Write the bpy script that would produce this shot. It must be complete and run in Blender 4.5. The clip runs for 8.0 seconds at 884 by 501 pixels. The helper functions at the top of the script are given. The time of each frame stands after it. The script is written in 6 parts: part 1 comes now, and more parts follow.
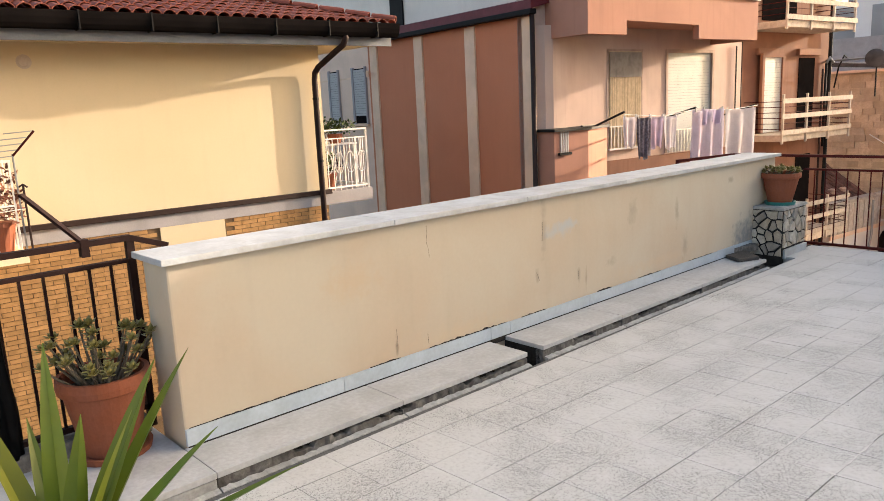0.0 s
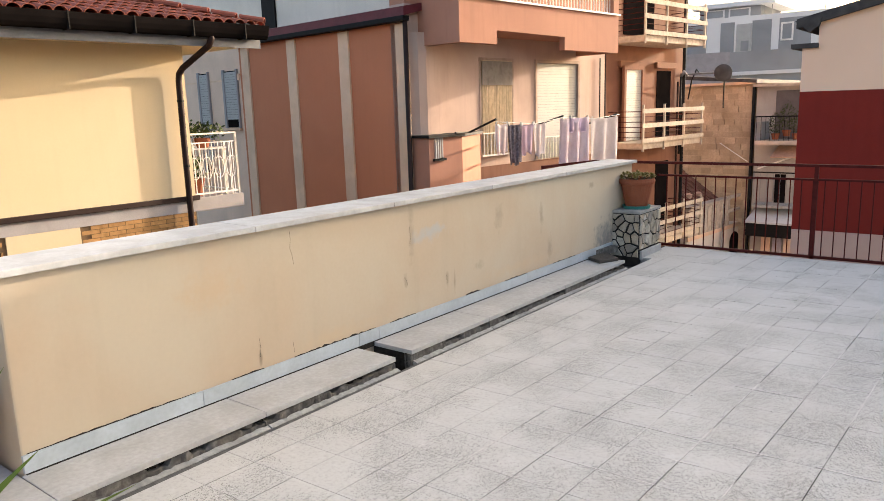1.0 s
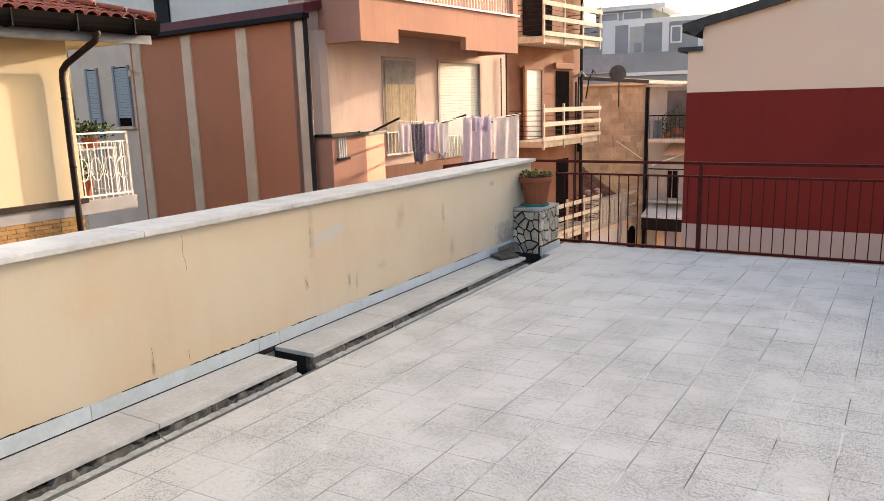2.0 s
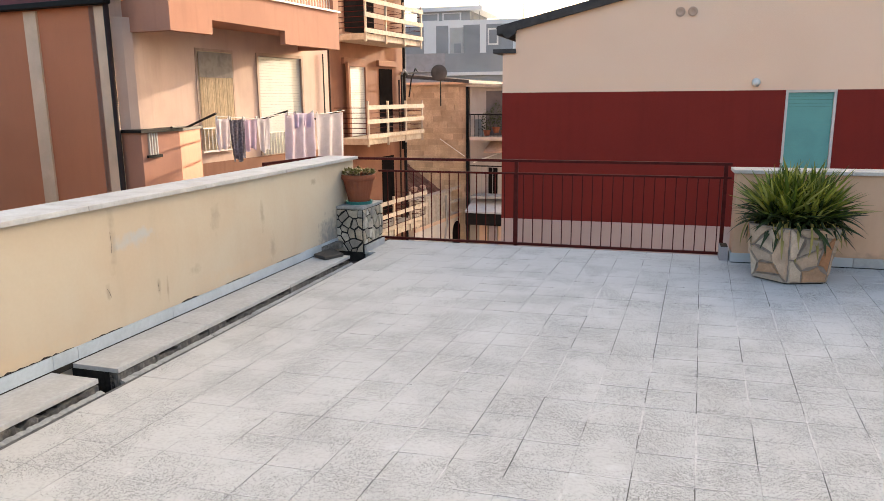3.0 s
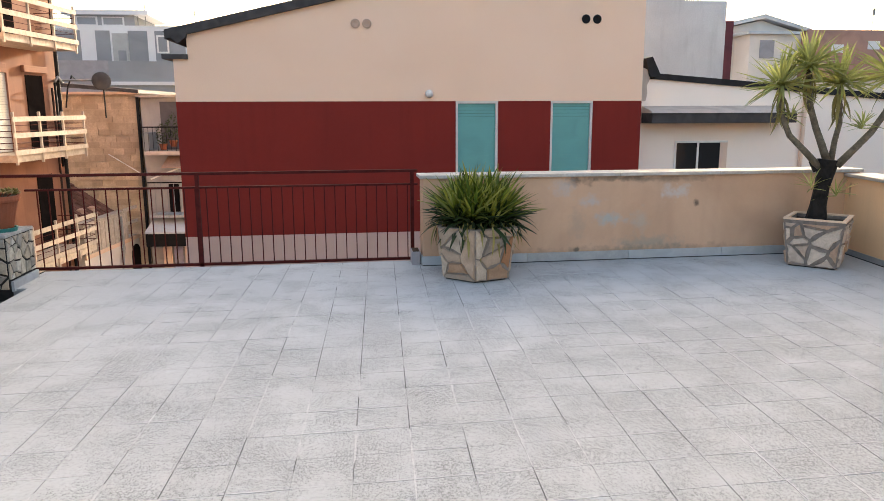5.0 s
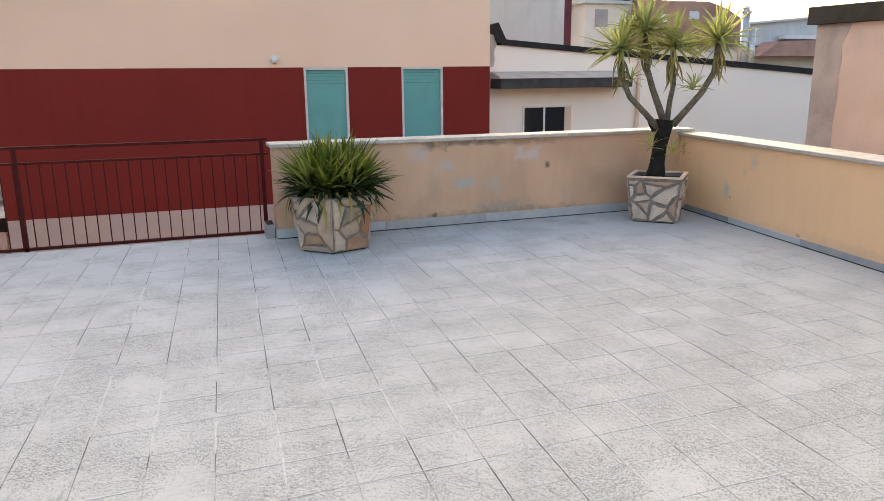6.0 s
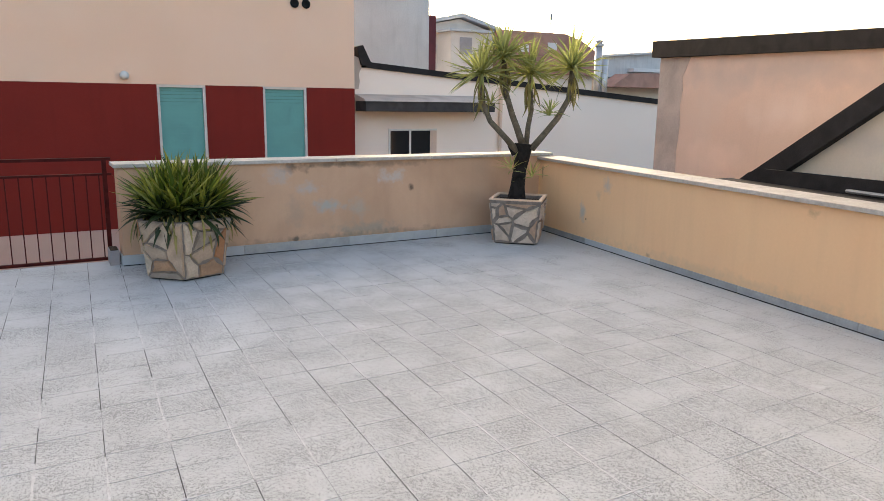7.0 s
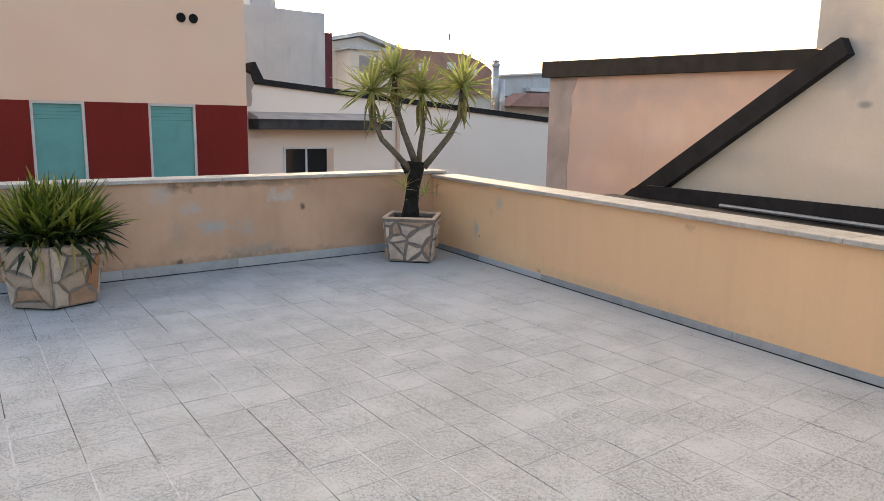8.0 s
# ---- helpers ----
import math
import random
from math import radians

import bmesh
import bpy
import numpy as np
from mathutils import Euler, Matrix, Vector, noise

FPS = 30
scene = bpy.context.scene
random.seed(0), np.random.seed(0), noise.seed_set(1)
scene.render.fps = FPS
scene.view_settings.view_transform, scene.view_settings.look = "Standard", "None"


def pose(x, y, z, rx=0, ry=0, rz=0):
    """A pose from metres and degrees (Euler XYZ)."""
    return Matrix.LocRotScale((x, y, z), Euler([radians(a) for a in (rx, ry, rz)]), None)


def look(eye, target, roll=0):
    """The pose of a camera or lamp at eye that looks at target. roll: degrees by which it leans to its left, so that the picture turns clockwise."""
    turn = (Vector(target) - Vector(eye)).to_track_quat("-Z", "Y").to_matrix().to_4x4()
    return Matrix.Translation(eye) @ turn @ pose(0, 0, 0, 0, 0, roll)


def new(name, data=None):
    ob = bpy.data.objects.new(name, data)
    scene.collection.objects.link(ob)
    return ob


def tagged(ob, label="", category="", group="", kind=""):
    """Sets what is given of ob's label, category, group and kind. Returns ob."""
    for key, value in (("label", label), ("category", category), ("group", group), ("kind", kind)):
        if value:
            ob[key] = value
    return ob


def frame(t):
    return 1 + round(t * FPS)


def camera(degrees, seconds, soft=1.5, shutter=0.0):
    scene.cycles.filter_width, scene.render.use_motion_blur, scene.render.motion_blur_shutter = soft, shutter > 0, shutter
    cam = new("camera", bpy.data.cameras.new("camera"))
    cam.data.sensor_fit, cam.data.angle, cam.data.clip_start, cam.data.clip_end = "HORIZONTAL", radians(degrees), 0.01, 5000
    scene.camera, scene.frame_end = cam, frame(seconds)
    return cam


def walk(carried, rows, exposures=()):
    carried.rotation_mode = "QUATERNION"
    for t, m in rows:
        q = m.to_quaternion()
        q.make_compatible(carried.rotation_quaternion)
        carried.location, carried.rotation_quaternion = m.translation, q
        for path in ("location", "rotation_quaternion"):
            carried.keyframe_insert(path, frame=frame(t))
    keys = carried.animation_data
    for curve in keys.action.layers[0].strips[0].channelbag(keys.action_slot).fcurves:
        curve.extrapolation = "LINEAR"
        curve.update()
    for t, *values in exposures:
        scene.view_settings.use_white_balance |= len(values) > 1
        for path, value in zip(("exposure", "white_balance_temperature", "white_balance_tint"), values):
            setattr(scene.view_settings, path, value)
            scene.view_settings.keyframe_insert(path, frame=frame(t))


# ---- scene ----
cam = camera(62.4, 8.0, soft=0.7)
PATH = [
    (0, (-0.077, -0.09, 1.784), (-1.511, 1.25, 1.397), -2.7),
    (0.5, (-0.032, -0.054, 1.792), (-1.323, 1.423, 1.402), -2.0),
    (1, (-0.004, -0.008, 1.776), (-1.199, 1.548, 1.392), -1.8),
    (1.2, (0.0, -0.005, 1.758), (-1.159, 1.577, 1.368), -1.8),
    (2.3, (0.07, 0.036, 1.802), (-0.814, 1.785, 1.402), -1.5),
    (2.5, (0.08, 0.046, 1.805), (-0.716, 1.836, 1.399), -1.4),
    (3, (0.075, 0.116, 1.788), (-0.487, 1.991, 1.376), -0.5),
    (3.5, (0.057, 0.21, 1.771), (-0.303, 2.134, 1.357), -0.4),
    (4, (0.036, 0.31, 1.762), (-0.143, 2.259, 1.352), -0.4),
    (4.5, (0.037, 0.404, 1.757), (0.052, 2.366, 1.368), -0.3),
    (4.7, (0.042, 0.451, 1.746), (0.168, 2.411, 1.365), -0.3),
    (5.8, (0.018, 0.684, 1.662), (0.548, 2.563, 1.229), -0.4),
    (6, (0.043, 0.682, 1.669), (0.674, 2.523, 1.205), -0.6),
    (6.5, (0.097, 0.734, 1.649), (0.929, 2.503, 1.226), 0.5),
    (7, (0.173, 0.774, 1.644), (1.129, 2.484, 1.242), 0.8),
    (7.5, (0.281, 0.81, 1.626), (1.376, 2.434, 1.224), 0.9),
    (8, (0.336, 0.776, 1.645), (1.512, 2.355, 1.294), 1.0),
]
EXPOSURE = [(0.0, 2.24, 7600, 12), (2.3, 2.38, 7600, 12), (4.5, 2.47, 7600, 12), (6.0, 2.50, 7600, 12), (6.5, 2.36, 7600, 12), (7.0, 2.36, 7600, 12), (7.5, 2.22, 7600, 12), (8.0, 2.22, 7600, 12)]
walk(cam, [(t, look(eye, target, roll)) for t, eye, target, roll in PATH], EXPOSURE)

# ---- light ----
SUN_AZ = 15.0      # degrees from +y towards +x
SUN_EL = 11.7
world = bpy.data.worlds.new("sky")
scene.world = world
world.use_nodes = True
wn = world.node_tree.nodes
sky = wn.new("ShaderNodeTexSky")
sky.sky_type = "NISHITA"
sky.sun_disc = False
sky.sun_elevation = radians(SUN_EL)
sky.sun_rotation = radians(SUN_AZ)
sky.air_density, sky.dust_density, sky.ozone_density = 0.8, 6.0, 1.0
world.node_tree.links.new(sky.outputs[0], wn["Background"].inputs[0])
wn["Background"].inputs[1].default_value = 0.15
sun = new("sun", bpy.data.lights.new("sun", "SUN"))
sun.data.energy, sun.data.angle, sun.data.color = 2.05, radians(0.6), (1.0, 0.89, 0.79)
sun_dir = Vector((math.sin(radians(SUN_AZ)) * math.cos(radians(SUN_EL)), math.cos(radians(SUN_AZ)) * math.cos(radians(SUN_EL)), math.sin(radians(SUN_EL))))
sun.matrix_world = look(sun_dir * 60, (0, 0, 0))


# ---- materials ----
def mat(name, color, rough=0.75, metal=0.0, var=0.18, scale=1.5, grain=70.0, grain_var=0.10, bump=0.25, tint=None,
        speck=0.0, speck_scale=160.0, speck_color=(0.05, 0.05, 0.05), obj_var=0.0, island=0.0, spots=(), streak=0.0, gloss=None, thin=0.0, random_tint=None, palette=(), piece_shift=0.0, speck2=None, smudge=0.0, spot_scale=14.0):
    """A procedural surface: broad stains, fine grain, optional chips, drips and single patches, with relief."""
    m = bpy.data.materials.new(name)
    m.use_nodes = True
    nt = m.node_tree
    nd, ln = nt.nodes, nt.links
    bsdf = nd["Principled BSDF"]
    bsdf.inputs["Roughness"].default_value = rough
    bsdf.inputs["Metallic"].default_value = metal
    bsdf.inputs["Specular IOR Level"].default_value = gloss if gloss is not None else (0.15 if rough > 0.6 else 0.35)
    co = nd.new("ShaderNodeTexCoord").outputs["Object"] if spots else nd.new("ShaderNodeNewGeometry").outputs["Position"]

    def noise_tex(sc, detail=4.0, src=None, dist=0.0):
        n = nd.new("ShaderNodeTexNoise")
        n.inputs["Scale"].default_value, n.inputs["Detail"].default_value, n.inputs["Distortion"].default_value = sc, detail, dist
        ln.new(src or co, n.inputs["Vector"])
        return n.outputs["Fac"]

    def ramp(src, a, b, lo, hi):
        r = nd.new("ShaderNodeMapRange")
        r.inputs["From Min"].default_value, r.inputs["From Max"].default_value = a, b
        r.inputs["To Min"].default_value, r.inputs["To Max"].default_value = lo, hi
        ln.new(src, r.inputs["Value"])
        return r.outputs["Result"]

    def mix(fac, a, b, mode="MIX"):
        x = nd.new("ShaderNodeMix")
        x.data_type, x.blend_type = "RGBA", mode
        for key, v in ((0, fac), (6, a), (7, b)):
            if hasattr(v, "is_linked"):
                ln.new(v, x.inputs[key])
            elif key == 0:
                x.inputs[0].default_value = v
            else:
                x.inputs[key].default_value = (*v, 1.0)
        return x.outputs[2]

    broad = noise_tex(scale, 6.0, dist=0.6)
    fine = noise_tex(grain, 3.0)
    other = tint or tuple(c * (1 - 2.2 * var) for c in color)
    col = mix(ramp(broad, 0.38, 0.72, 0.0, 1.0), color, other)
    col = mix(ramp(fine, 0.3, 0.7, 0.0, grain_var * 2), col, tuple(c * 0.45 for c in color))
    if streak:
        mp = nd.new("ShaderNodeMapping")
        mp.inputs["Scale"].default_value = (3.0, 3.0, 0.25)
        ln.new(co, mp.inputs["Vector"])
        col = mix(ramp(noise_tex(2.5, 5.0, mp.outputs[0]), 0.52, 0.78, 0.0, streak), col, tuple(c * 0.45 for c in color))
    if speck:
        v = nd.new("ShaderNodeTexVoronoi")
        v.inputs["Scale"].default_value = speck_scale
        ln.new(co, v.inputs["Vector"])
        worn = noise_tex(scale * 2.0, 5.0, dist=0.4)
        if piece_shift:
            for src in (nd.new("ShaderNodeObjectInfo").outputs["Random"], nd.new("ShaderNodeNewGeometry").outputs["Random Per Island"]):
                add = nd.new("ShaderNodeMath")
                add.operation = "ADD"
                ln.new(worn, add.inputs[0])
                ln.new(ramp(src, 0.0, 1.0, -piece_shift, piece_shift), add.inputs[1])
                worn = add.outputs[0]
        where = ramp(worn, 0.42, 0.66, 0.10, 1.0)
        pick = nd.new("ShaderNodeMath")
        pick.operation = "MULTIPLY"
        sep = nd.new("ShaderNodeSeparateColor")
        ln.new(v.outputs["Color"], sep.inputs[0])
        ln.new(ramp(sep.outputs[0], 0.76, 0.82, 0.0, speck), pick.inputs[0])
        ln.new(where, pick.inputs[1])
        col = mix(pick.outputs[0], col, speck_color)
        if speck2:
            v2 = nd.new("ShaderNodeTexVoronoi")
            v2.inputs["Scale"].default_value = speck2[1]
            ln.new(co, v2.inputs["Vector"])
            sep2 = nd.new("ShaderNodeSeparateColor")
            ln.new(v2.outputs["Color"], sep2.inputs[0])
            pick2 = nd.new("ShaderNodeMath")
            pick2.operation = "MULTIPLY"
            ln.new(ramp(sep2.outputs[1], 0.80, 0.85, 0.0, speck2[0]), pick2.inputs[0])
            ln.new(where, pick2.inputs[1])
            col = mix(pick2.outputs[0], col, speck2[2])
    if smudge:
        col = mix(ramp(noise_tex(3.1, 7.0, dist=1.4), 0.60, 0.74, 0.0, smudge), col, tuple(c * 0.42 for c in color))
    for (px, py, pz, rx, ry, rz, c, strength) in spots:
        mp = nd.new("ShaderNodeMapping")
        mp.inputs["Location"].default_value = (-px / rx, -py / ry, -pz / rz)
        mp.inputs["Scale"].default_value = (1 / rx, 1 / ry, 1 / rz)
        ln.new(co, mp.inputs["Vector"])
        le = nd.new("ShaderNodeVectorMath")
        le.operation = "LENGTH"
        ln.new(mp.outputs[0], le.inputs[0])
        ad = nd.new("ShaderNodeMath")
        ad.operation = "MULTIPLY_ADD"
        ln.new(noise_tex(spot_scale, 5.0), ad.inputs[0])
        ad.inputs[1].default_value = 2.2
        ln.new(le.outputs["Value"], ad.inputs[2])
        col = mix(ramp(ad.outputs[0], 1.25, 2.15, strength, 0.0), col, c)
    if obj_var:
        oi = nd.new("ShaderNodeObjectInfo")
        col = mix(ramp(oi.outputs["Random"], 0.0, 1.0, 0.0, obj_var), col, tuple(c * 0.35 for c in color))
    if island:
        gm = nd.new("ShaderNodeNewGeometry")
        col = mix(ramp(gm.outputs["Random Per Island"], 0.0, 1.0, 0.0, island), col, tuple(c * 0.35 for c in color))
    if palette:
        pick = nd.new("ShaderNodeValToRGB")
        pick.color_ramp.interpolation = "CONSTANT"
        while len(pick.color_ramp.elements) < len(palette):
            pick.color_ramp.elements.new(1.0)
        for k, c in enumerate(palette):
            pick.color_ramp.elements[k].position = k / len(palette)
            pick.color_ramp.elements[k].color = (*c, 1.0)
        ln.new(nd.new("ShaderNodeObjectInfo").outputs["Random"], pick.inputs[0])
        tone = nd.new("ShaderNodeMix")
        tone.data_type, tone.blend_type = "RGBA", "MULTIPLY"
        tone.inputs[0].default_value = 1.0
        ln.new(col, tone.inputs[6])
        ln.new(pick.outputs[0], tone.inputs[7])
        col = tone.outputs[2]
    if random_tint:
        oi = nd.new("ShaderNodeObjectInfo")
        wobble = nd.new("ShaderNodeMath")
        wobble.operation = "FRACT"
        scaled = nd.new("ShaderNodeMath")
        scaled.operation = "MULTIPLY"
        scaled.inputs[1].default_value = 7.31
        ln.new(oi.outputs["Random"], scaled.inputs[0])
        ln.new(scaled.outputs[0], wobble.inputs[0])
        col = mix(ramp(wobble.outputs[0], 0.35, 1.0, 0.0, 0.9), col, random_tint)
    ln.new(col, bsdf.inputs["Base Color"])
    if thin:
        tr = nd.new("ShaderNodeBsdfTranslucent")
        ln.new(col, tr.inputs["Color"])
        ms = nd.new("ShaderNodeMixShader")
        ms.inputs[0].default_value = thin
        ln.new(bsdf.outputs[0], ms.inputs[1])
        ln.new(tr.outputs[0], ms.inputs[2])
        ln.new(ms.outputs[0], nd["Material Output"].inputs["Surface"])
    if bump:
        b = nd.new("ShaderNodeBump")
        b.inputs["Strength"].default_value, b.inputs["Distance"].default_value = bump, 0.01
        ln.new(fine, b.inputs["Height"])
        ln.new(b.outputs[0], bsdf.inputs["Normal"])
    return m


GREY_PATCH = (0.42, 0.44, 0.45)
DARK_PATCH = (0.16, 0.13, 0.10)


def terrazzo(name):
    """Cement tiles with marble chips: a pale skin, worn through in patches to chips in a darker matrix, more so to the east."""
    m = bpy.data.materials.new(name)
    m.use_nodes = True
    nd, ln = m.node_tree.nodes, m.node_tree.links
    bsdf = nd["Principled BSDF"]
    bsdf.inputs["Roughness"].default_value = 0.85
    bsdf.inputs["Specular IOR Level"].default_value = 0.12
    geo, info = nd.new("ShaderNodeNewGeometry"), nd.new("ShaderNodeObjectInfo")
    pos = geo.outputs["Position"]

    def put(socket, value):
        if hasattr(value, "is_linked"):
            ln.new(value, socket)
        else:
            socket.default_value = value

    def calc(op, a, b, c=0.0):
        n = nd.new("ShaderNodeMath")
        n.operation = op
        for k, v in enumerate((a, b, c)):
            put(n.inputs[k], v)
        return n.outputs[0]

    def noise(scale, detail, dist=0.0):
        n = nd.new("ShaderNodeTexNoise")
        n.inputs["Scale"].default_value, n.inputs["Detail"].default_value, n.inputs["Distortion"].default_value = scale, detail, dist
        ln.new(pos, n.inputs["Vector"])
        return n.outputs["Fac"]

    def span(v, a, b, lo=0.0, hi=1.0):
        n = nd.new("ShaderNodeMapRange")
        for key, x in (("From Min", a), ("From Max", b), ("To Min", lo), ("To Max", hi)):
            n.inputs[key].default_value = x
        ln.new(v, n.inputs["Value"])
        return n.outputs["Result"]

    def blend(f, a, b):
        n = nd.new("ShaderNodeMix")
        n.data_type = "RGBA"
        put(n.inputs[0], f)
        for k, v in ((6, a), (7, b)):
            put(n.inputs[k], v if hasattr(v, "is_linked") else (*v, 1.0))
        return n.outputs[2]

    def chips(scale, channel):
        v = nd.new("ShaderNodeTexVoronoi")
        v.inputs["Scale"].default_value = scale
        ln.new(pos, v.inputs["Vector"])
        sep = nd.new("ShaderNodeSeparateColor")
        ln.new(v.outputs["Color"], sep.inputs[0])
        return v.outputs["Distance"], sep.outputs[channel]

    xyz = nd.new("ShaderNodeSeparateXYZ")
    ln.new(pos, xyz.inputs[0])
    skin = blend(span(noise(1.3, 8.0), 0.35, 0.68), (0.505, 0.516, 0.512), (0.46, 0.468, 0.462))
    skin = blend(span(noise(46.0, 5.0), 0.48, 0.70, 0.0, 0.36), skin, (0.29, 0.295, 0.295))
    skin = blend(span(noise(9.0, 8.0), 0.58, 0.74, 0.0, 0.40), skin, (0.58, 0.60, 0.605))
    worn = calc("ADD", noise(2.4, 9.0), span(info.outputs["Random"], 0.0, 1.0, -0.03, 0.03))
    worn = calc("ADD", worn, span(geo.outputs["Random Per Island"], 0.0, 1.0, -0.03, 0.03))
    worn = calc("ADD", worn, span(xyz.outputs[0], -3.0, 3.6, 0.0, 0.10))
    worn = calc("ADD", worn, span(xyz.outputs[1], 5.0, 8.0, 0.02, -0.07))
    worn = calc("ADD", worn, span(xyz.outputs[0], 3.6, 5.4, 0.0, -0.20))
    mask = span(worn, 0.40, 0.70)
    d1, r1 = chips(140.0, 0)
    d2, r2 = chips(230.0, 1)
    # the more a place is worn, the more of the chips show
    gap1 = calc("MULTIPLY", span(d1, 0.62, 0.34), span(calc("MULTIPLY_ADD", mask, 0.62, r1), 1.02, 1.14))
    pit = calc("MULTIPLY", span(d2, 0.58, 0.34), span(calc("MULTIPLY_ADD", mask, 0.42, r2), 1.02, 1.08))
    dark = calc("MAXIMUM", calc("MULTIPLY", gap1, 0.74), calc("MULTIPLY", pit, 0.95))
    col = blend(calc("MULTIPLY", mask, 0.16), skin, (0.36, 0.36, 0.355))
    col = blend(dark, col, (0.105, 0.105, 0.10))
    pale = calc("MULTIPLY", span(d1, 0.55, 0.35), span(calc("MULTIPLY_ADD", mask, -0.30, r1), 0.06, 0.0))
    col = blend(calc("MULTIPLY", pale, calc("MULTIPLY", mask, 0.6)), col, (0.66, 0.67, 0.67))
    col = blend(span(noise(4.2, 9.0), 0.64, 0.78, 0.0, 0.30), col, (0.25, 0.248, 0.24))
    ln.new(col, bsdf.inputs["Base Color"])
    b = nd.new("ShaderNodeBump")
    b.inputs["Strength"].default_value, b.inputs["Distance"].default_value = 0.3, 0.004
    ln.new(calc("SUBTRACT", noise(60.0, 3.0), dark), b.inputs["Height"])
    ln.new(b.outputs[0], bsdf.inputs["Normal"])
    return m




def ramp_nodes(m, scale, a, b, dark):
    """Lays dark dirt over a material wherever a noise of the given scale runs above a threshold."""
    nd, ln = m.node_tree.nodes, m.node_tree.links
    base = nd["Principled BSDF"].inputs["Base Color"]
    geo, n, r, mix = nd.new("ShaderNodeNewGeometry"), nd.new("ShaderNodeTexNoise"), nd.new("ShaderNodeMapRange"), nd.new("ShaderNodeMix")
    n.inputs["Scale"].default_value, n.inputs["Detail"].default_value = scale, 6.0
    r.inputs["From Min"].default_value, r.inputs["From Max"].default_value = a, b
    mix.data_type = "RGBA"
    ln.new(geo.outputs["Position"], n.inputs["Vector"])
    ln.new(n.outputs["Fac"], r.inputs["Value"])
    ln.new(r.outputs["Result"], mix.inputs[0])
    if base.is_linked:
        ln.new(base.links[0].from_socket, mix.inputs[6])
    mix.inputs[7].default_value = (*dark, 1.0)
    ln.new(mix.outputs[2], base)


M_TILE = terrazzo("terrazzo_tile")
M_JOINT = mat("tile_joint", (0.43, 0.43, 0.425), 0.9, var=0.1, scale=3.6, grain=18, grain_var=0.1)
ramp_nodes(M_JOINT, 2.3, 0.42, 0.50, (0.035, 0.034, 0.032))
M_LIME = mat("lime_residue", (0.63, 0.63, 0.62), 0.9, var=0.12, scale=9, grain=60, grain_var=0.2, bump=0.4)
M_STUCCO_W = mat("cream_stucco", (0.515, 0.46, 0.37), 0.85, var=0.10, scale=1.3, grain=35, grain_var=0.02, bump=0.05, streak=0.08,
                 tint=(0.49, 0.40, 0.305),
                 spots=[(0, 4.49, 0.788, 900, 0.217, 0.0638, GREY_PATCH, 0.85), (0, 4.60, 0.818, 900, 0.102, 0.045, GREY_PATCH, 0.8), (0, 4.20, 0.453, 900, 0.0281, 0.0765, DARK_PATCH, 0.35), (0, 4.73, 0.369, 900, 0.0255, 0.0765, DARK_PATCH, 0.4), (0, 4.83, 0.340, 900, 0.0153, 0.102, DARK_PATCH, 0.38), (0, 2.78, 0.250, 900, 0.0153, 0.0892, DARK_PATCH, 0.68), (0, 6.28, 0.704, 900, 0.045, 0.153, DARK_PATCH, 0.34), (0, 5.52, 0.790, 900, 0.0765, 0.14, DARK_PATCH, 0.26), (0, 5.19, 0.401, 900, 0.0638, 0.051, DARK_PATCH, 0.34), (0, 7.36, 0.898, 900, 0.0638, 0.0382, DARK_PATCH, 0.38), (0, 7.73, 0.227, 900, 0.34, 0.26, (0.20, 0.21, 0.22), 0.8), (0, 6.44, 0.330, 900, 0.0638, 0.153, DARK_PATCH, 0.3), (0, 2.45, 0.759, 900, 0.255, 0.128, (0.52, 0.38, 0.25), 0.38), (0, 4.28, 0.847, 900, 0.0382, 0.281, DARK_PATCH, 0.26), (0, 3.35, 0.222, 900, 0.637, 0.0765, (0.55, 0.42, 0.29), 0.38), (0, 5.91, 0.274, 900, 0.892, 0.0638, (0.55, 0.42, 0.29), 0.3)])
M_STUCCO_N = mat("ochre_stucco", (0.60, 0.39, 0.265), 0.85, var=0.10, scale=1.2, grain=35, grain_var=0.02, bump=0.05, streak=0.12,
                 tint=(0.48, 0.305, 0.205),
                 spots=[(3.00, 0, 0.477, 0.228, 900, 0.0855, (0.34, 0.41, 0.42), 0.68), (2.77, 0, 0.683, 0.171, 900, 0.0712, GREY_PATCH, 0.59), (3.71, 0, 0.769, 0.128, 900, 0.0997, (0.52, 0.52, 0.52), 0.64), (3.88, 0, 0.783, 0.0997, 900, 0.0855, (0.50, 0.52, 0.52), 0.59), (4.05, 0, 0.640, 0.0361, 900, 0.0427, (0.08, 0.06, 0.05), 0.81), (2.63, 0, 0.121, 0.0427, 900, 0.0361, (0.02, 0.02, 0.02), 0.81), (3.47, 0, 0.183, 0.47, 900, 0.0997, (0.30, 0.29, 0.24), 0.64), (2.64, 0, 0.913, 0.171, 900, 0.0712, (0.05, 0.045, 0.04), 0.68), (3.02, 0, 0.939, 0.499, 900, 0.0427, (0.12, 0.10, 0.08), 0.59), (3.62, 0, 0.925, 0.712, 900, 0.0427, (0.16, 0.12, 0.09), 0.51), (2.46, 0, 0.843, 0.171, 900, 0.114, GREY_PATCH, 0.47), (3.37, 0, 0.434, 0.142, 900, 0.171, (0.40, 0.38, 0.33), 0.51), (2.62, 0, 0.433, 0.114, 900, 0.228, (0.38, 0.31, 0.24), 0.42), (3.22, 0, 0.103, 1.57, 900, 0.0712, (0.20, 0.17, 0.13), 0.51)])
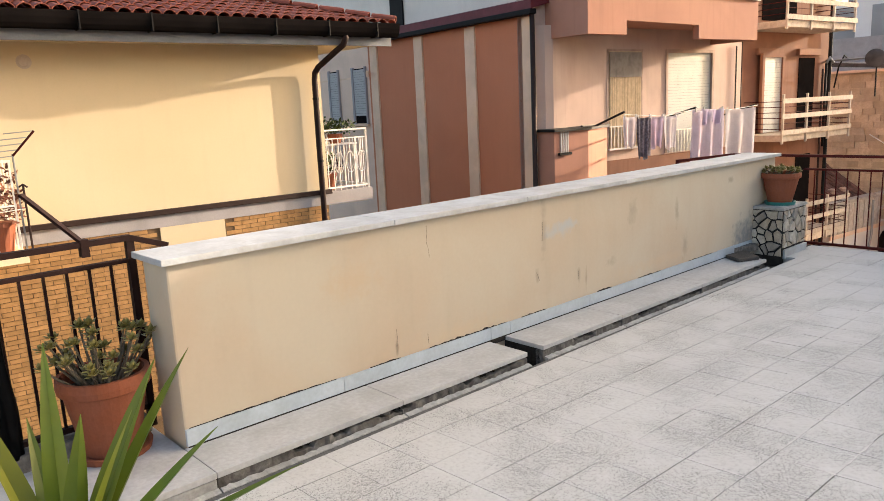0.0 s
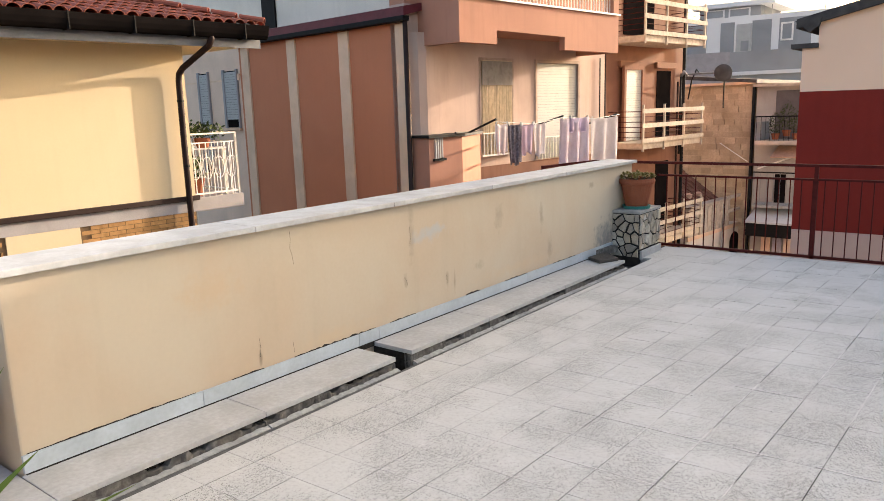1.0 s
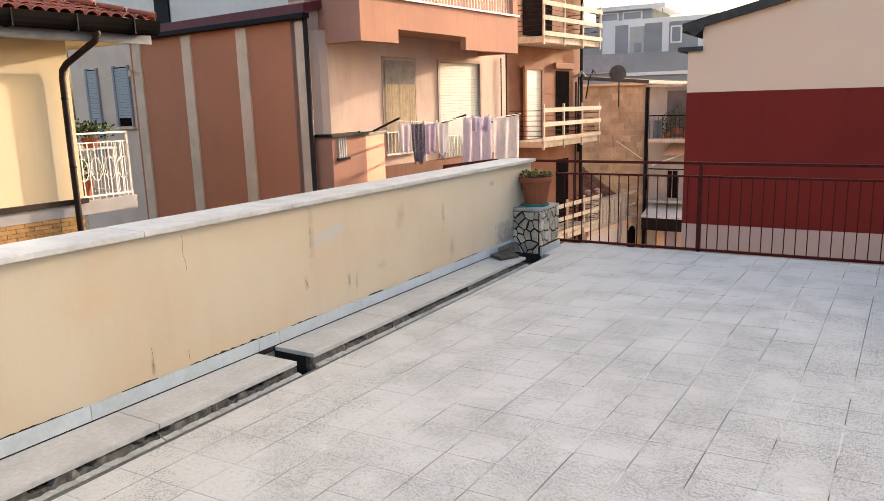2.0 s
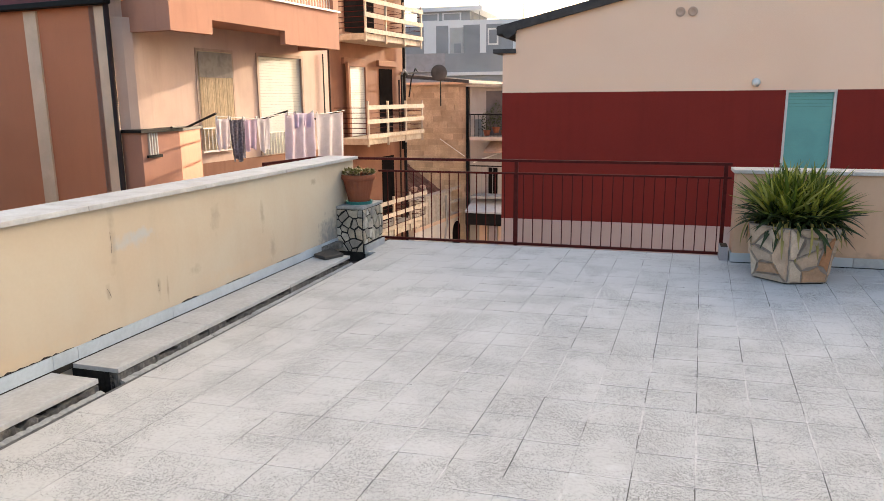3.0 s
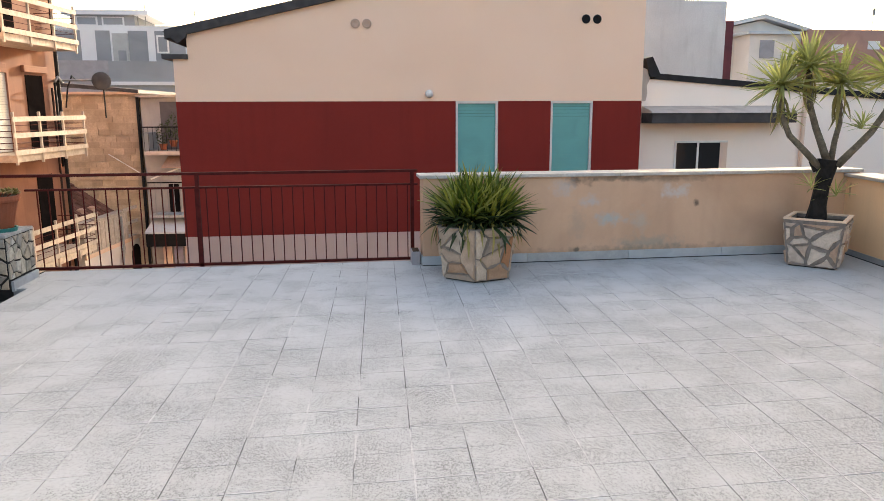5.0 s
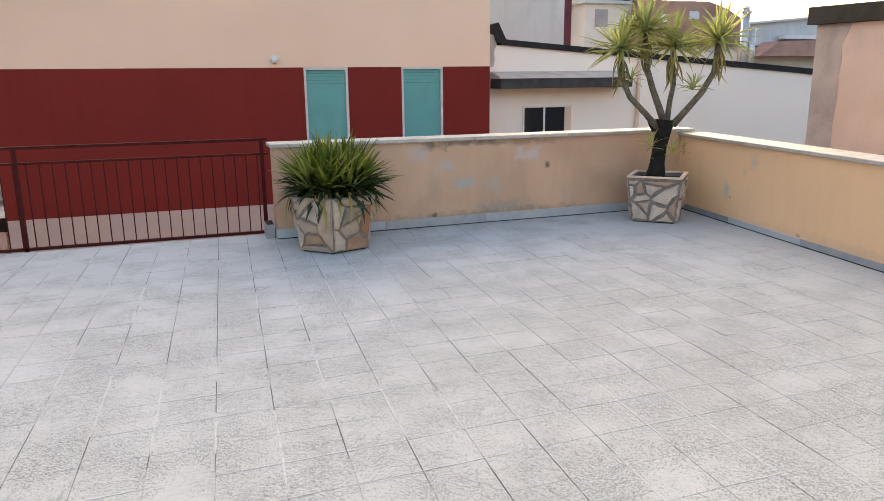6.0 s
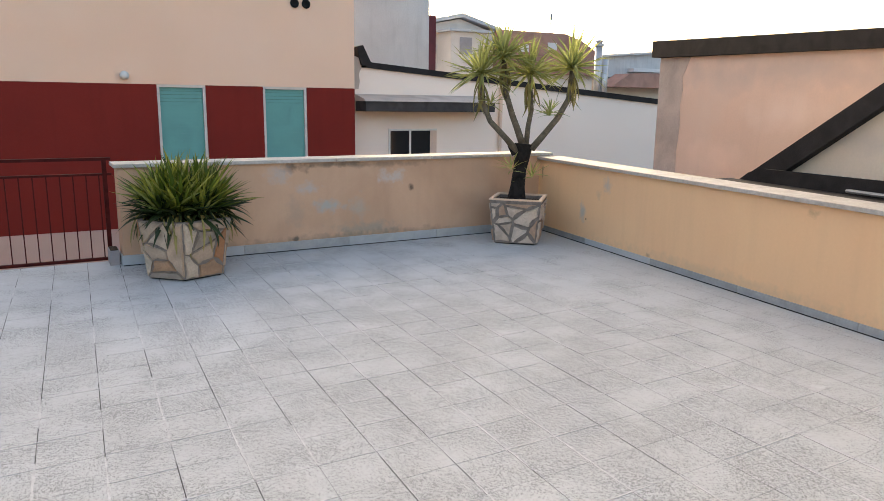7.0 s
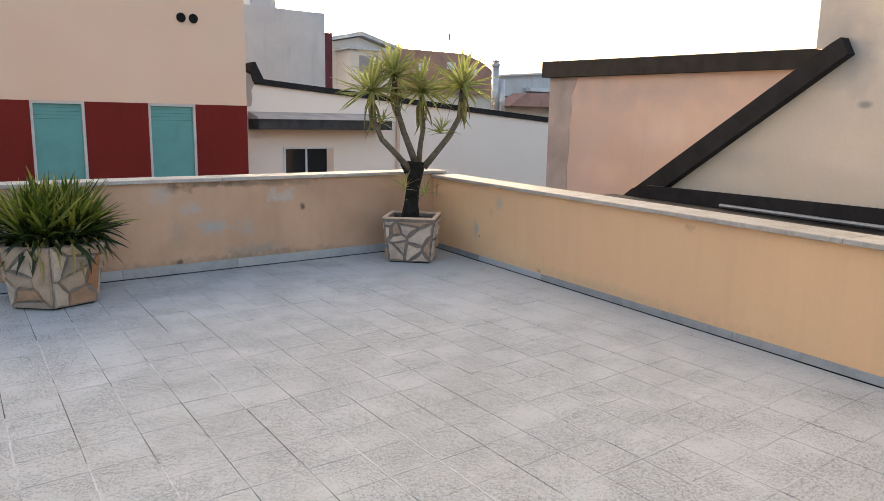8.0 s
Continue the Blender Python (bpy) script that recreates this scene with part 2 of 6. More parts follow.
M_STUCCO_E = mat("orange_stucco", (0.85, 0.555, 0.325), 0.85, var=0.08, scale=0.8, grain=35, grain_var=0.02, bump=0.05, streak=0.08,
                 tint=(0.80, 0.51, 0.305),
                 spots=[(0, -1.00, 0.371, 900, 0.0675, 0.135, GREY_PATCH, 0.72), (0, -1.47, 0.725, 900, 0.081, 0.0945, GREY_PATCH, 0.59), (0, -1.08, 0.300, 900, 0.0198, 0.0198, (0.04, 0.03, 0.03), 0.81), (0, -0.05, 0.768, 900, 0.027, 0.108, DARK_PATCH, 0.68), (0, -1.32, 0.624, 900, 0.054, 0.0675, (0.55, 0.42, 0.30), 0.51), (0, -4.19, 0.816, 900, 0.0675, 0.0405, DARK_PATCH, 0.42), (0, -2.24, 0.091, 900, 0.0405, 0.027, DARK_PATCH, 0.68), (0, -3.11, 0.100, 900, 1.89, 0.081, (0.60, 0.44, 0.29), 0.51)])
M_MARBLE = mat("weathered_marble", (0.50, 0.53, 0.555), 0.55, var=0.14, scale=5, grain=40, grain_var=0.12, bump=0.12, tint=(0.39, 0.40, 0.41), obj_var=0.12)
M_MARBLE_N = mat("dirty_travertine_coping", (0.54, 0.51, 0.47), 0.6, var=0.18, scale=5, grain=40, grain_var=0.2, bump=0.15, tint=(0.40, 0.365, 0.315), obj_var=0.12, smudge=0.35)
M_SLAB = mat("ledge_marble", (0.48, 0.50, 0.515), 0.6, var=0.16, scale=3.5, grain=35, grain_var=0.16, bump=0.2, tint=(0.385, 0.395, 0.40), obj_var=0.10)
M_SKIRT = mat("pale_blue_skirting", (0.47, 0.555, 0.63), 0.45, var=0.08, scale=4, grain=40, bump=0.05, obj_var=0.12)
M_SKIRT_D = mat("slate_grey_skirting", (0.40, 0.42, 0.43), 0.45, var=0.12, scale=6, grain=40, bump=0.08, obj_var=0.4, random_tint=(0.48, 0.52, 0.55))
M_MORTAR = mat("rough_mortar", (0.22, 0.215, 0.205), 0.95, var=0.3, scale=14, grain=30, grain_var=0.45, bump=1.0, tint=(0.04, 0.038, 0.035))
M_EDGE = mat("grey_cement_edge", (0.42, 0.43, 0.425), 0.95, var=0.2, scale=6, grain=40, grain_var=0.25, bump=0.6, tint=(0.25, 0.255, 0.25))
# bed mortar blackened to paint the shaded void under the slabs
M_BED = mat("void_shade_mortar", (0.035, 0.032, 0.030), 0.95, var=0.3, scale=14, grain=30, grain_var=0.4, bump=1.0)
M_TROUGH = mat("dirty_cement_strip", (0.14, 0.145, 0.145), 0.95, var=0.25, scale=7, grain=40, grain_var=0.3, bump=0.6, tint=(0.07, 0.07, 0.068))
M_CHANNEL = mat("dark_channel", (0.05, 0.05, 0.05), 0.7, var=0.3, scale=6)
M_SLATE = mat("dark_slate", (0.06, 0.056, 0.052), 0.6, var=0.2, scale=9, bump=0.4)
M_IRON = mat("brown_painted_iron", (0.080, 0.015, 0.013), 0.7, gloss=0.06, var=0.2, scale=12, grain=90, bump=0.1)
M_IRON_D = mat("black_brown_iron", (0.022, 0.010, 0.009), 0.7, gloss=0.1, var=0.2, scale=12, grain=90, bump=0.1)
M_BLACK = mat("black_metal", (0.009, 0.009, 0.010), 0.6, var=0.2, scale=8, bump=0.05, gloss=0.15)
M_STONE = mat("flagstone_cladding", (0.86, 0.76, 0.66), 0.7, var=0.12, scale=9, grain=60, grain_var=0.16, bump=0.5, palette=((0.56, 0.47, 0.40), (0.66, 0.60, 0.54), (0.52, 0.36, 0.26), (0.44, 0.40, 0.37), (0.60, 0.49, 0.41), (0.48, 0.26, 0.155), (0.54, 0.46, 0.40)))
M_STONE_P = mat("pale_pink_flagstone", (0.95, 0.86, 0.78), 0.7, var=0.12, scale=9, grain=60, grain_var=0.16, bump=0.5, palette=((0.70, 0.62, 0.55), (0.62, 0.52, 0.45), (0.74, 0.67, 0.60), (0.55, 0.40, 0.31), (0.66, 0.58, 0.52)))
M_STONE_D = mat("grey_flagstone", (1.0, 0.98, 0.95), 0.7, var=0.16, scale=9, grain=60, grain_var=0.2, bump=0.5, palette=((0.46, 0.43, 0.37), (0.58, 0.54, 0.47), (0.38, 0.36, 0.33), (0.50, 0.44, 0.36), (0.62, 0.60, 0.55)))
# dark joints and cracks, and strips that paint shade in gaps
M_GROUT_AND_SHADE = mat("dark_grout_and_gap_shade", (0.035, 0.032, 0.030), 0.95, var=0.2, scale=12, bump=0.5)
M_GROUT_L = mat("grey_grout", (0.27, 0.225, 0.195), 0.95, var=0.2, scale=12, bump=0.5)
M_TERRA = mat("terracotta", (0.25, 0.078, 0.040), 0.75, var=0.14, scale=7, grain=60, bump=0.2, tint=(0.25, 0.09, 0.055), streak=0.1)
M_TEAL = mat("teal_plastic", (0.03, 0.21, 0.19), 0.45, var=0.1, scale=5, bump=0.0)
M_SOIL = mat("dry_soil", (0.07, 0.05, 0.035), 0.95, var=0.3, scale=20, grain=90, bump=0.8)
M_LEAF = mat("yucca_leaf", (0.11, 0.165, 0.02), 0.42, var=0.2, scale=4, grain=40, bump=0.05, obj_var=0.8, tint=(0.055, 0.095, 0.014), thin=0.2, random_tint=(0.33, 0.34, 0.06))
# short leaves get a near-black green that paints the crown's shaded core
M_LEAF_IN = mat("core_shade_yucca_leaf", (0.028, 0.052, 0.011), 0.5, var=0.2, scale=4, grain=40, bump=0.05, obj_var=0.6, thin=0.1)
M_LEAF_Y = mat("sun_bleached_yucca_leaf", (0.42, 0.44, 0.15), 0.45, var=0.2, scale=4, grain=40, bump=0.05, obj_var=0.5, tint=(0.30, 0.34, 0.10), thin=0.35)
M_LEAF_NEAR = mat("fresh_yucca_leaf", (0.145, 0.195, 0.022), 0.35, var=0.22, scale=3, grain=25, bump=0.05, tint=(0.10, 0.18, 0.03), obj_var=0.35, thin=0.25, random_tint=(0.20, 0.20, 0.025))
M_LEAF_DRY = mat("dry_leaf", (0.36, 0.30, 0.11), 0.8, var=0.2, scale=6, bump=0.1, obj_var=0.5)
M_SUCC = mat("succulent_leaf", (0.36, 0.31, 0.10), 0.4, var=0.25, scale=6, bump=0.0, obj_var=0.5, island=0.5)
M_BARK = mat("grey_yucca_limb", (0.20, 0.165, 0.12), 0.9, var=0.25, scale=14, grain=50, grain_var=0.3, bump=0.7)
M_TRUNK = mat("blackened_trunk", (0.025, 0.022, 0.02), 0.9, var=0.3, scale=14, grain=40, bump=0.9)
M_YELLOW = mat("yellow_render", (0.62, 0.51, 0.355), 0.85, var=0.05, scale=0.6, grain=40, grain_var=0.02, bump=0.06, tint=(0.59, 0.48, 0.325), streak=0.05)
M_CREAM = mat("pale_cream_render", (0.80, 0.66, 0.45), 0.85, var=0.06, scale=0.8, grain=60, grain_var=0.05)
M_BAND = mat("grey_band_paint", (0.36, 0.34, 0.35), 0.7, var=0.1, scale=2)
# board colour darkened to hold the shade of the gutter above
M_FASCIA = mat("gutter_shaded_board", (0.20, 0.215, 0.245), 0.7, var=0.12, scale=3, streak=0.1)
M_RECESS = mat("recess_shade_grey", (0.13, 0.12, 0.125), 0.8, var=0.12, scale=2)
M_BROWN = mat("dark_brown_moulding", (0.035, 0.020, 0.018), 0.6, var=0.15, scale=4, gloss=0.15)
M_BRICK = mat("yellow_clay_brick", (0.50, 0.285, 0.125), 0.85, var=0.14, scale=9, grain=70, bump=0.4, obj_var=0.4, island=0.4)
M_BRICK_J = mat("brick_joint", (0.20, 0.13, 0.075), 0.95, var=0.15, scale=8)
M_ROOF = mat("red_roof_tile", (0.42, 0.125, 0.085), 0.7, var=0.16, scale=6, grain=50, bump=0.25, obj_var=0.4, island=0.4)
M_PINK = mat("terracotta_pink_render", (0.56, 0.215, 0.12), 0.85, var=0.06, scale=0.7, grain=60, grain_var=0.06, tint=(0.51, 0.19, 0.105), streak=0.08)
M_STRIPE = mat("beige_pilaster", (0.80, 0.57, 0.41), 0.85, var=0.08, scale=2)
M_SALMON = mat("salmon_render", (0.455, 0.228, 0.163), 0.85, var=0.08, scale=0.8, grain=60, grain_var=0.06, streak=0.18, tint=(0.39, 0.19, 0.138))
M_PALEPINK = mat("pale_pink_render", (0.58, 0.43, 0.365), 0.85, var=0.10, scale=0.8, grain=60, grain_var=0.06, streak=0.18)
M_RUST = mat("rust_brown_render", (0.255, 0.122, 0.08), 0.85, var=0.14, scale=0.9, grain=60, streak=0.3, tint=(0.19, 0.088, 0.06))
M_MAROON = mat("maroon_sheet", (0.14, 0.02, 0.03), 0.5, var=0.15, scale=3)
M_GREYWALL = mat("grey_rose_render", (0.80, 0.59, 0.46), 0.85, var=0.08, scale=0.9, streak=0.1)
M_LOWPINK = mat("dusty_pink_render", (0.60, 0.42, 0.36), 0.85, var=0.08, scale=0.8, grain=60, grain_var=0.04)
M_WHITEWALL = mat("off_white_render", (0.82, 0.745, 0.66), 0.85, var=0.08, scale=0.6, streak=0.1)
M_SHUTTER = mat("white_shutter_slat", (0.40, 0.405, 0.40), 0.5, var=0.05, scale=3, bump=0.02)
M_WHITE = mat("white_paint", (0.80, 0.78, 0.74), 0.5, var=0.08, scale=5, bump=0.05)
M_CURTAIN = mat("straw_curtain", (0.80, 0.64, 0.45), 0.9, var=0.12, scale=9, grain=80, bump=0.05, thin=0.3, obj_var=0.45)
M_DARKGLASS = mat("dark_glass", (0.015, 0.017, 0.02), 0.08, var=0.1, scale=1, bump=0.0)
M_BOARD = mat("weathered_white_board", (0.56, 0.48, 0.40), 0.8, var=0.15, scale=6, grain=50, bump=0.2, obj_var=0.3)
M_CLOTH_L = mat("lilac_cotton", (0.78, 0.71, 0.86), 0.95, var=0.06, scale=6, bump=0.15, thin=0.6)
M_CLOTH_W = mat("white_cotton", (0.86, 0.85, 0.90), 0.95, var=0.05, scale=6, bump=0.15, thin=0.6)
M_CLOTH_P = mat("pale_lilac_cotton", (0.84, 0.80, 0.90), 0.95, var=0.05, scale=6, bump=0.15, thin=0.6)
M_CLOTH_D = mat("dark_striped_cotton", (0.30, 0.30, 0.38), 0.95, var=0.3, scale=25, bump=0.2, thin=0.4)
M_RED = mat("dark_red_paint", (0.215, 0.023, 0.017), 0.7, var=0.14, scale=0.8, grain=60, grain_var=0.10, tint=(0.19, 0.021, 0.016), bump=0.15, streak=0.18)
M_PEACH = mat("peach_render", (0.88, 0.62, 0.465), 0.85, var=0.05, scale=0.6, grain=60, grain_var=0.04, tint=(0.85, 0.585, 0.43))
M_TEALSH = mat("teal_shutter_slat", (0.12, 0.37, 0.35), 0.5, var=0.06, scale=3, bump=0.02)
M_JAMB = mat("light_stone_jamb", (0.72, 0.67, 0.63), 0.7, var=0.08, scale=5)
M_ROOFDARK = mat("dark_roof_edge", (0.075, 0.07, 0.07), 0.7, var=0.2, scale=4)
M_NWHITE = mat("warm_white_render", (0.95, 0.815, 0.715), 0.85, var=0.06, scale=0.6, grain=60, grain_var=0.05, tint=(0.92, 0.78, 0.675))
# concrete raised in tone for the haze in front of the tower
M_CONC = mat("grey_concrete", (0.60, 0.61, 0.61), 0.9, var=0.16, scale=0.8, grain=30, streak=0.3, tint=(0.49, 0.50, 0.51))
M_FELT = mat("black_bitumen_flashing", (0.028, 0.026, 0.027), 0.65, var=0.2, scale=5, bump=0.2)
M_F1 = mat("patched_pink_render", (0.76, 0.565, 0.455), 0.9, var=0.10, scale=0.45, grain=40, grain_var=0.04, bump=0.12, tint=(0.70, 0.515, 0.405), streak=0.06, spot_scale=2.6, spots=[(0, -1.0, 2.10, 900, 2.3, 0.30, (0.56, 0.45, 0.385), 0.8), (0, -2.6, 1.95, 900, 1.2, 0.34, (0.58, 0.45, 0.38), 0.6), (0, -1.0, 1.55, 900, 0.7, 0.3, (0.82, 0.66, 0.56), 0.5), (0, 0.4, 1.5, 900, 0.4, 0.5, (0.70, 0.56, 0.47), 0.5), (0, -2.2, 1.3, 900, 0.5, 0.4, (0.60, 0.45, 0.37), 0.4), (0, 0.2, 0.9, 900, 0.6, 0.25, (0.84, 0.62, 0.50), 0.5)])
M_F2 = mat("cream_grey_render", (0.86, 0.71, 0.55), 0.9, var=0.10, scale=0.5, grain=40, grain_var=0.04, bump=0.12, tint=(0.74, 0.605, 0.475), streak=0.05, spot_scale=2.6, spots=[(0, -4.72, 2.22, 900, 0.32, 0.30, (0.42, 0.39, 0.36), 0.85), (0, -4.6, 2.75, 900, 0.3, 0.4, (0.50, 0.45, 0.41), 0.6), (0, -3.7, 1.35, 900, 0.5, 0.14, (0.60, 0.51, 0.43), 0.5), (0, -5.6, 1.9, 900, 0.9, 0.3, (0.64, 0.54, 0.46), 0.4), (0, -4.9, 1.82, 900, 0.06, 0.03, (0.25, 0.22, 0.2), 0.7), (0, -5.0, 1.2, 900, 1.4, 0.16, (0.66, 0.55, 0.46), 0.4)])
M_PATCH = mat("grey_cement_patch", (0.58, 0.49, 0.43), 0.95, var=0.14, scale=2, grain=40, bump=0.4)
# masonry and the M_FAR colours are paled to hold distance haze
M_MASON = mat("tan_block_masonry", (0.68, 0.53, 0.38), 0.9, var=0.3, scale=1.4, grain=15, grain_var=0.2, bump=0.6, tint=(0.45, 0.34, 0.23), island=0.55, streak=0.35)
M_FARWHITE = mat("hazed_white_render", (0.72, 0.725, 0.73), 0.9, var=0.06, scale=0.5)
M_FARGREY = mat("hazed_slate_panel", (0.29, 0.305, 0.32), 0.8, var=0.1, scale=0.6)
M_FARTAN = mat("hazed_tan_render", (0.74, 0.67, 0.60), 0.9, var=0.08, scale=0.5)
M_FARRED = mat("hazed_red_roof", (0.52, 0.30, 0.24), 0.85, var=0.15, scale=1.0, island=0.3)
M_ROAD = mat("asphalt", (0.06, 0.06, 0.06), 0.9, var=0.15, scale=1.0, grain=30)
M_STEEL = mat("galvanised_flue", (0.55, 0.56, 0.57), 0.4, metal=0.6, var=0.1, scale=4, bump=0.02)
M_GREENERY = mat("balcony_greenery", (0.07, 0.10, 0.03), 0.7, var=0.3, scale=8, island=0.6)
M_DRYPLANT = mat("dry_red_brown_plant", (0.22, 0.09, 0.06), 0.9, var=0.3, scale=10, island=0.5)
M_VENT = mat("peach_vent_cap", (0.55, 0.37, 0.28), 0.8, var=0.1, scale=8)
M_LAMP = mat("frosted_lamp_globe", (0.70, 0.70, 0.68), 0.3, var=0.03, scale=3, bump=0.0)
M_GALV = mat("grey_galvanised_bar", (0.30, 0.31, 0.32), 0.45, metal=0.5, var=0.1, scale=5, bump=0.02)

# near-black for panels painted as unlit rooms, and for the black gutter
M_VOID = mat("unlit_interior", (0.012, 0.010, 0.010), 1.0, gloss=0.0, var=0.2, scale=2, bump=0.0)
M_CASING = mat("worn_tan_casing", (0.47, 0.35, 0.29), 0.8, var=0.12, scale=5)
M_NET = mat("grey_blind", (0.42, 0.38, 0.35), 0.9, var=0.15, scale=5, thin=0.4)
M_TILED = mat("old_red_brown_roof", (0.22, 0.11, 0.085), 0.9, var=0.3, scale=3, grain=20, bump=0.6, island=0.5)
M_GREYFRONT = mat("grey_white_facade", (0.42, 0.40, 0.385), 0.85, var=0.12, scale=0.9, streak=0.2)


# ---- mesh helpers ----
def part(name, bm, material, parent, label="", smooth=False):
    """Links a bmesh as one mesh object under a thing or a part."""
    me = bpy.data.meshes.new(name)
    bmesh.ops.recalc_face_normals(bm, faces=bm.faces)
    bm.to_mesh(me)
    bm.free()
    me.materials.append(material)
    if smooth:
        me.shade_smooth()
    ob = new(name, me)
    ob.parent = parent
    return tagged(ob, label=label)


def thing(name, label, category, x=0, y=0, z=0, rz=0, group="", kind="", size=1.0):
    ob = new(name)
    ob.empty_display_size = 0.1
    ob.matrix_world = pose(x, y, z, 0, 0, rz) @ Matrix.Scale(size, 4)
    return tagged(ob, label, category, group, kind)


def piece(name, me, parent, m, label=""):
    """An object of its own on shared mesh data."""
    ob = new(name, me)
    ob.parent = parent
    ob.matrix_local = m
    return tagged(ob, label=label)


def mesh_of(bm, name, material, smooth=False):
    me = bpy.data.meshes.new(name)
    bmesh.ops.recalc_face_normals(bm, faces=bm.faces)
    bm.to_mesh(me)
    bm.free()
    me.materials.append(material)
    if smooth:
        me.shade_smooth()
    return me


def box(x0, x1, y0, y1, z0, z1, bm=None, bevel=0.0):
    bm = bm or bmesh.new()
    v = [bm.verts.new((x, y, z)) for z in (z0, z1) for y in (y0, y1) for x in (x0, x1)]
    fs = [bm.faces.new([v[i] for i in q]) for q in ((0, 2, 3, 1), (4, 5, 7, 6), (0, 1, 5, 4), (2, 6, 7, 3), (0, 4, 6, 2), (1, 3, 7, 5))]
    if bevel:
        es = list({e for f in fs for e in f.edges})
        bmesh.ops.bevel(bm, geom=es, offset=bevel, segments=2, profile=0.6, affect="EDGES")
    return bm


def hexa(pts, bm=None):
    """Eight corners: bottom four, then top four, both in the same turn."""
    bm = bm or bmesh.new()
    v = [bm.verts.new(p) for p in pts]
    for q in ((3, 2, 1, 0), (4, 5, 6, 7), (0, 1, 5, 4), (1, 2, 6, 5), (2, 3, 7, 6), (3, 0, 4, 7)):
        bm.faces.new([v[i] for i in q])
    return bm


def prism(poly, axis, a, b, bm=None):
    """A flat outline drawn out along an axis; the outline's two coordinates are the other two axes in order."""
    bm = bm or bmesh.new()
    n = "xyz".index(axis)

    def at(p, d):
        q = list(p)
        q.insert(n, d)
        return q
    lo, hi = [bm.verts.new(at(p, a)) for p in poly], [bm.verts.new(at(p, b)) for p in poly]
    bm.faces.new(lo), bm.faces.new(hi)
    for i in range(len(poly)):
        j = (i + 1) % len(poly)
        bm.faces.new((lo[i], lo[j], hi[j], hi[i]))
    return bm


def tube(path, r, bm=None, sides=8, ends=None):
    """A round bar along points; r is one radius or one a point."""
    bm = bm or bmesh.new()
    path = [Vector(p) for p in path]
    rr = list(r) if isinstance(r, (list, tuple)) else [r] * len(path)
    rings, up = [], None
    for i, p in enumerate(path):
        d = (path[min(i + 1, len(path) - 1)] - path[max(i - 1, 0)]).normalized()
        if up is None:
            up = Vector((0, 0, 1)) if abs(d.z) < 0.9 else Vector((1, 0, 0))
        s = d.cross(up).normalized()
        up = s.cross(d).normalized()
        rings.append([bm.verts.new(p + rr[i] * (math.cos(a) * s + math.sin(a) * up)) for a in (2 * math.pi * k / sides for k in range(sides))])
    for a, b in zip(rings, rings[1:]):
        for k in range(sides):
            bm.faces.new((a[k], a[(k + 1) % sides], b[(k + 1) % sides], b[k]))
    bm.faces.new(rings[0]), bm.faces.new(rings[-1])
    return bm


def flat_bar(p, q, w, h, bm=None):
    """A rectangular bar from p to q, w wide and h high."""
    p, q = Vector(p), Vector(q)
    d = (q - p).normalized()
    up = Vector((0, 0, 1)) if abs(d.z) < 0.95 else Vector((0, 1, 0))
    s = d.cross(up).normalized() * w / 2
    u = s.cross(d).normalized() * h / 2
    return hexa([p - s - u, p + s - u, p + s + u, p - s + u, q - s - u, q + s - u, q + s + u, q - s + u], bm)


def lathe(profile, sides=24, bm=None, center=(0, 0)):
    """A turned shape from rows of radius and height."""
    bm = bm or bmesh.new()
    rings = [[bm.verts.new((center[0] + r * math.cos(2 * math.pi * k / sides), center[1] + r * math.sin(2 * math.pi * k / sides), z)) for k in range(sides)] for r, z in profile]
    for a, b in zip(rings, rings[1:]):
        for k in range(sides):
            bm.faces.new((a[k], a[(k + 1) % sides], b[(k + 1) % sides], b[k]))
    bm.faces.new(rings[0]), bm.faces.new(rings[-1])
    return bm


def clip(poly, nx, ny, d):
    """The part of a convex outline where nx * x + ny * y <= d."""
    out = []
    for i, p in enumerate(poly):
        q = poly[(i + 1) % len(poly)]
        a, b = nx * p[0] + ny * p[1] - d, nx * q[0] + ny * q[1] - d
        if a <= 0:
            out.append(p)
        if (a < 0 < b) or (b < 0 < a):
            k = a / (a - b)
            out.append((p[0] + k * (q[0] - p[0]), p[1] + k * (q[1] - p[1])))
    return out


def cells(w, h, n, gap, rnd):
    """Uneven stone outlines that fill a panel w by h, with joints between."""
    seeds = []
    for _ in range(4000):
        p = (rnd.uniform(0, w), rnd.uniform(0, h))
        if all((p[0] - q[0]) ** 2 + (p[1] - q[1]) ** 2 > 0.22 * w * h / n for q in seeds):
            seeds.append(p)
        if len(seeds) == n:
            break
    out = []
    for p in seeds:
        poly = [(gap / 2, gap / 2), (w - gap / 2, gap / 2), (w - gap / 2, h - gap / 2), (gap / 2, h - gap / 2)]
        for q in seeds:
            if q is p:
                continue
            nx, ny = q[0] - p[0], q[1] - p[1]
            ln = math.hypot(nx, ny)
            nx, ny = nx / ln, ny / ln
            poly = clip(poly, nx, ny, nx * (p[0] + q[0]) / 2 + ny * (p[1] + q[1]) / 2 - gap / 2 * rnd.uniform(0.5, 1.5))
            if len(poly) < 3:
                break
        if len(poly) >= 3:
            out.append(poly)
    return out


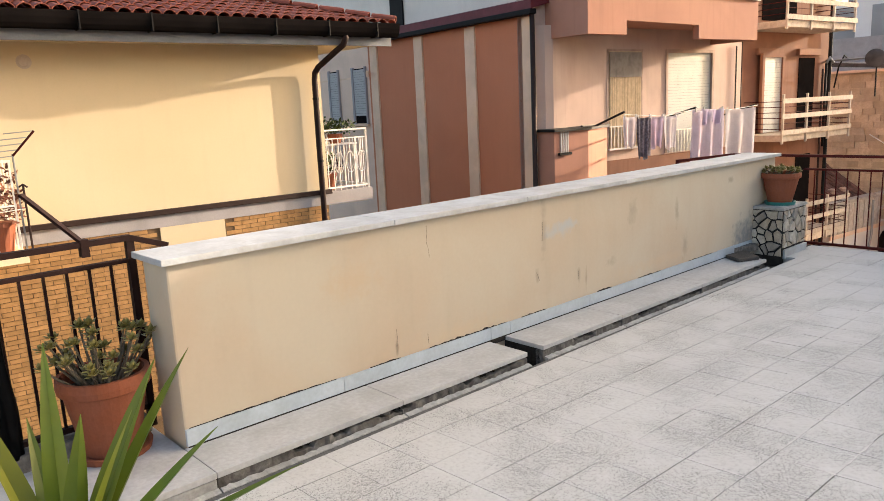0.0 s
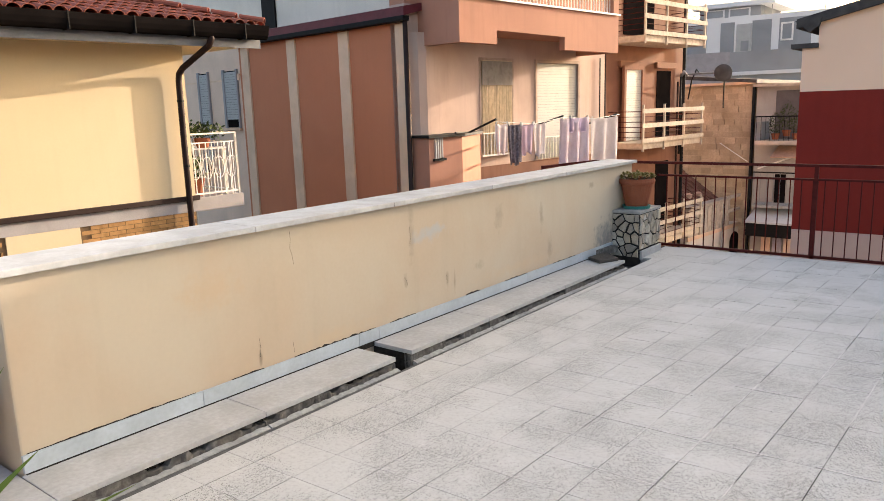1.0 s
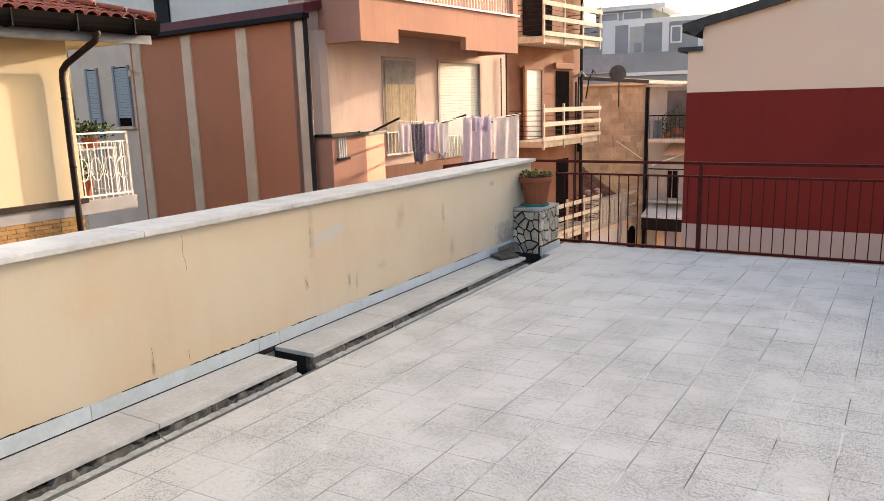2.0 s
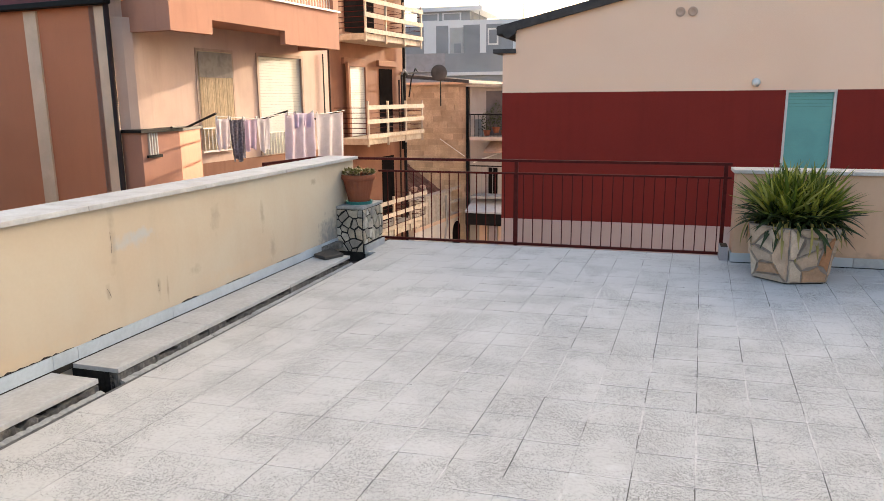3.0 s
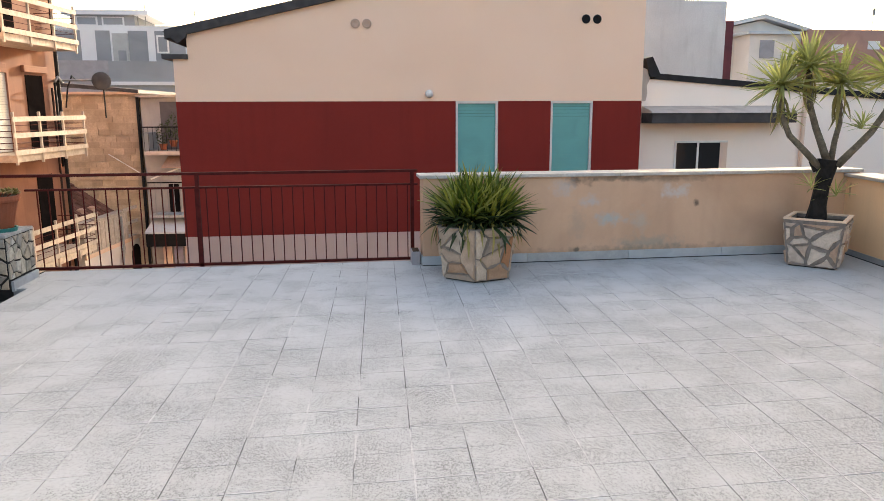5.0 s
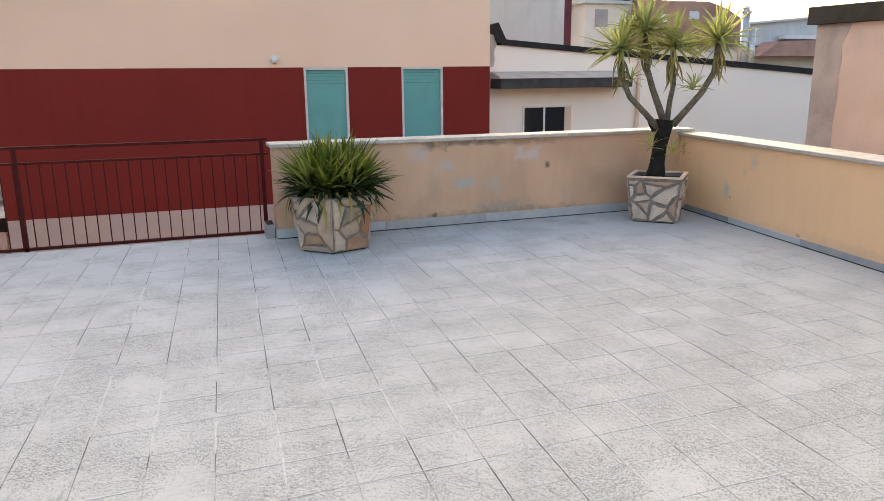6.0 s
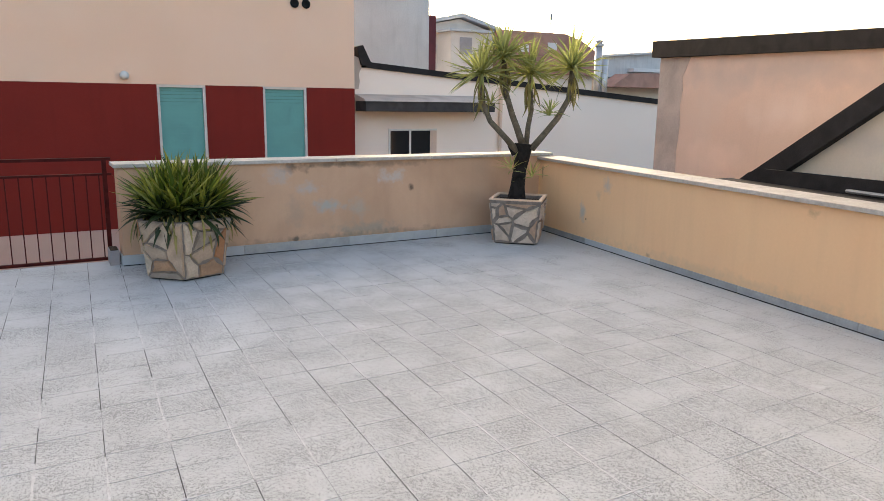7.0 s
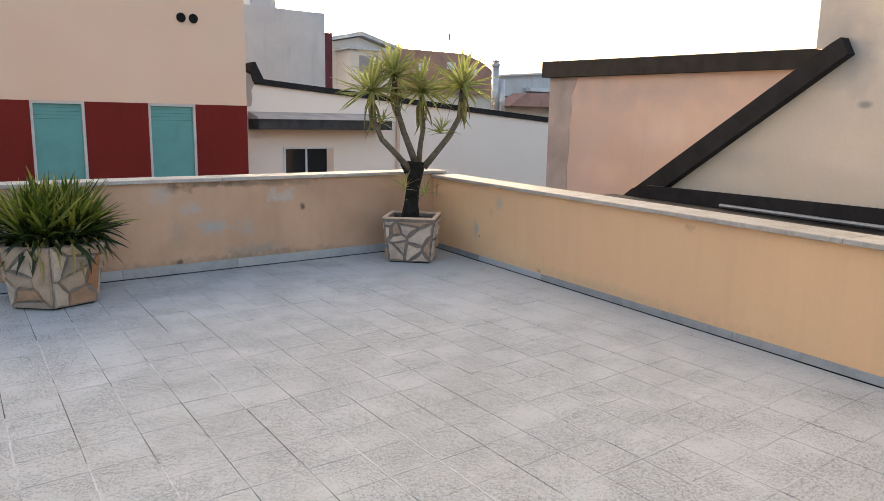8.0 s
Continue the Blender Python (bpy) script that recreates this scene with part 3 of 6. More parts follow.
def stones_on(parent, corners, n, gap, depth, material, rnd, ragged=0.0, shrink=0.08):
    """Flat stones set on a four-cornered panel (corners: low left, low right, high right, high left, seen from outside)."""
    a, b, c, d = (Vector(p) for p in corners)
    w, h = ((b - a).length + (c - d).length) / 2, ((d - a).length + (c - b).length) / 2
    out = (b - a).cross(d - a).normalized()

    def at(u, v, k):
        u, v = min(max(u / w, 0.0), 1.0), min(max(v / h, 0.0), 1.0)
        return (a * (1 - u) + b * u) * (1 - v) + (d * (1 - u) + c * u) * v + out * k
    for poly in cells(w, h, n, gap, rnd):
        cx, cy = sum(p[0] for p in poly) / len(poly), sum(p[1] for p in poly) / len(poly)
        if ragged:
            line = []
            for i, p in enumerate(poly):
                q = poly[(i + 1) % len(poly)]
                line.append(p)
                m = max(1, int(math.hypot(q[0] - p[0], q[1] - p[1]) / 0.05))
                for k in range(1, m):
                    f = k / m + rnd.uniform(-0.1, 0.1)
                    r = 1 - rnd.random() * ragged / max(0.03, math.hypot(p[0] - cx, p[1] - cy))
                    line.append((cx + (p[0] + (q[0] - p[0]) * f - cx) * r, cy + (p[1] + (q[1] - p[1]) * f - cy) * r))
            poly = line
        k = depth * rnd.uniform(0.6, 1.6)
        s1 = shrink * rnd.uniform(0.5, 1.6)
        tip = [rnd.uniform(-0.3, 0.3) * depth for _ in range(2)]
        bm = bmesh.new()
        lo = [bm.verts.new(at(x, y, -0.004)) for x, y in poly]
        hi = [bm.verts.new(at(x + (cx - x) * s1, y + (cy - y) * s1, k + tip[0] * (x - cx) / 0.1 + tip[1] * (y - cy) / 0.1)) for x, y in poly]
        bm.faces.new(hi)
        for i in range(len(poly)):
            j = (i + 1) % len(poly)
            bm.faces.new((lo[i], lo[j], hi[j], hi[i]))
        part("stone", bm, material, parent)


def leaf_bm(length, width, bend, fold=0.25, segs=6):
    """A sword-shaped leaf along +z that bends towards +x."""
    bm = bmesh.new()
    rows = []
    for i in range(segs + 1):
        t = i / segs
        w = width * (0.55 + 0.9 * t if t < 0.35 else 0.87 * (1 - ((t - 0.35) / 0.65) ** 1.8)) / 2 + 0.0008
        a = bend * t
        x = length * (t * math.sin(a) * 0.75)
        z = length * (t * (1 - 0.28 * bend * t * math.sin(min(a, 1.5)) if bend else t))
        rows.append([bm.verts.new((x - fold * w * 0.9, -w, z)), bm.verts.new((x + fold * w * 0.9, 0, z)), bm.verts.new((x - fold * w * 0.9, w, z))])
    for p, q in zip(rows, rows[1:]):
        bm.faces.new((p[0], p[1], q[1], q[0])), bm.faces.new((p[1], p[2], q[2], q[1]))
    return bm


def aim(base, direction, spin=0.0):
    """A pose at base whose +z points along direction and whose +x sags downwards."""
    z = Vector(direction).normalized()
    down = Vector((0, 0, -1)) if abs(z.z) < 0.98 else Vector((math.cos(spin), math.sin(spin), 0))
    x = (down - down.dot(z) * z).normalized()
    y = z.cross(x)
    m = Matrix((x, y, z)).transposed().to_4x4()
    return Matrix.Translation(base) @ m @ Matrix.Rotation(spin if abs(z.z) < 0.98 else 0.0, 4, "Z")


def rosette(parent, center, meshes, n, lo, hi, spread, rnd, squash=1.0):
    """Sword leaves round a growing point; lo and hi: angles over the horizon in degrees."""
    for i in range(n):
        t = (i + 0.5) / n
        el = radians(hi + (lo - hi) * t ** 0.8 + rnd.uniform(-9, 9))
        az = i * 2.39996 + rnd.uniform(-0.25, 0.25)
        d = Vector((math.cos(el) * math.cos(az), math.cos(el) * math.sin(az), math.sin(el) * squash))
        base = Vector(center) + Vector((d.x, d.y, 0)) * spread * rnd.uniform(0.2, 1.0) + Vector((0, 0, rnd.uniform(-0.03, 0.03)))
        m = aim(base, d, rnd.uniform(-0.4, 0.4)) @ Matrix.Scale(rnd.uniform(0.75, 1.12), 4)
        piece("leaf", rnd.choice(meshes), parent, m)


# ---- setting: ground and terrace ----
GROUND = -7.0
ground = tagged(part("ground", prism([(-900, -900), (900, -900), (900, 900), (-900, 900)], "z", GROUND - 0.5, GROUND), M_ROAD, None), "grey asphalt street far below the terrace", "ground", kind="structure")
tagged(part("terrace_base_wall", prism([(-4.3, -4.2), (4.9, -4.2), (6.3, 8.80), (-4.3, 8.80)], "z", GROUND, -0.16), M_CREAM, None),
              "cream rendered block that carries the terrace", "wall", kind="structure")
# unseen parapet, added; kept low so sky light reaches the walls facing it
house = tagged(part("wall_south", box(-4.2, 6.5, -4.5, -4.2, GROUND, 1.0), M_CREAM, None), "added unseen cream parapet closing the terrace", "parapet", kind="structure")

# west parapet; it and the gutter run slightly askew and fall a little to the north
WEST = Matrix.Translation((-3.605, 4.0, 0)) @ Matrix.Rotation(-0.0121, 4, "Z") @ Matrix.Rotation(-0.003, 4, "X") @ Matrix.Translation((3.565, -4.0, 0))
WX0, WX1, WY0, WY1, WZ = -3.866, -3.565, 1.335, 8.44, 1.064
wall_west = thing("wall_west", "low cream-painted stucco parapet with cracks, stains and grey repairs", "parapet", kind="structure")
wall_west.matrix_world = WEST
bmw = box(WX0, WX1, WY0, WY1, -0.16, WZ, bevel=0.012)
part("wall_body", bmw, M_STUCCO_W, wall_west)
rnd = random.Random(4)
ys = [WY0 - 0.04, 2.78, 4.05, 5.35, 6.7, WY1 + 0.04]
for a, b in zip(ys, ys[1:]):
    part("coping", box(WX0 - 0.045, WX1 + 0.05, a + 0.002, b - 0.002, WZ, WZ + 0.034, bevel=0.004), M_MARBLE, wall_west, "pale veined marble coping slab")


def SKIRT_TOP(y):
    return 0.181 - 0.006 * min(1.0, max(0.0, (y - 1.6) / 4.0))


ys = [WY0 + 0.0, 2.34, 3.65, 3.86, 4.85, 5.98, 7.1, 7.90]
for a, b in zip(ys, ys[1:]):
    part("skirting_tile", box(WX1 - 0.004, WX1 + 0.014, a + 0.002, b - 0.002, 0.087, SKIRT_TOP(a) + rnd.uniform(-0.004, 0.004), bevel=0.002), M_SKIRT, wall_west, "pale blue-grey skirting tile")
# solid dark strip painting the gap shadow under the skirting
part("base_joint", box(WX1 - 0.004, WX1 + 0.0165, WY0 + 0.01, 7.90, 0.05, 0.0872), M_GROUT_AND_SHADE, wall_west, "dark strip painting the shade of the open joint")
rnd = random.Random(6)
for y0, y1, k in ((1.36, 2.3, 0.5), (2.55, 2.8, 0.4), (3.05, 3.84, 1.0), (4.0, 4.3, 0.4), (4.98, 5.2, 0.8), (5.6, 6.0, 0.7), (6.5, 7.0, 0.5)):
    bm = bmesh.new()
    n = int((y1 - y0) / 0.03)
    rows = []
    for i in range(n + 1):
        y = y0 + (y1 - y0) * i / n
        top = SKIRT_TOP(y) + 0.001 + k * 0.016 * rnd.random() ** 1.5 * min(1.0, 4 * i / n, 4 * (n - i) / n)
        rows.append([bm.verts.new(p) for p in ((WX1 - 0.004, y, 0.14), (WX1 + 0.004, y, 0.14), (WX1 + 0.004, y, top), (WX1 - 0.004, y, top))])
    for p, q in zip(rows, rows[1:]):
        for j in range(4):
            bm.faces.new((p[j], p[(j + 1) % 4], q[(j + 1) % 4], q[j]))
    part("top_joint", bm, M_GROUT_AND_SHADE, wall_west, "ragged dark gap over the skirting")
for (y, z, pts) in [(3.08, 1.02, [(0, 0), (0.004, -0.05), (-0.006, -0.11), (0.012, -0.17), (0.016, -0.22)]), (2.78, 0.38, [(0, 0), (0.006, -0.06), (-0.002, -0.12)]),
                    (4.27, 0.88, [(0, 0), (0.004, -0.08), (-0.004, -0.15)]), (4.19, 0.49, [(0, 0), (0.02, -0.03), (0.035, -0.07)]), (3.05, 0.28, [(0, 0), (0.004, -0.07)]), (4.72, 0.41, [(0, 0), (0.006, -0.07)])]:
    part("crack", tube([(WX1 + 0.0005, y + p[0], z + p[1]) for p in pts], 0.0009, sides=5), M_GROUT_AND_SHADE, wall_west, "fine dark crack")

# gutter channel along the west parapet and the marble slabs over it
channel = thing("gutter_channel", "dark concrete rain gutter beside the parapet", "gutter", kind="structure")
channel.matrix_world = WEST
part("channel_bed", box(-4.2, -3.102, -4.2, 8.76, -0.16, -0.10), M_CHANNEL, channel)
part("channel_edge", box(-3.141, -3.10, -4.2, 7.95, -0.10, -0.011), M_TROUGH, channel, "dirty strip beside the tiles")
rnd = random.Random(9)


def band(t, name, profiles, material, label):
    """A ragged strip along y from a list of (y, outline) stations."""
    bm = bmesh.new()
    cols = [[bm.verts.new((x, y, z)) for x, z in outline] for y, outline in profiles]
    n = len(cols[0])
    for p, q in zip(cols, cols[1:]):
        for k in range(n):
            bm.faces.new((p[k], p[(k + 1) % n], q[(k + 1) % n], q[k]))
    bm.faces.new(cols[0]), bm.faces.new(cols[-1])
    part(name, bm, material, t, label)


def ledge(y0, y1, x_in, x_out, top):
    """A marble slab on a crumbling mortar bed, with a cement shoulder down to the gutter edge."""
    t = thing("ledge_slab", "weathered grey marble slab on crumbling mortar over the gutter", "slab", group="slabs along the parapet")
    t.matrix_world = WEST
    part("slab", box(x_in, x_out, y0 + 0.002, y1 - 0.002, top - 0.032, top, bevel=0.004), M_SLAB, t)
    low = top - 0.0325
    n = max(4, int((y1 - y0) / 0.025))
    stations = [y0 + 0.004 + (y1 - y0 - 0.008) * i / n for i in range(n + 1)]
    bed, kerb, shoulder = [], [], []
    gap, left = 0.0, 0
    for y in stations:
        sound = y < 1.75
        if left <= 0:
            gap, left = rnd.choice((0.0, 0.0, 0.25, 0.6, 1.0, 1.0)), rnd.randint(3, 11)
        left -= 1
        xo = x_out - 0.045 - rnd.random() ** 2 * 0.05
        bed.append((y, [(x_in, low), (xo, low), (xo + rnd.uniform(-0.012, 0.012), low - 0.03), (xo + rnd.uniform(-0.01, 0.02), -0.1), (x_in, -0.1)]))
        zt = low - 0.001 if sound else low - 0.001 - 0.034 * gap * rnd.uniform(0.8, 1.2) - rnd.random() ** 2 * 0.008
        xb = x_out - 0.004 + rnd.uniform(-0.007, 0.005) * (1 - sound) - 0.012 * gap
        kerb.append((y, [(x_out - 0.075, zt - 0.003), (xb - 0.008, zt), (xb, zt - 0.004), (xb + 0.004, -0.1), (x_out - 0.075, -0.1)]))
        zs = -0.002 + rnd.uniform(-0.003, 0.003)
        crack = 0.004 if sound and y < 0.9 else 0.006 + rnd.random() ** 3 * 0.016
        shoulder.append((y, [(x_out + crack, zs + 0.005), (-3.158, zs), (-3.1405 - rnd.random() * 0.006, zs - 0.006), (-3.1425, -0.1), (x_out + crack + 0.004, -0.1)]))
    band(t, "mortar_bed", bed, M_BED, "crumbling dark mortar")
    # kerb past the first slabs is darkened to carry the gap's shade
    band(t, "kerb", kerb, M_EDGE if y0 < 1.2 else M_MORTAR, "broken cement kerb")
    band(t, "shoulder", shoulder, M_EDGE, "grey cement shoulder")
    y = y0 + 0.05
    while y < y1 - 0.15:
        w, h = rnd.uniform(0.03, 0.13), rnd.uniform(0.010, 0.030)
        if rnd.random() < 0.45 and y > 1.75:
            bm = hexa([(x_out - 0.05, y, low), (x_out - 0.004, y + 0.01, low), (x_out - 0.006, y + w, low), (x_out - 0.05, y + w, low),
                       (x_out - 0.05, y, low - h), (x_out - 0.008, y + 0.01, low - h * rnd.random()), (x_out - 0.006, y + w * 0.9, low - h), (x_out - 0.05, y + w, low - h)])
            part("mortar_lump", bm, M_MORTAR, t)
        y += w + rnd.uniform(0.02, 0.12)
    return t


for a, b in ((1.32, 2.50), (2.50, 3.63), (3.80, 4.79), (4.79, 6.08), (6.08, 7.43)):
    ledge(a, b, WX1 + 0.004, -3.185, 0.080)
for a, b in ((-1.2, 0.10), (0.10, 1.32)):
    ledge(a, b, -4.14, -3.185, 0.080)

slate = thing("slate_offcut", "dark loose slate offcut lying on the marble ledge", "slab")
slate.matrix_world = WEST
bms = prism([(-3.535, 7.24), (-3.34, 7.12), (-3.23, 7.36), (-3.50, 7.60)], "z", 0.081, 0.118)
bmesh.ops.bevel(bms, geom=list(bms.edges), offset=0.006, segments=1, affect="EDGES")
part("slate", bms, M_SLATE, slate)
bms = prism([(-3.548, 7.46), (-3.50, 7.62), (-3.46, 7.85), (-3.548, 7.86)], "z", 0.079, 0.15)
part("mortar_lump", bms, M_MORTAR, slate, "grey mortar lump")

# far corner pillar with its pot
pillar = thing("stone_pillar", "short pillar clad in irregular stones with dark joints", "pillar")
pillar.matrix_world = WEST
PX0, PX1, PY0, PY1, PZ = -3.60, -3.235, 7.92, 8.52, 0.52
part("core", box(PX0, PX1, PY0, PY1, -0.1, PZ), M_GROUT_AND_SHADE, pillar)
part("top_slab", box(PX0 - 0.012, PX1 + 0.012, PY0 - 0.012, PY1 + 0.012, PZ, PZ + 0.032, bevel=0.006), M_EDGE, pillar, "grey stone top slab")
part("foot", box(PX1 + 0.002, PX1 + 0.03, PY0 + 0.02, PY1, -0.01, 0.09, bevel=0.004), M_MARBLE, pillar, "pale foot tile")
rnd = random.Random(12)
stones_on(pillar, ((PX0, PY0, 0.01), (PX1, PY0, 0.01), (PX1, PY0, PZ), (PX0, PY0, PZ)), 21, 0.014, 0.012, M_STONE_D, rnd, 0.014, 0.10)
stones_on(pillar, ((PX1, PY0, 0.10), (PX1, PY1, 0.10), (PX1, PY1, PZ), (PX1, PY0, PZ)), 24, 0.014, 0.012, M_STONE_D, rnd, 0.014, 0.10)


def clay_pot(name, label, x, y, z, r, h, group=""):
    """A tapered clay pot with a rolled rim, soil and a saucer."""
    t = thing(name, label, "flower pot", x, y, z, group=group)
    k = r
    part("pot", lathe([(k * 0.60, 0.012), (k * 0.62, 0.02), (k * 0.90, h * 0.80), (k * 0.93, h * 0.82), (k, h * 0.83), (k * 1.02, h * 0.9), (k * 1.0, h), (k * 0.90, h), (k * 0.86, h * 0.85), (k * 0.80, h * 0.78)], 28), M_TERRA, t, smooth=False)
    part("soil", lathe([(k * 0.84, h * 0.8), (k * 0.84, h * 0.83), (k * 0.3, h * 0.86)], 20), M_SOIL, t)
    return t


def succulent(t, z, r, n, height, rnd):
    """Branching stems that end in small fleshy rosettes."""
    for _ in range(n):
        az, d = rnd.uniform(0, 6.283), rnd.random() ** 0.6 * r
        bx, by = 0.35 * d * math.cos(az), 0.35 * d * math.sin(az)
        tx, ty, tz = d * math.cos(az), d * math.sin(az), z + height * rnd.uniform(0.35, 1.0) * (1.1 - 0.5 * d / r)
        part("stem", tube([(bx, by, z - 0.02), ((bx + tx) / 2 * 1.1, (by + ty) / 2 * 1.1, (z + tz) / 2), (tx, ty, tz)], [0.008, 0.007, 0.005], sides=5), M_BARK, t)
        bm = bmesh.new()
        for i in range(11):
            a, el = i * 2.4, radians(70 - 6.5 * i + rnd.uniform(-8, 8))
            L = 0.044 + 0.016 * rnd.random()
            dv = Vector((math.cos(el) * math.cos(a), math.cos(el) * math.sin(a), math.sin(el)))
            s = dv.cross(Vector((0, 0, 1))).normalized() * 0.015
            u = s.cross(dv).normalized() * 0.004
            c = Vector((tx, ty, tz))
            v = [bm.verts.new(p) for p in (c, c + dv * L * 0.6 + s, c + dv * L, c + dv * L * 0.6 - s, c + dv * L * 0.6 + u, c + dv * L * 0.6 - u)]
            for q in ((0, 1, 4), (1, 2, 4), (2, 3, 4), (3, 0, 4), (1, 0, 5), (2, 1, 5), (3, 2, 5), (0, 3, 5)):
                bm.faces.new([v[k] for k in q])
        part("leaf_rosette", bm, M_SUCC, t)


far_pot = clay_pot("flower_pot", "terracotta pot of low succulents in a teal saucer on the pillar", -3.385, 8.20, PZ + 0.0365, 0.205, 0.335)
part("saucer", lathe([(0.13, -0.016), (0.155, -0.016), (0.165, 0.02), (0.15, 0.02), (0.14, 0.0)], 24), M_TEAL, far_pot, "teal plastic saucer")
rnd = random.Random(21)
succulent(far_pot, 0.295, 0.19, 20, 0.12, rnd)

near_pot = clay_pot("flower_pot", "large terracotta pot of leggy jade-like succulents beside the parapet", -3.91, 1.06, 0.0885, 0.225, 0.44)
part("saucer", lathe([(0.15, 0.0), (0.19, 0.0), (0.20, 0.035), (0.18, 0.035), (0.16, 0.014)], 24), M_TERRA, near_pot, "clay saucer")
succulent(near_pot, 0.38, 0.31, 40, 0.33, rnd)


# ---- railings ----
def railing(t, p, q, top, second, low, spacing, posts=(), iron=None, bar=0.011):
    """A top rail, a second rail with upright bars below it, and posts."""
    p, q = Vector((*p, 0)), Vector((*q, 0))
    up = Vector((0, 0, 1))
    iron = iron or M_IRON
    part("top_rail", flat_bar(p + up * top, q + up * top, 0.045, 0.030), iron, t)
    part("middle_rail", flat_bar(p + up * second, q + up * second, 0.035, 0.022), iron, t)
    part("bottom_rail", flat_bar(p + up * low, q + up * low, 0.04, 0.028), iron, t)
    L = (q - p).length
    n = int(L / spacing)
    for i in range(1, n):
        c = p + (q - p) * i / n
        part("baluster", flat_bar(c + up * low, c + up * second, bar, bar), iron, t)
    for k in posts:
        c = p + (q - p) * k
        part("post", flat_bar(c + up * (low - 0.12), c + up * (top - 0.01), 0.04, 0.04), iron, t)


far_rail = thing("railing", "brown-painted iron terrace railing with upright bars", "railing")
railing(far_rail, (-3.36, 8.80), (0.84, 8.80), 1.03, 0.877, 0.018, 0.115, posts=(0.423, 0.985))
part("top_rail", flat_bar((-3.36, 8.80, 1.03), (-4.22, 8.80, 1.03), 0.045, 0.03), M_IRON, far_rail)
part("top_rail", flat_bar((-4.22, 8.80, 1.03), (-4.42, 7.80, 1.03), 0.045, 0.03), M_IRON, far_rail)
part("post", flat_bar((-4.22, 8.80, -0.3), (-4.22, 8.80, 1.02), 0.04, 0.04), M_IRON, far_rail)
part("post", flat_bar((-4.42, 7.82, -0.3), (-4.42, 7.82, 1.02), 0.04, 0.04), M_IRON, far_rail)

near_rail = thing("railing", "dark brown iron railing beside the end of the parapet", "railing")
railing(near_rail, (-4.06, -2.2), (-4.06, 1.33), 1.172, 1.05, 0.215, 0.108, posts=(0.0, 0.5, 1.0), iron=M_IRON_D, bar=0.014)
part("top_rail", flat_bar((-4.06, 1.33, 1.172), (-4.05, 1.53, 1.10), 0.045, 0.03), M_IRON_D, near_rail)
part("brace", flat_bar((-4.06, 1.09, 1.187), (-4.20, 0.88, 1.447), 0.05, 0.014), M_IRON_D, near_rail, "flat sloping brace")
part("brace_foot", box(-4.085, -4.035, 1.08, 1.12, 1.105, 1.197), M_IRON_D, near_rail)
part("kerb", box(-4.16, -3.99, -4.2, 1.30, 0.0795, 0.18, bevel=0.01), M_MORTAR, near_rail, "rough cement kerb")

cloth = thing("shade_cloth", "black folded shade cloth hanging over the railing", "cloth")
bm = bmesh.new()
rows = []
for k in range(9):
    z = 1.15 - 0.98 * k / 8
    w = 0.17 + 0.008 * math.sin(k * 1.3)
    rows.append([bm.verts.new((-4.0 + 0.03 * math.sin(j * 1.9 + k * 0.4) + 0.015 * (j % 2), 0.48 + w * (j / 8) + 0.004 * k, z)) for j in range(9)])
for a, b in zip(rows, rows[1:]):
    for j in range(8):
        bm.faces.new((a[j], a[j + 1], b[j + 1], b[j]))
bmesh.ops.solidify(bm, geom=bm.faces, thickness=0.006)
part("cloth", bm, M_BLACK, cloth, smooth=True)

# ---- north parapet ----
wall_north = thing("wall_north", "ochre stucco parapet with grey repairs and rust stains", "parapet", kind="structure")
wall_north.matrix_world = Matrix.Translation((0.85, 8.443, 0)) @ Matrix.Rotation(0.0133, 4, "Z") @ Matrix.Translation((-0.85, -8.47, 0))
BX0, BX1, BY0, BY1 = 0.865, 6.1, 8.47, 8.76


def bz(x):
    return 0.968 - 0.001 * (x - 0.84)


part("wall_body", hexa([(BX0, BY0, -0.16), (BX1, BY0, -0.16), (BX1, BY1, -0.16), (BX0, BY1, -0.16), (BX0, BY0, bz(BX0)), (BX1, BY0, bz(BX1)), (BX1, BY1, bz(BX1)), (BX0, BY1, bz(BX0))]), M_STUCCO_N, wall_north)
xs = [0.825, 1.95, 3.1, 4.3, 5.42, 6.12]
for a, b in zip(xs, xs[1:]):
    bm = hexa([(a + 0.002, BY0 - 0.045, bz(a)), (b - 0.002, BY0 - 0.045, bz(b)), (b - 0.002, BY1 + 0.03, bz(b)), (a + 0.002, BY1 + 0.03, bz(a)),
               (a + 0.002, BY0 - 0.045, bz(a) + 0.038), (b - 0.002, BY0 - 0.045, bz(b) + 0.038), (b - 0.002, BY1 + 0.03, bz(b) + 0.038), (a + 0.002, BY1 + 0.03, bz(a) + 0.038)])
    bmesh.ops.bevel(bm, geom=list(bm.edges), offset=0.004, segments=1, affect="EDGES")
    part("coping", bm, M_MARBLE_N, wall_north, "off-white marble coping slab")
xs = [0.85, 2.05, 3.25, 4.4, 5.6, 5.86]
for a, b in zip(xs, xs[1:]):
    part("skirting_tile", box(a + 0.002, b - 0.002, BY0 - 0.014, BY0 + 0.004, 0.006, 0.105, bevel=0.002), M_SKIRT_D, wall_north, "blue-grey skirting tile")
part("end_tile", box(0.846, 0.864, BY0 - 0.012, BY1, 0.006, 0.105, bevel=0.002), M_SKIRT_D, wall_north)

# dark strip, slightly proud, drawn as the shadow line at the floor
part("base_joint", box(0.86, 5.86, BY0 - 0.017, BY0 + 0.002, -0.01, 0.009), M_GROUT_AND_SHADE, wall_north, "dark strip painting the shade of the open joint")
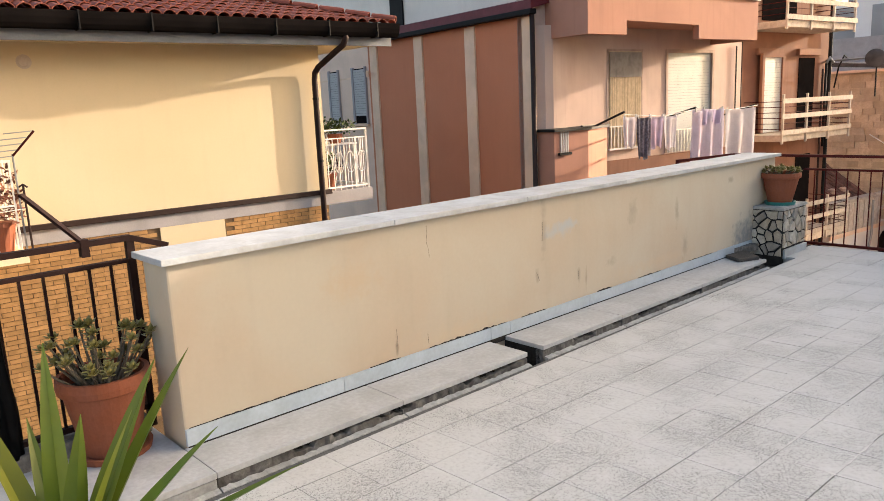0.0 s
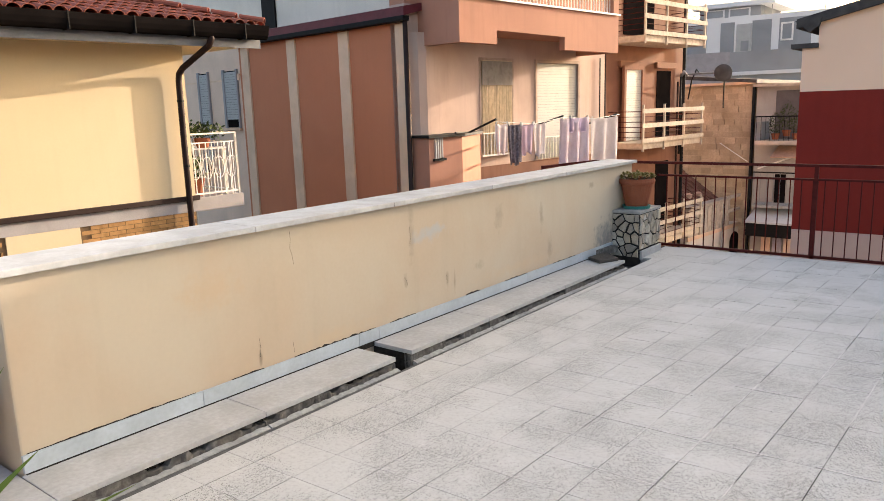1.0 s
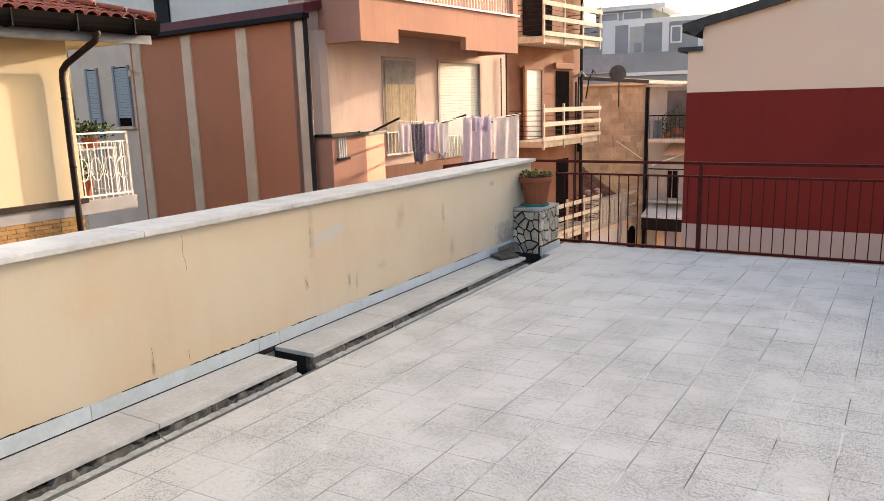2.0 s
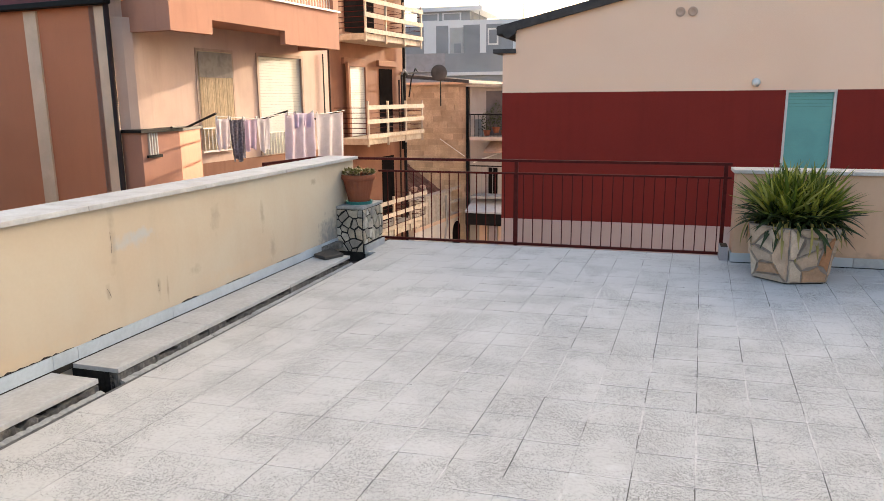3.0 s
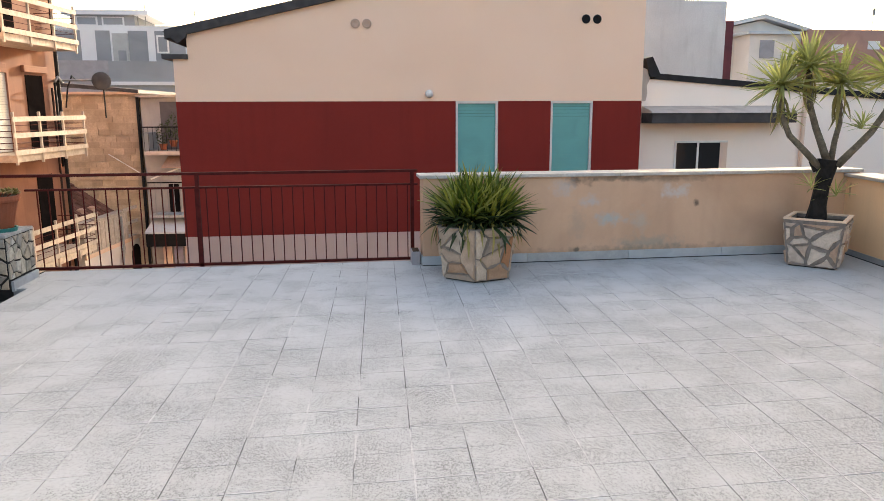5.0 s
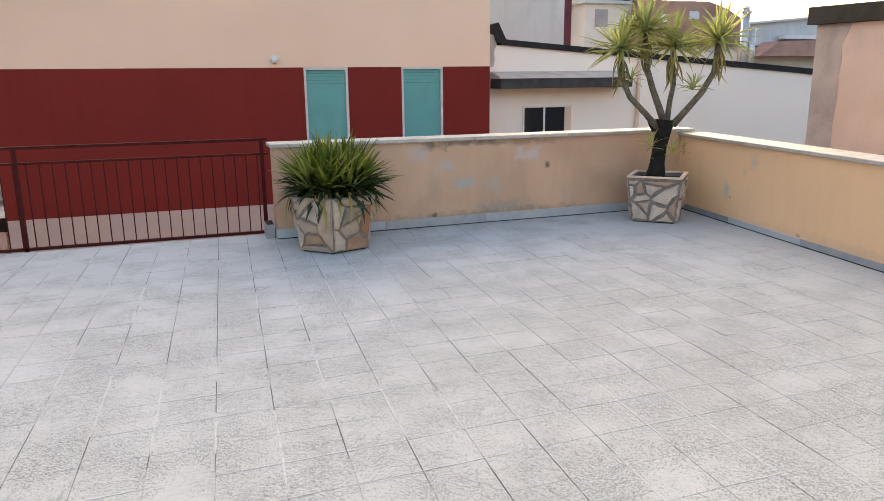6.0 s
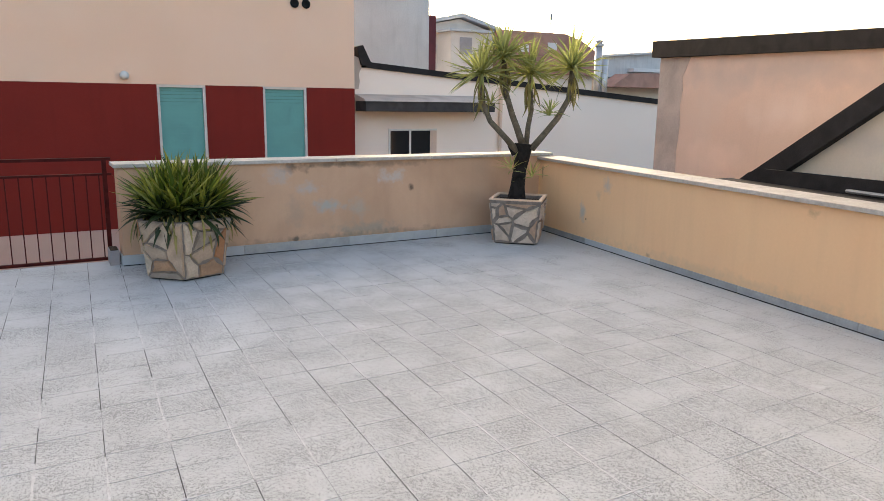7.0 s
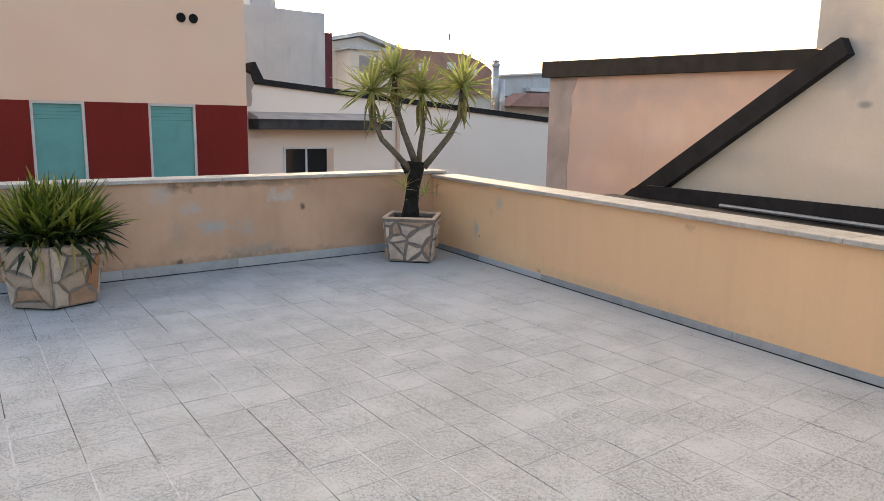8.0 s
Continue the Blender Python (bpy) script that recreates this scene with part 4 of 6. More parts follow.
tub = thing("plastic_trough", "small grey plastic trough beside the end of the parapet", "planter")
bm = box(0.745, 0.835, 8.50, 8.72, -0.02, 0.15)
part("trough", bm, M_BAND, tub)
part("soil", box(0.755, 0.825, 8.51, 8.71, 0.15, 0.158), M_SOIL, tub)

# ---- east parapet, in its own turned frame ----
wall_east = thing("wall_east", "orange-ochre stucco parapet with a travertine coping", "parapet", 5.9345, 8.47, 0, -6.283, kind="structure")


def ez(y):
    return 0.915 + 0.005 * y


CY = -13.2
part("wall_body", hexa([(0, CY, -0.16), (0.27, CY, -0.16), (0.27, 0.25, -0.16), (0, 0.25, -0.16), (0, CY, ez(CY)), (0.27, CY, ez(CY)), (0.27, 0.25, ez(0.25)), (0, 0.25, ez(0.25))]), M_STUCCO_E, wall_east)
ys = [0.03, -1.35, -2.75, -4.1, -5.5, -6.9, -8.3, -9.7, -11.2, CY]
for b, a in zip(ys, ys[1:]):
    bm = hexa([(-0.05, a + 0.002, ez(a)), (0.32, a + 0.002, ez(a)), (0.32, b - 0.002, ez(b)), (-0.05, b - 0.002, ez(b)),
               (-0.05, a + 0.002, ez(a) + 0.038), (0.32, a + 0.002, ez(a) + 0.038), (0.32, b - 0.002, ez(b) + 0.038), (-0.05, b - 0.002, ez(b) + 0.038)])
    bmesh.ops.bevel(bm, geom=list(bm.edges), offset=0.004, segments=1, affect="EDGES")
    part("coping", bm, M_MARBLE_N, wall_east, "off-white travertine coping slab")
ys = [0.0, -1.1, -2.3, -3.5, -4.7, -5.9, -7.1, -8.3, -9.5, -10.7, -11.9]
for b, a in zip(ys, ys[1:]):
    part("skirting_tile", box(-0.014, 0.004, a + 0.002, b - 0.002, 0.006, 0.070, bevel=0.002), M_SKIRT_D, wall_east, "grey skirting tile")

# same painted shadow line along the foot of this wall
part("base_joint", box(-0.017, 0.002, -12.0, -0.02, -0.01, 0.009), M_GROUT_AND_SHADE, wall_east, "dark strip painting the shade of the open joint")

# ---- potted yuccas ----
LEAVES = [mesh_of(leaf_bm(0.50, 0.046, b, 0.3), "yucca_leaf", M_LEAF) for b in (0.03, 0.12, 0.3)]
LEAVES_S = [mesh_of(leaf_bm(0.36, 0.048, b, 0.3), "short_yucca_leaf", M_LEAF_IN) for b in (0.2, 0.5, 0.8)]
LEAVES_L = [mesh_of(leaf_bm(0.46, 0.044, b, 0.3), "yucca_leaf_light", M_LEAF_Y) for b in (0.1, 0.35)]
LEAVES_D = [mesh_of(leaf_bm(0.40, 0.042, b, 0.3), "dry_yucca_leaf", M_LEAF_DRY) for b in (0.5, 0.9)]


def ring(n, r, z, turn=0.0):
    return [(r * math.cos(turn + 2 * math.pi * k / n), r * math.sin(turn + 2 * math.pi * k / n), z) for k in range(n)]


def stone_planter(parent, n, r0, r1, h, turn, count, seed, stone, gap, rim=False, grout=None):
    """A many-sided planter that widens upwards, clad in flat stones, with soil."""
    rnd = random.Random(seed)
    lo, hi, inn, deep = ring(n, r0, 0.014, turn), ring(n, r1, h, turn), ring(n, r1 - 0.05, h, turn), ring(n, r1 - 0.06, h - 0.07, turn)
    bm = bmesh.new()
    loops = [[bm.verts.new(p) for p in lp] for lp in (lo, hi, inn, deep)]
    bm.faces.new(loops[0])
    for a, b in zip(loops, loops[1:]):
        for k in range(n):
            bm.faces.new((a[k], a[(k + 1) % n], b[(k + 1) % n], b[k]))
    pot = part("planter", bm, grout or M_GROUT_L, parent, "planter clad in irregular beige and grey stones")
    # dark ring added below the stones to paint the planter's contact shadow
    part("base", prism([p[:2] for p in ring(n, r0 - 0.02, 0.0, turn)], "z", 0.0, 0.0145), M_GROUT_AND_SHADE, pot)
    for k in range(n):
        j = (k + 1) % n
        top = [Vector(lo[q]).lerp(Vector(hi[q]), 0.93 if rim else 1.0) for q in (j, k)]
        stones_on(pot, (lo[k], lo[j], top[0], top[1]), count, gap, 0.016, stone, rnd, 0.022, 0.10)
    if rim:
        a, b = ring(n, r1 + 0.006, h - 0.014, turn), ring(n, r1 + 0.006, h + 0.004, turn)
        c, d = ring(n, r1 - 0.055, h + 0.004, turn), ring(n, r1 - 0.055, h - 0.014, turn)
        bm = bmesh.new()
        loops = [[bm.verts.new(p) for p in lp] for lp in (a, b, c, d)]
        for i in range(4):
            for k in range(n):
                bm.faces.new((loops[i][k], loops[i][(k + 1) % n], loops[(i + 1) % 4][(k + 1) % n], loops[(i + 1) % 4][k]))
        part("rim", bm, M_STRIPE, pot, "plain beige rim")
    bm = bmesh.new()
    bm.faces.new([bm.verts.new(p) for p in ring(n, r1 - 0.06, h - 0.05, turn)])
    bmesh.ops.subdivide_edges(bm, edges=bm.edges, cuts=2, use_grid_fill=True)
    part("soil", bm, M_SOIL, parent)


yucca = thing("potted_yucca", "dense green yucca in a six-sided stone-clad planter against the parapet", "plant", 1.365, 7.90, 0.0)
stone_planter(yucca, 6, 0.372, 0.45, 0.55, radians(258), 7, 31, M_STONE, 0.009)
rnd = random.Random(33)
for (x, y, z) in ((0, 0, 0.66), (-0.2, 0.08, 0.64), (0.2, 0.06, 0.64), (-0.08, -0.2, 0.61), (0.15, -0.16, 0.60), (-0.22, -0.1, 0.60), (0.02, 0.2, 0.64), (0.23, -0.06, 0.60)):
    part("stump", tube([(x * 0.8, y * 0.8, 0.48), (x, y, z)], [0.03, 0.022], sides=7), M_BARK, yucca)
    rosette(yucca, (0.85 * x, 0.85 * y, z), LEAVES + LEAVES[:2] + LEAVES_L[:1], 58, 24, 86, 0.07, rnd)
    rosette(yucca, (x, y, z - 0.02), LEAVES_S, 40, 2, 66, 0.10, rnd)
for _ in range(110):
    az, r = rnd.uniform(0, 6.283), rnd.uniform(0.30, 0.43)
    el = radians(rnd.uniform(-84, -40))
    d = Vector((math.cos(el) * math.cos(az), math.cos(el) * math.sin(az), math.sin(el)))
    m = aim(Vector((r * math.cos(az), r * math.sin(az), rnd.uniform(0.55, 0.62))), d, rnd.uniform(-0.5, 0.5)) @ Matrix.Scale(rnd.uniform(0.45, 0.9), 4)
    piece("leaf", rnd.choice(LEAVES_D + LEAVES_D + LEAVES_D + LEAVES_S[:1]), yucca, m)
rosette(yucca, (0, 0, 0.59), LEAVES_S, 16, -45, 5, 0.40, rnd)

tree = thing("yucca_tree", "multi-headed yucca tree with a blackened trunk in a square stone-clad planter", "tree", 5.195, 7.895, 0.0)
stone_planter(tree, 4, 0.345, 0.43, 0.535, radians(-88), 12, 41, M_STONE_P, 0.030, True)
RIGHT = Vector((0.905, -0.424, 0.0))
AHEAD = Vector((0.424, 0.905, 0.0))


def spot(u, z, d=0.0):
    return RIGHT * u + AHEAD * d + Vector((0, 0, z))


part("trunk", tube([spot(-0.03, 0.46), spot(-0.02, 0.66), spot(0.0, 0.86), spot(0.03, 1.06), spot(0.04, 1.16)], [0.12, 0.085, 0.078, 0.095, 0.11], sides=12), M_TRUNK, tree, "thick blackened trunk")
part("stub", tube([spot(-0.06, 1.04), spot(-0.12, 1.15)], [0.045, 0.04], sides=8), M_TRUNK, tree, "sawn black stub")
limbs = [([spot(-0.05, 1.08, -0.02), spot(-0.20, 1.24, -0.06), spot(-0.38, 1.42, -0.08), spot(-0.47, 1.62, -0.1), spot(-0.50, 1.92, -0.1)], [0.042, 0.036, 0.033, 0.032, 0.03]),
         ([spot(0.04, 1.12, 0.05), spot(-0.03, 1.32, 0.08), spot(-0.10, 1.5, 0.1), spot(-0.18, 1.75, 0.1), spot(-0.22, 2.12, 0.08)], [0.045, 0.042, 0.038, 0.034, 0.032]),
         ([spot(0.08, 1.12, 0.1), spot(0.11, 1.36, 0.16), spot(0.15, 1.55, 0.2), spot(0.13, 1.75, 0.2), spot(0.12, 1.95, 0.2)], [0.036, 0.032, 0.03, 0.03, 0.028]),
         ([spot(0.12, 1.1, -0.04), spot(0.26, 1.28, -0.08), spot(0.40, 1.46, -0.1), spot(0.52, 1.68, -0.1), spot(0.55, 2.0, -0.1)], [0.045, 0.038, 0.036, 0.034, 0.032])]
rnd = random.Random(51)
for path, rad in limbs:
    part("limb", tube(path, [k * 0.95 for k in rad], sides=9), M_BARK, tree, smooth=True)
    rosette(tree, path[-1] + Vector((0, 0, 0.03)), LEAVES_L, 78, -25, 86, 0.035, rnd)
    rosette(tree, path[-1] - Vector((0, 0, 0.06)), LEAVES_D, 9, -75, -40, 0.03, rnd)
TUFT = [mesh_of(leaf_bm(0.22, 0.022, b, 0.3), "tuft_leaf", M_LEAF_Y) for b in (0.1, 0.3)]
for c, k in ((spot(-0.38, 1.62, -0.12), 16), (spot(0.30, 1.52, -0.14), 22), (spot(-0.12, 0.86, -0.1), 12), (spot(0.14, 0.80, -0.05), 12)):
    rosette(tree, c, TUFT, k, -10, 80, 0.015, rnd)

# yucca in the foreground
near_yucca = thing("potted_yucca", "broad-leaved green yucca in a clay pot close to the terrace edge", "plant", -2.03, 0.34, 0.0)
part("pot", lathe([(0.17, 0.0), (0.18, 0.02), (0.25, 0.42), (0.27, 0.43), (0.27, 0.5), (0.24, 0.5), (0.23, 0.44)], 24), M_TERRA, near_yucca, "clay pot")
part("soil", lathe([(0.235, 0.43), (0.235, 0.46), (0.05, 0.47)], 20), M_SOIL, near_yucca)
part("stump", tube([(0, 0, 0.44), (0, 0, 0.60)], [0.06, 0.05], sides=9), M_BARK, near_yucca)
rnd = random.Random(61)
for (tx, ty, tz, w) in ((-0.13, 0.05, 1.22, 0.052), (-0.02, 0.36, 1.165, 0.05), (-0.02, 0.27, 1.15, 0.058), (0.06, 0.16, 1.06, 0.045), (0.02, 0.08, 1.07, 0.05),
                        (0.10, 0.38, 0.96, 0.045), (-0.22, -0.12, 1.20, 0.052), (-0.16, 0.0, 1.02, 0.04), (0.26, 0.55, 0.86, 0.042), (-0.3, -0.25, 1.1, 0.05),
                        (0.3, -0.2, 1.0, 0.05), (-0.42, 0.1, 0.92, 0.045), (0.1, -0.4, 0.95, 0.05), (-0.1, -0.45, 0.9, 0.045), (0.42, 0.12, 0.8, 0.045)):
    base = Vector((tx * 0.06, ty * 0.06, 0.58))
    d = Vector((tx, ty, tz)) - base
    bm = leaf_bm(d.length, w * 1.45, 0.10, 0.3, 12)
    bm.transform(aim(base, d, rnd.uniform(-0.5, 0.5)))
    part("leaf", bm, M_LEAF_NEAR, near_yucca)


# ---- buildings ----
def roller_shutter(parent, axis, at, a0, a1, z0, z1, material, pitch=0.055, facing=1, name="window", frame_mat=None, label="", wide=0.05, tight=False):
    """A window with its jambs and a closed roller shutter of single slats. The opening lies in the plane axis = at."""
    k = facing

    def bx(lo, hi, a, b, c, d, bm=None):
        lo, hi = sorted((at + k * lo, at + k * hi))
        return box(lo, hi, a, b, c, d, bm) if axis == "x" else box(a, b, lo, hi, c, d, bm)
    w = part(name, bx(-0.12, -0.06, a0, a1, z0, z1), M_BLACK, parent, label)
    fm = frame_mat or M_WHITE
    part("jamb", bx(-0.06, 0.02, a0 - wide, a0, z0, z1 + wide), fm, w)
    part("jamb", bx(-0.06, 0.02, a1, a1 + wide, z0, z1 + wide), fm, w)
    part("lintel", bx(-0.06, 0.02, a0, a1, z1, z1 + wide), fm, w)
    n = int((z1 - z0) / pitch)
    for i in range(n):
        z = z0 + (z1 - z0) * i / n
        bm = bx(-0.045, -0.022, a0 + 0.004, a1 - 0.004, z, z + (z1 - z0) / n * (0.95 if i > 0.82 * n or not tight else 0.992))
        part("slat", bm, material, w)
    return w


# yellow house
yh = thing("house", "yellow rendered house with red tiled roof and brick-clad lower floor", "house", -10.17, 6.83, 0.18, -4.3, size=0.9)
part("wall", box(-6, 0, -13, 0, 0.385, 2.93), M_YELLOW, yh, "smooth sunlit yellow render")
part("moulding", box(-0.2, 0.06, -13, 0.05, 0.30, 0.385, bevel=0.01), M_BROWN, yh, "dark brown moulding")
part("band", box(-6, 0.012, -13, 0.012, 0.10, 0.30), M_BAND, yh, "grey painted band")
lower = part("lower_wall", box(-6, -0.012, -13, -0.012, GROUND - 1.5, 0.10), M_BRICK_J, yh, "yellow brick cladding")
part("panel", box(-0.02, 0.01, -3.11, -2.04, -1.6, 0.098), M_YELLOW, yh, "smooth cream panel in the brickwork")
vent = part("vent", lathe([(0.09, 0.0), (0.10, 0.012), (0.07, 0.012), (0.065, 0.004)], 16), M_PATCH, yh, "round wall vent")
vent.matrix_local = pose(0.0, -4.68, 2.66, 0, 90, 0)
part("soffit", prism([(-6, 2.93), (0.758, 2.93), (0.758, 2.98), (-6, 3.0)], "y", -13.0, 1.0), M_CREAM, yh, "pale boarded soffit")
part("fascia", box(0.76, 0.80, -13, 1.04, 2.875, 3.2), M_FASCIA, yh, "fascia board in blue-grey darkened for gutter shade")
pts = [(0.80 + 0.115 - 0.115 * math.cos(a), 3.24 - 0.235 * math.sin(a)) for a in [math.pi * k / 8 for k in range(9)]]
pts += [(p[0] * 0.96 + 0.915 * 0.04, p[1] + 0.012) for p in reversed(pts[1:-1])]
part("gutter", prism(pts, "y", -13, 1.08), M_VOID, yh, "black half-round gutter")
for k in range(14):
    part("gutter_bracket", box(0.79, 1.034, 0.6 - k * 0.95, 0.618 - k * 0.95, 3.0, 3.252), M_BLACK, yh)
part("downpipe", tube([(0.91, 0.02, 3.10), (0.91, 0.02, 2.98), (0.86, 0.0, 2.88), (0.20, -0.13, 2.56), (0.11, -0.16, 2.46), (0.10, -0.17, 2.34), (0.10, -0.18, 1.2), (0.10, -0.18, -3.0)], 0.052, sides=12), M_BROWN, yh, "dark brown downpipe", smooth=True)
for z in (2.0, 0.9):
    part("pipe_clip", lathe([(0.055, 0), (0.058, 0.02), (0.055, 0.04)], 12, center=(0.10, -0.175)), M_BLACK, yh).location = (0, 0, z)
part("roof_deck", hexa([(0.86, -13, 3.12), (0.86, 1.06, 3.12), (-6, -5.8, 5.07), (-6, -13, 5.07), (0.86, -13, 3.22), (0.86, 1.06, 3.22), (-6, -5.8, 5.17), (-6, -13, 5.17)]), M_ROOF, yh)
part("roof_deck", hexa([(0.86, 1.06, 3.12), (-13, 1.06, 3.12), (-6.2, -5.8, 5.07), (-6, -5.8, 5.07), (0.86, 1.06, 3.22), (-13, 1.06, 3.22), (-6.2, -5.8, 5.17), (-6, -5.8, 5.17)]), M_ROOF, yh)
# its side balcony
# grey paint on the slab stands for the shade it lies in
bal = part("balcony", box(-3.0, -0.25, 0.0, 1.14, 0.06, 0.30, bevel=0.01), M_BAND, yh, "balcony slab greyed as if in shade")
for (a, b) in (((-0.30, 0.08), (-0.30, 1.08)), ((-0.30, 1.08), (-2.95, 1.08))):
    part("rail", flat_bar((*a, 1.44), (*b, 1.44), 0.05, 0.03), M_WHITE, bal, "white iron railing")
    part("rail", flat_bar((*a, 1.28), (*b, 1.28), 0.02, 0.02), M_WHITE, bal)
    part("rail", flat_bar((*a, 0.36), (*b, 0.36), 0.03, 0.03), M_WHITE, bal)
    n = int((Vector(b) - Vector(a)).length / 0.12)
    for i in range(n + 1):
        c = Vector(a).lerp(Vector(b), i / n)
        ends = i in (0, n)
        part("bar", flat_bar((*c, 0.30), (*c, 1.44 if ends else 1.28), 0.04 if ends else 0.014, 0.04 if ends else 0.014), M_WHITE, bal)
        if i % 2 and not ends:
            d = (Vector(b) - Vector(a)).normalized() * 0.10
            loop = [(*(c + d * math.sin(2 * math.pi * q / 12)), 0.82 + 0.2 * math.cos(2 * math.pi * q / 12)) for q in range(13)]
            part("scroll", tube(loop, 0.007, sides=5), M_WHITE, bal)


def bush(name, label, x, y, z, w, d, h, n, material, seed, parent_pot=None):
    """A clump of small leaves with an uneven outline."""
    rnd = random.Random(seed)
    t = thing(name, label, "plant", x, y, z)
    bm = bmesh.new()
    for _ in range(n):
        a, r = rnd.uniform(0, 6.283), math.sqrt(rnd.random())
        c = Vector((w / 2 * r * math.cos(a), d / 2 * r * math.sin(a), h * rnd.random() * (1 - 0.4 * r)))
        dv = Vector((rnd.uniform(-1, 1), rnd.uniform(-1, 1), rnd.uniform(-0.4, 1))).normalized() * rnd.uniform(0.05, 0.12)
        s = dv.cross(Vector((rnd.random(), rnd.random(), 1))).normalized() * 0.022
        v = [bm.verts.new(p) for p in (c, c + dv * 0.5 + s, c + dv, c + dv * 0.5 - s)]
        bm.faces.new(v)
    part("foliage", bm, material, t)
    if parent_pot:
        r, ph = parent_pot
        part("pot", lathe([(r * 0.65, -ph), (r * 0.95, -0.05), (r, -0.05), (r, 0.0), (r * 0.85, 0.0)], 14), M_TERRA, t, "terracotta pot")
    return t


YM = pose(-10.17, 6.83, 0.18, 0, 0, -4.3) @ Matrix.Scale(0.9, 4)
for (x, y, z, w, d, h, n, s, pot) in ((-0.55, 0.55, 1.36, 0.3, 0.9, 0.28, 260, 1, (0.13, 0.18)), (-1.6, 0.75, 1.36, 1.6, 0.4, 0.3, 300, 2, (0.13, 0.18)), (-0.6, 0.35, 0.62, 0.3, 0.3, 0.5, 120, 3, (0.16, 0.32))):
    p = YM @ Vector((x, y, z))
    bush("balcony_plant", "green potted plant on the white-railed balcony", p.x, p.y, p.z, w, d, h, n, M_GREENERY, s, pot)
sh = thing("plant_shelf", "white plant shelf on the yellow house's balcony", "shelf", *(YM @ Vector((-0.9, 0.6, 0.0))), -4.3, size=0.9)
part("shelf", box(-1.5, 0.5, -0.45, 0.35, 1.15, 1.18), M_WHITE, sh)
for (x, y) in ((-1.4, 0.3), (0.45, 0.3), (0.45, -0.4), (-1.4, -0.4)):
    part("leg", box(x - 0.02, x + 0.02, y - 0.02, y + 0.02, 0.30, 1.15), M_WHITE, sh)

# front balcony of the yellow house with dried plants and a roof aerial
fb = thing("balcony", "pale front balcony of the yellow house crowded with pots", "balcony", *(YM @ Vector((0, -5.3, 0))), -4.3, size=0.9)
part("slab", box(0.06, 1.25, -3.0, 0.12, 0.06, 0.20), M_CREAM, fb)
for i in range(13):
    part("bar", flat_bar((1.2, -3.0 + i * 0.255, 0.20), (1.2, -3.0 + i * 0.255, 1.36), 0.018, 0.018), M_WHITE, fb)
part("rail", flat_bar((1.2, -3.0, 1.36), (1.2, 0.08, 1.36), 0.03, 0.03), M_WHITE, fb, "pale iron rail")
part("rail", flat_bar((1.2, -3.0, 0.8), (1.2, 0.08, 0.8), 0.02, 0.02), M_WHITE, fb)
for i in range(5):
    part("side_bar", flat_bar((0.1 + i * 0.25, 0.08, 0.20), (0.1 + i * 0.25, 0.08, 1.36), 0.018, 0.018), M_WHITE, fb)
p = YM @ Vector((1.0, -5.42, 0.2))
bush("dry_plant", "tall dried red-brown potted plant on the balcony", p.x, p.y, p.z + 0.35, 0.5, 0.5, 0.85, 420, M_DRYPLANT, 5, (0.17, 0.35))
p = YM @ Vector((1.02, -5.75, 0.2))
bush("balcony_plant", "green potted plant behind the pale balcony bars", p.x, p.y, p.z + 0.3, 0.4, 0.4, 0.35, 140, M_GREENERY, 6, (0.15, 0.3))
ae = thing("tv_aerial", "old comb-shaped television aerial on a thin mast", "aerial", *(YM @ Vector((1.3, -5.2, 0))), -4.3, size=0.9)
part("mast", tube([(-0.1, 0.02, 0.2), (-0.1, 0.02, 1.45)], 0.012, sides=6), M_GALV, ae)
part("boom", flat_bar((-0.1, 0.02, 1.42), (0.0, 0.28, 1.72), 0.025, 0.025), M_IRON, ae)
for i in range(5):
    f = i / 4
    part("rod", tube([(-0.1 + 0.1 * f, 0.02 + 0.26 * f, 1.42 + 0.3 * f), (-0.1 + 0.1 * f, -0.32 + 0.26 * f, 1.40 + 0.3 * f)], 0.007, sides=5), M_GALV, ae)
po = thing("clothes_line_pole", "thin rusty clothes-line pole on the balcony", "pole", *(YM @ Vector((1.22, -5.12, 0))), -4.3, size=0.9)
part("pole", tube([(0, 0, 0.2), (0, 0, 1.06)], 0.014, sides=6), M_BROWN, po)
part("hook", tube([(-0.04, -0.06, 1.02), (0, 0, 1.06), (0.03, 0.04, 1.02)], 0.012, sides=6), M_BROWN, po)
part("line", tube([(0, 0, 0.75), (0, -1.5, 0.68), (0, -2.8, 0.75)], 0.006, sides=5), M_WHITE, po)

# pink apartment block at the street corner
PM = pose(-10.13, 12.16, -0.565, 0, 0, -6.9) @ Matrix.Scale(1.32, 4)
pk = thing("apartment_block", "pink apartment block with beige pilasters, bay and upper balcony", "building", -10.13, 12.16, -0.565, -6.9, size=1.32)
part("side_wall", box(-5.0, -0.012, 0.0, 0.4, GROUND, 3.12), M_PINK, pk, "terracotta pink side wall")
for x in (-4.88, -3.25, -1.68, -0.21):
    part("pilaster", box(x, x + 0.27, -0.035, 0.0, GROUND, 3.10), M_STRIPE, pk, "beige pilaster strip")
part("gutter", box(-5.2, 0.12, -0.16, -0.02, 3.12, 3.20, bevel=0.01), M_BLACK, pk, "dark gutter")
part("roof_edge", prism([(-0.12, 3.20), (1.3, 3.55), (1.3, 3.62), (-0.12, 3.34)], "x", -5.2, 0.1), M_MAROON, pk, "maroon sheet roof edge")
part("upper_wall", box(-16.0, -0.05, 1.25, 5.0, 3.3, 7.5), M_WHITEWALL, pk, "off-white set-back storey")
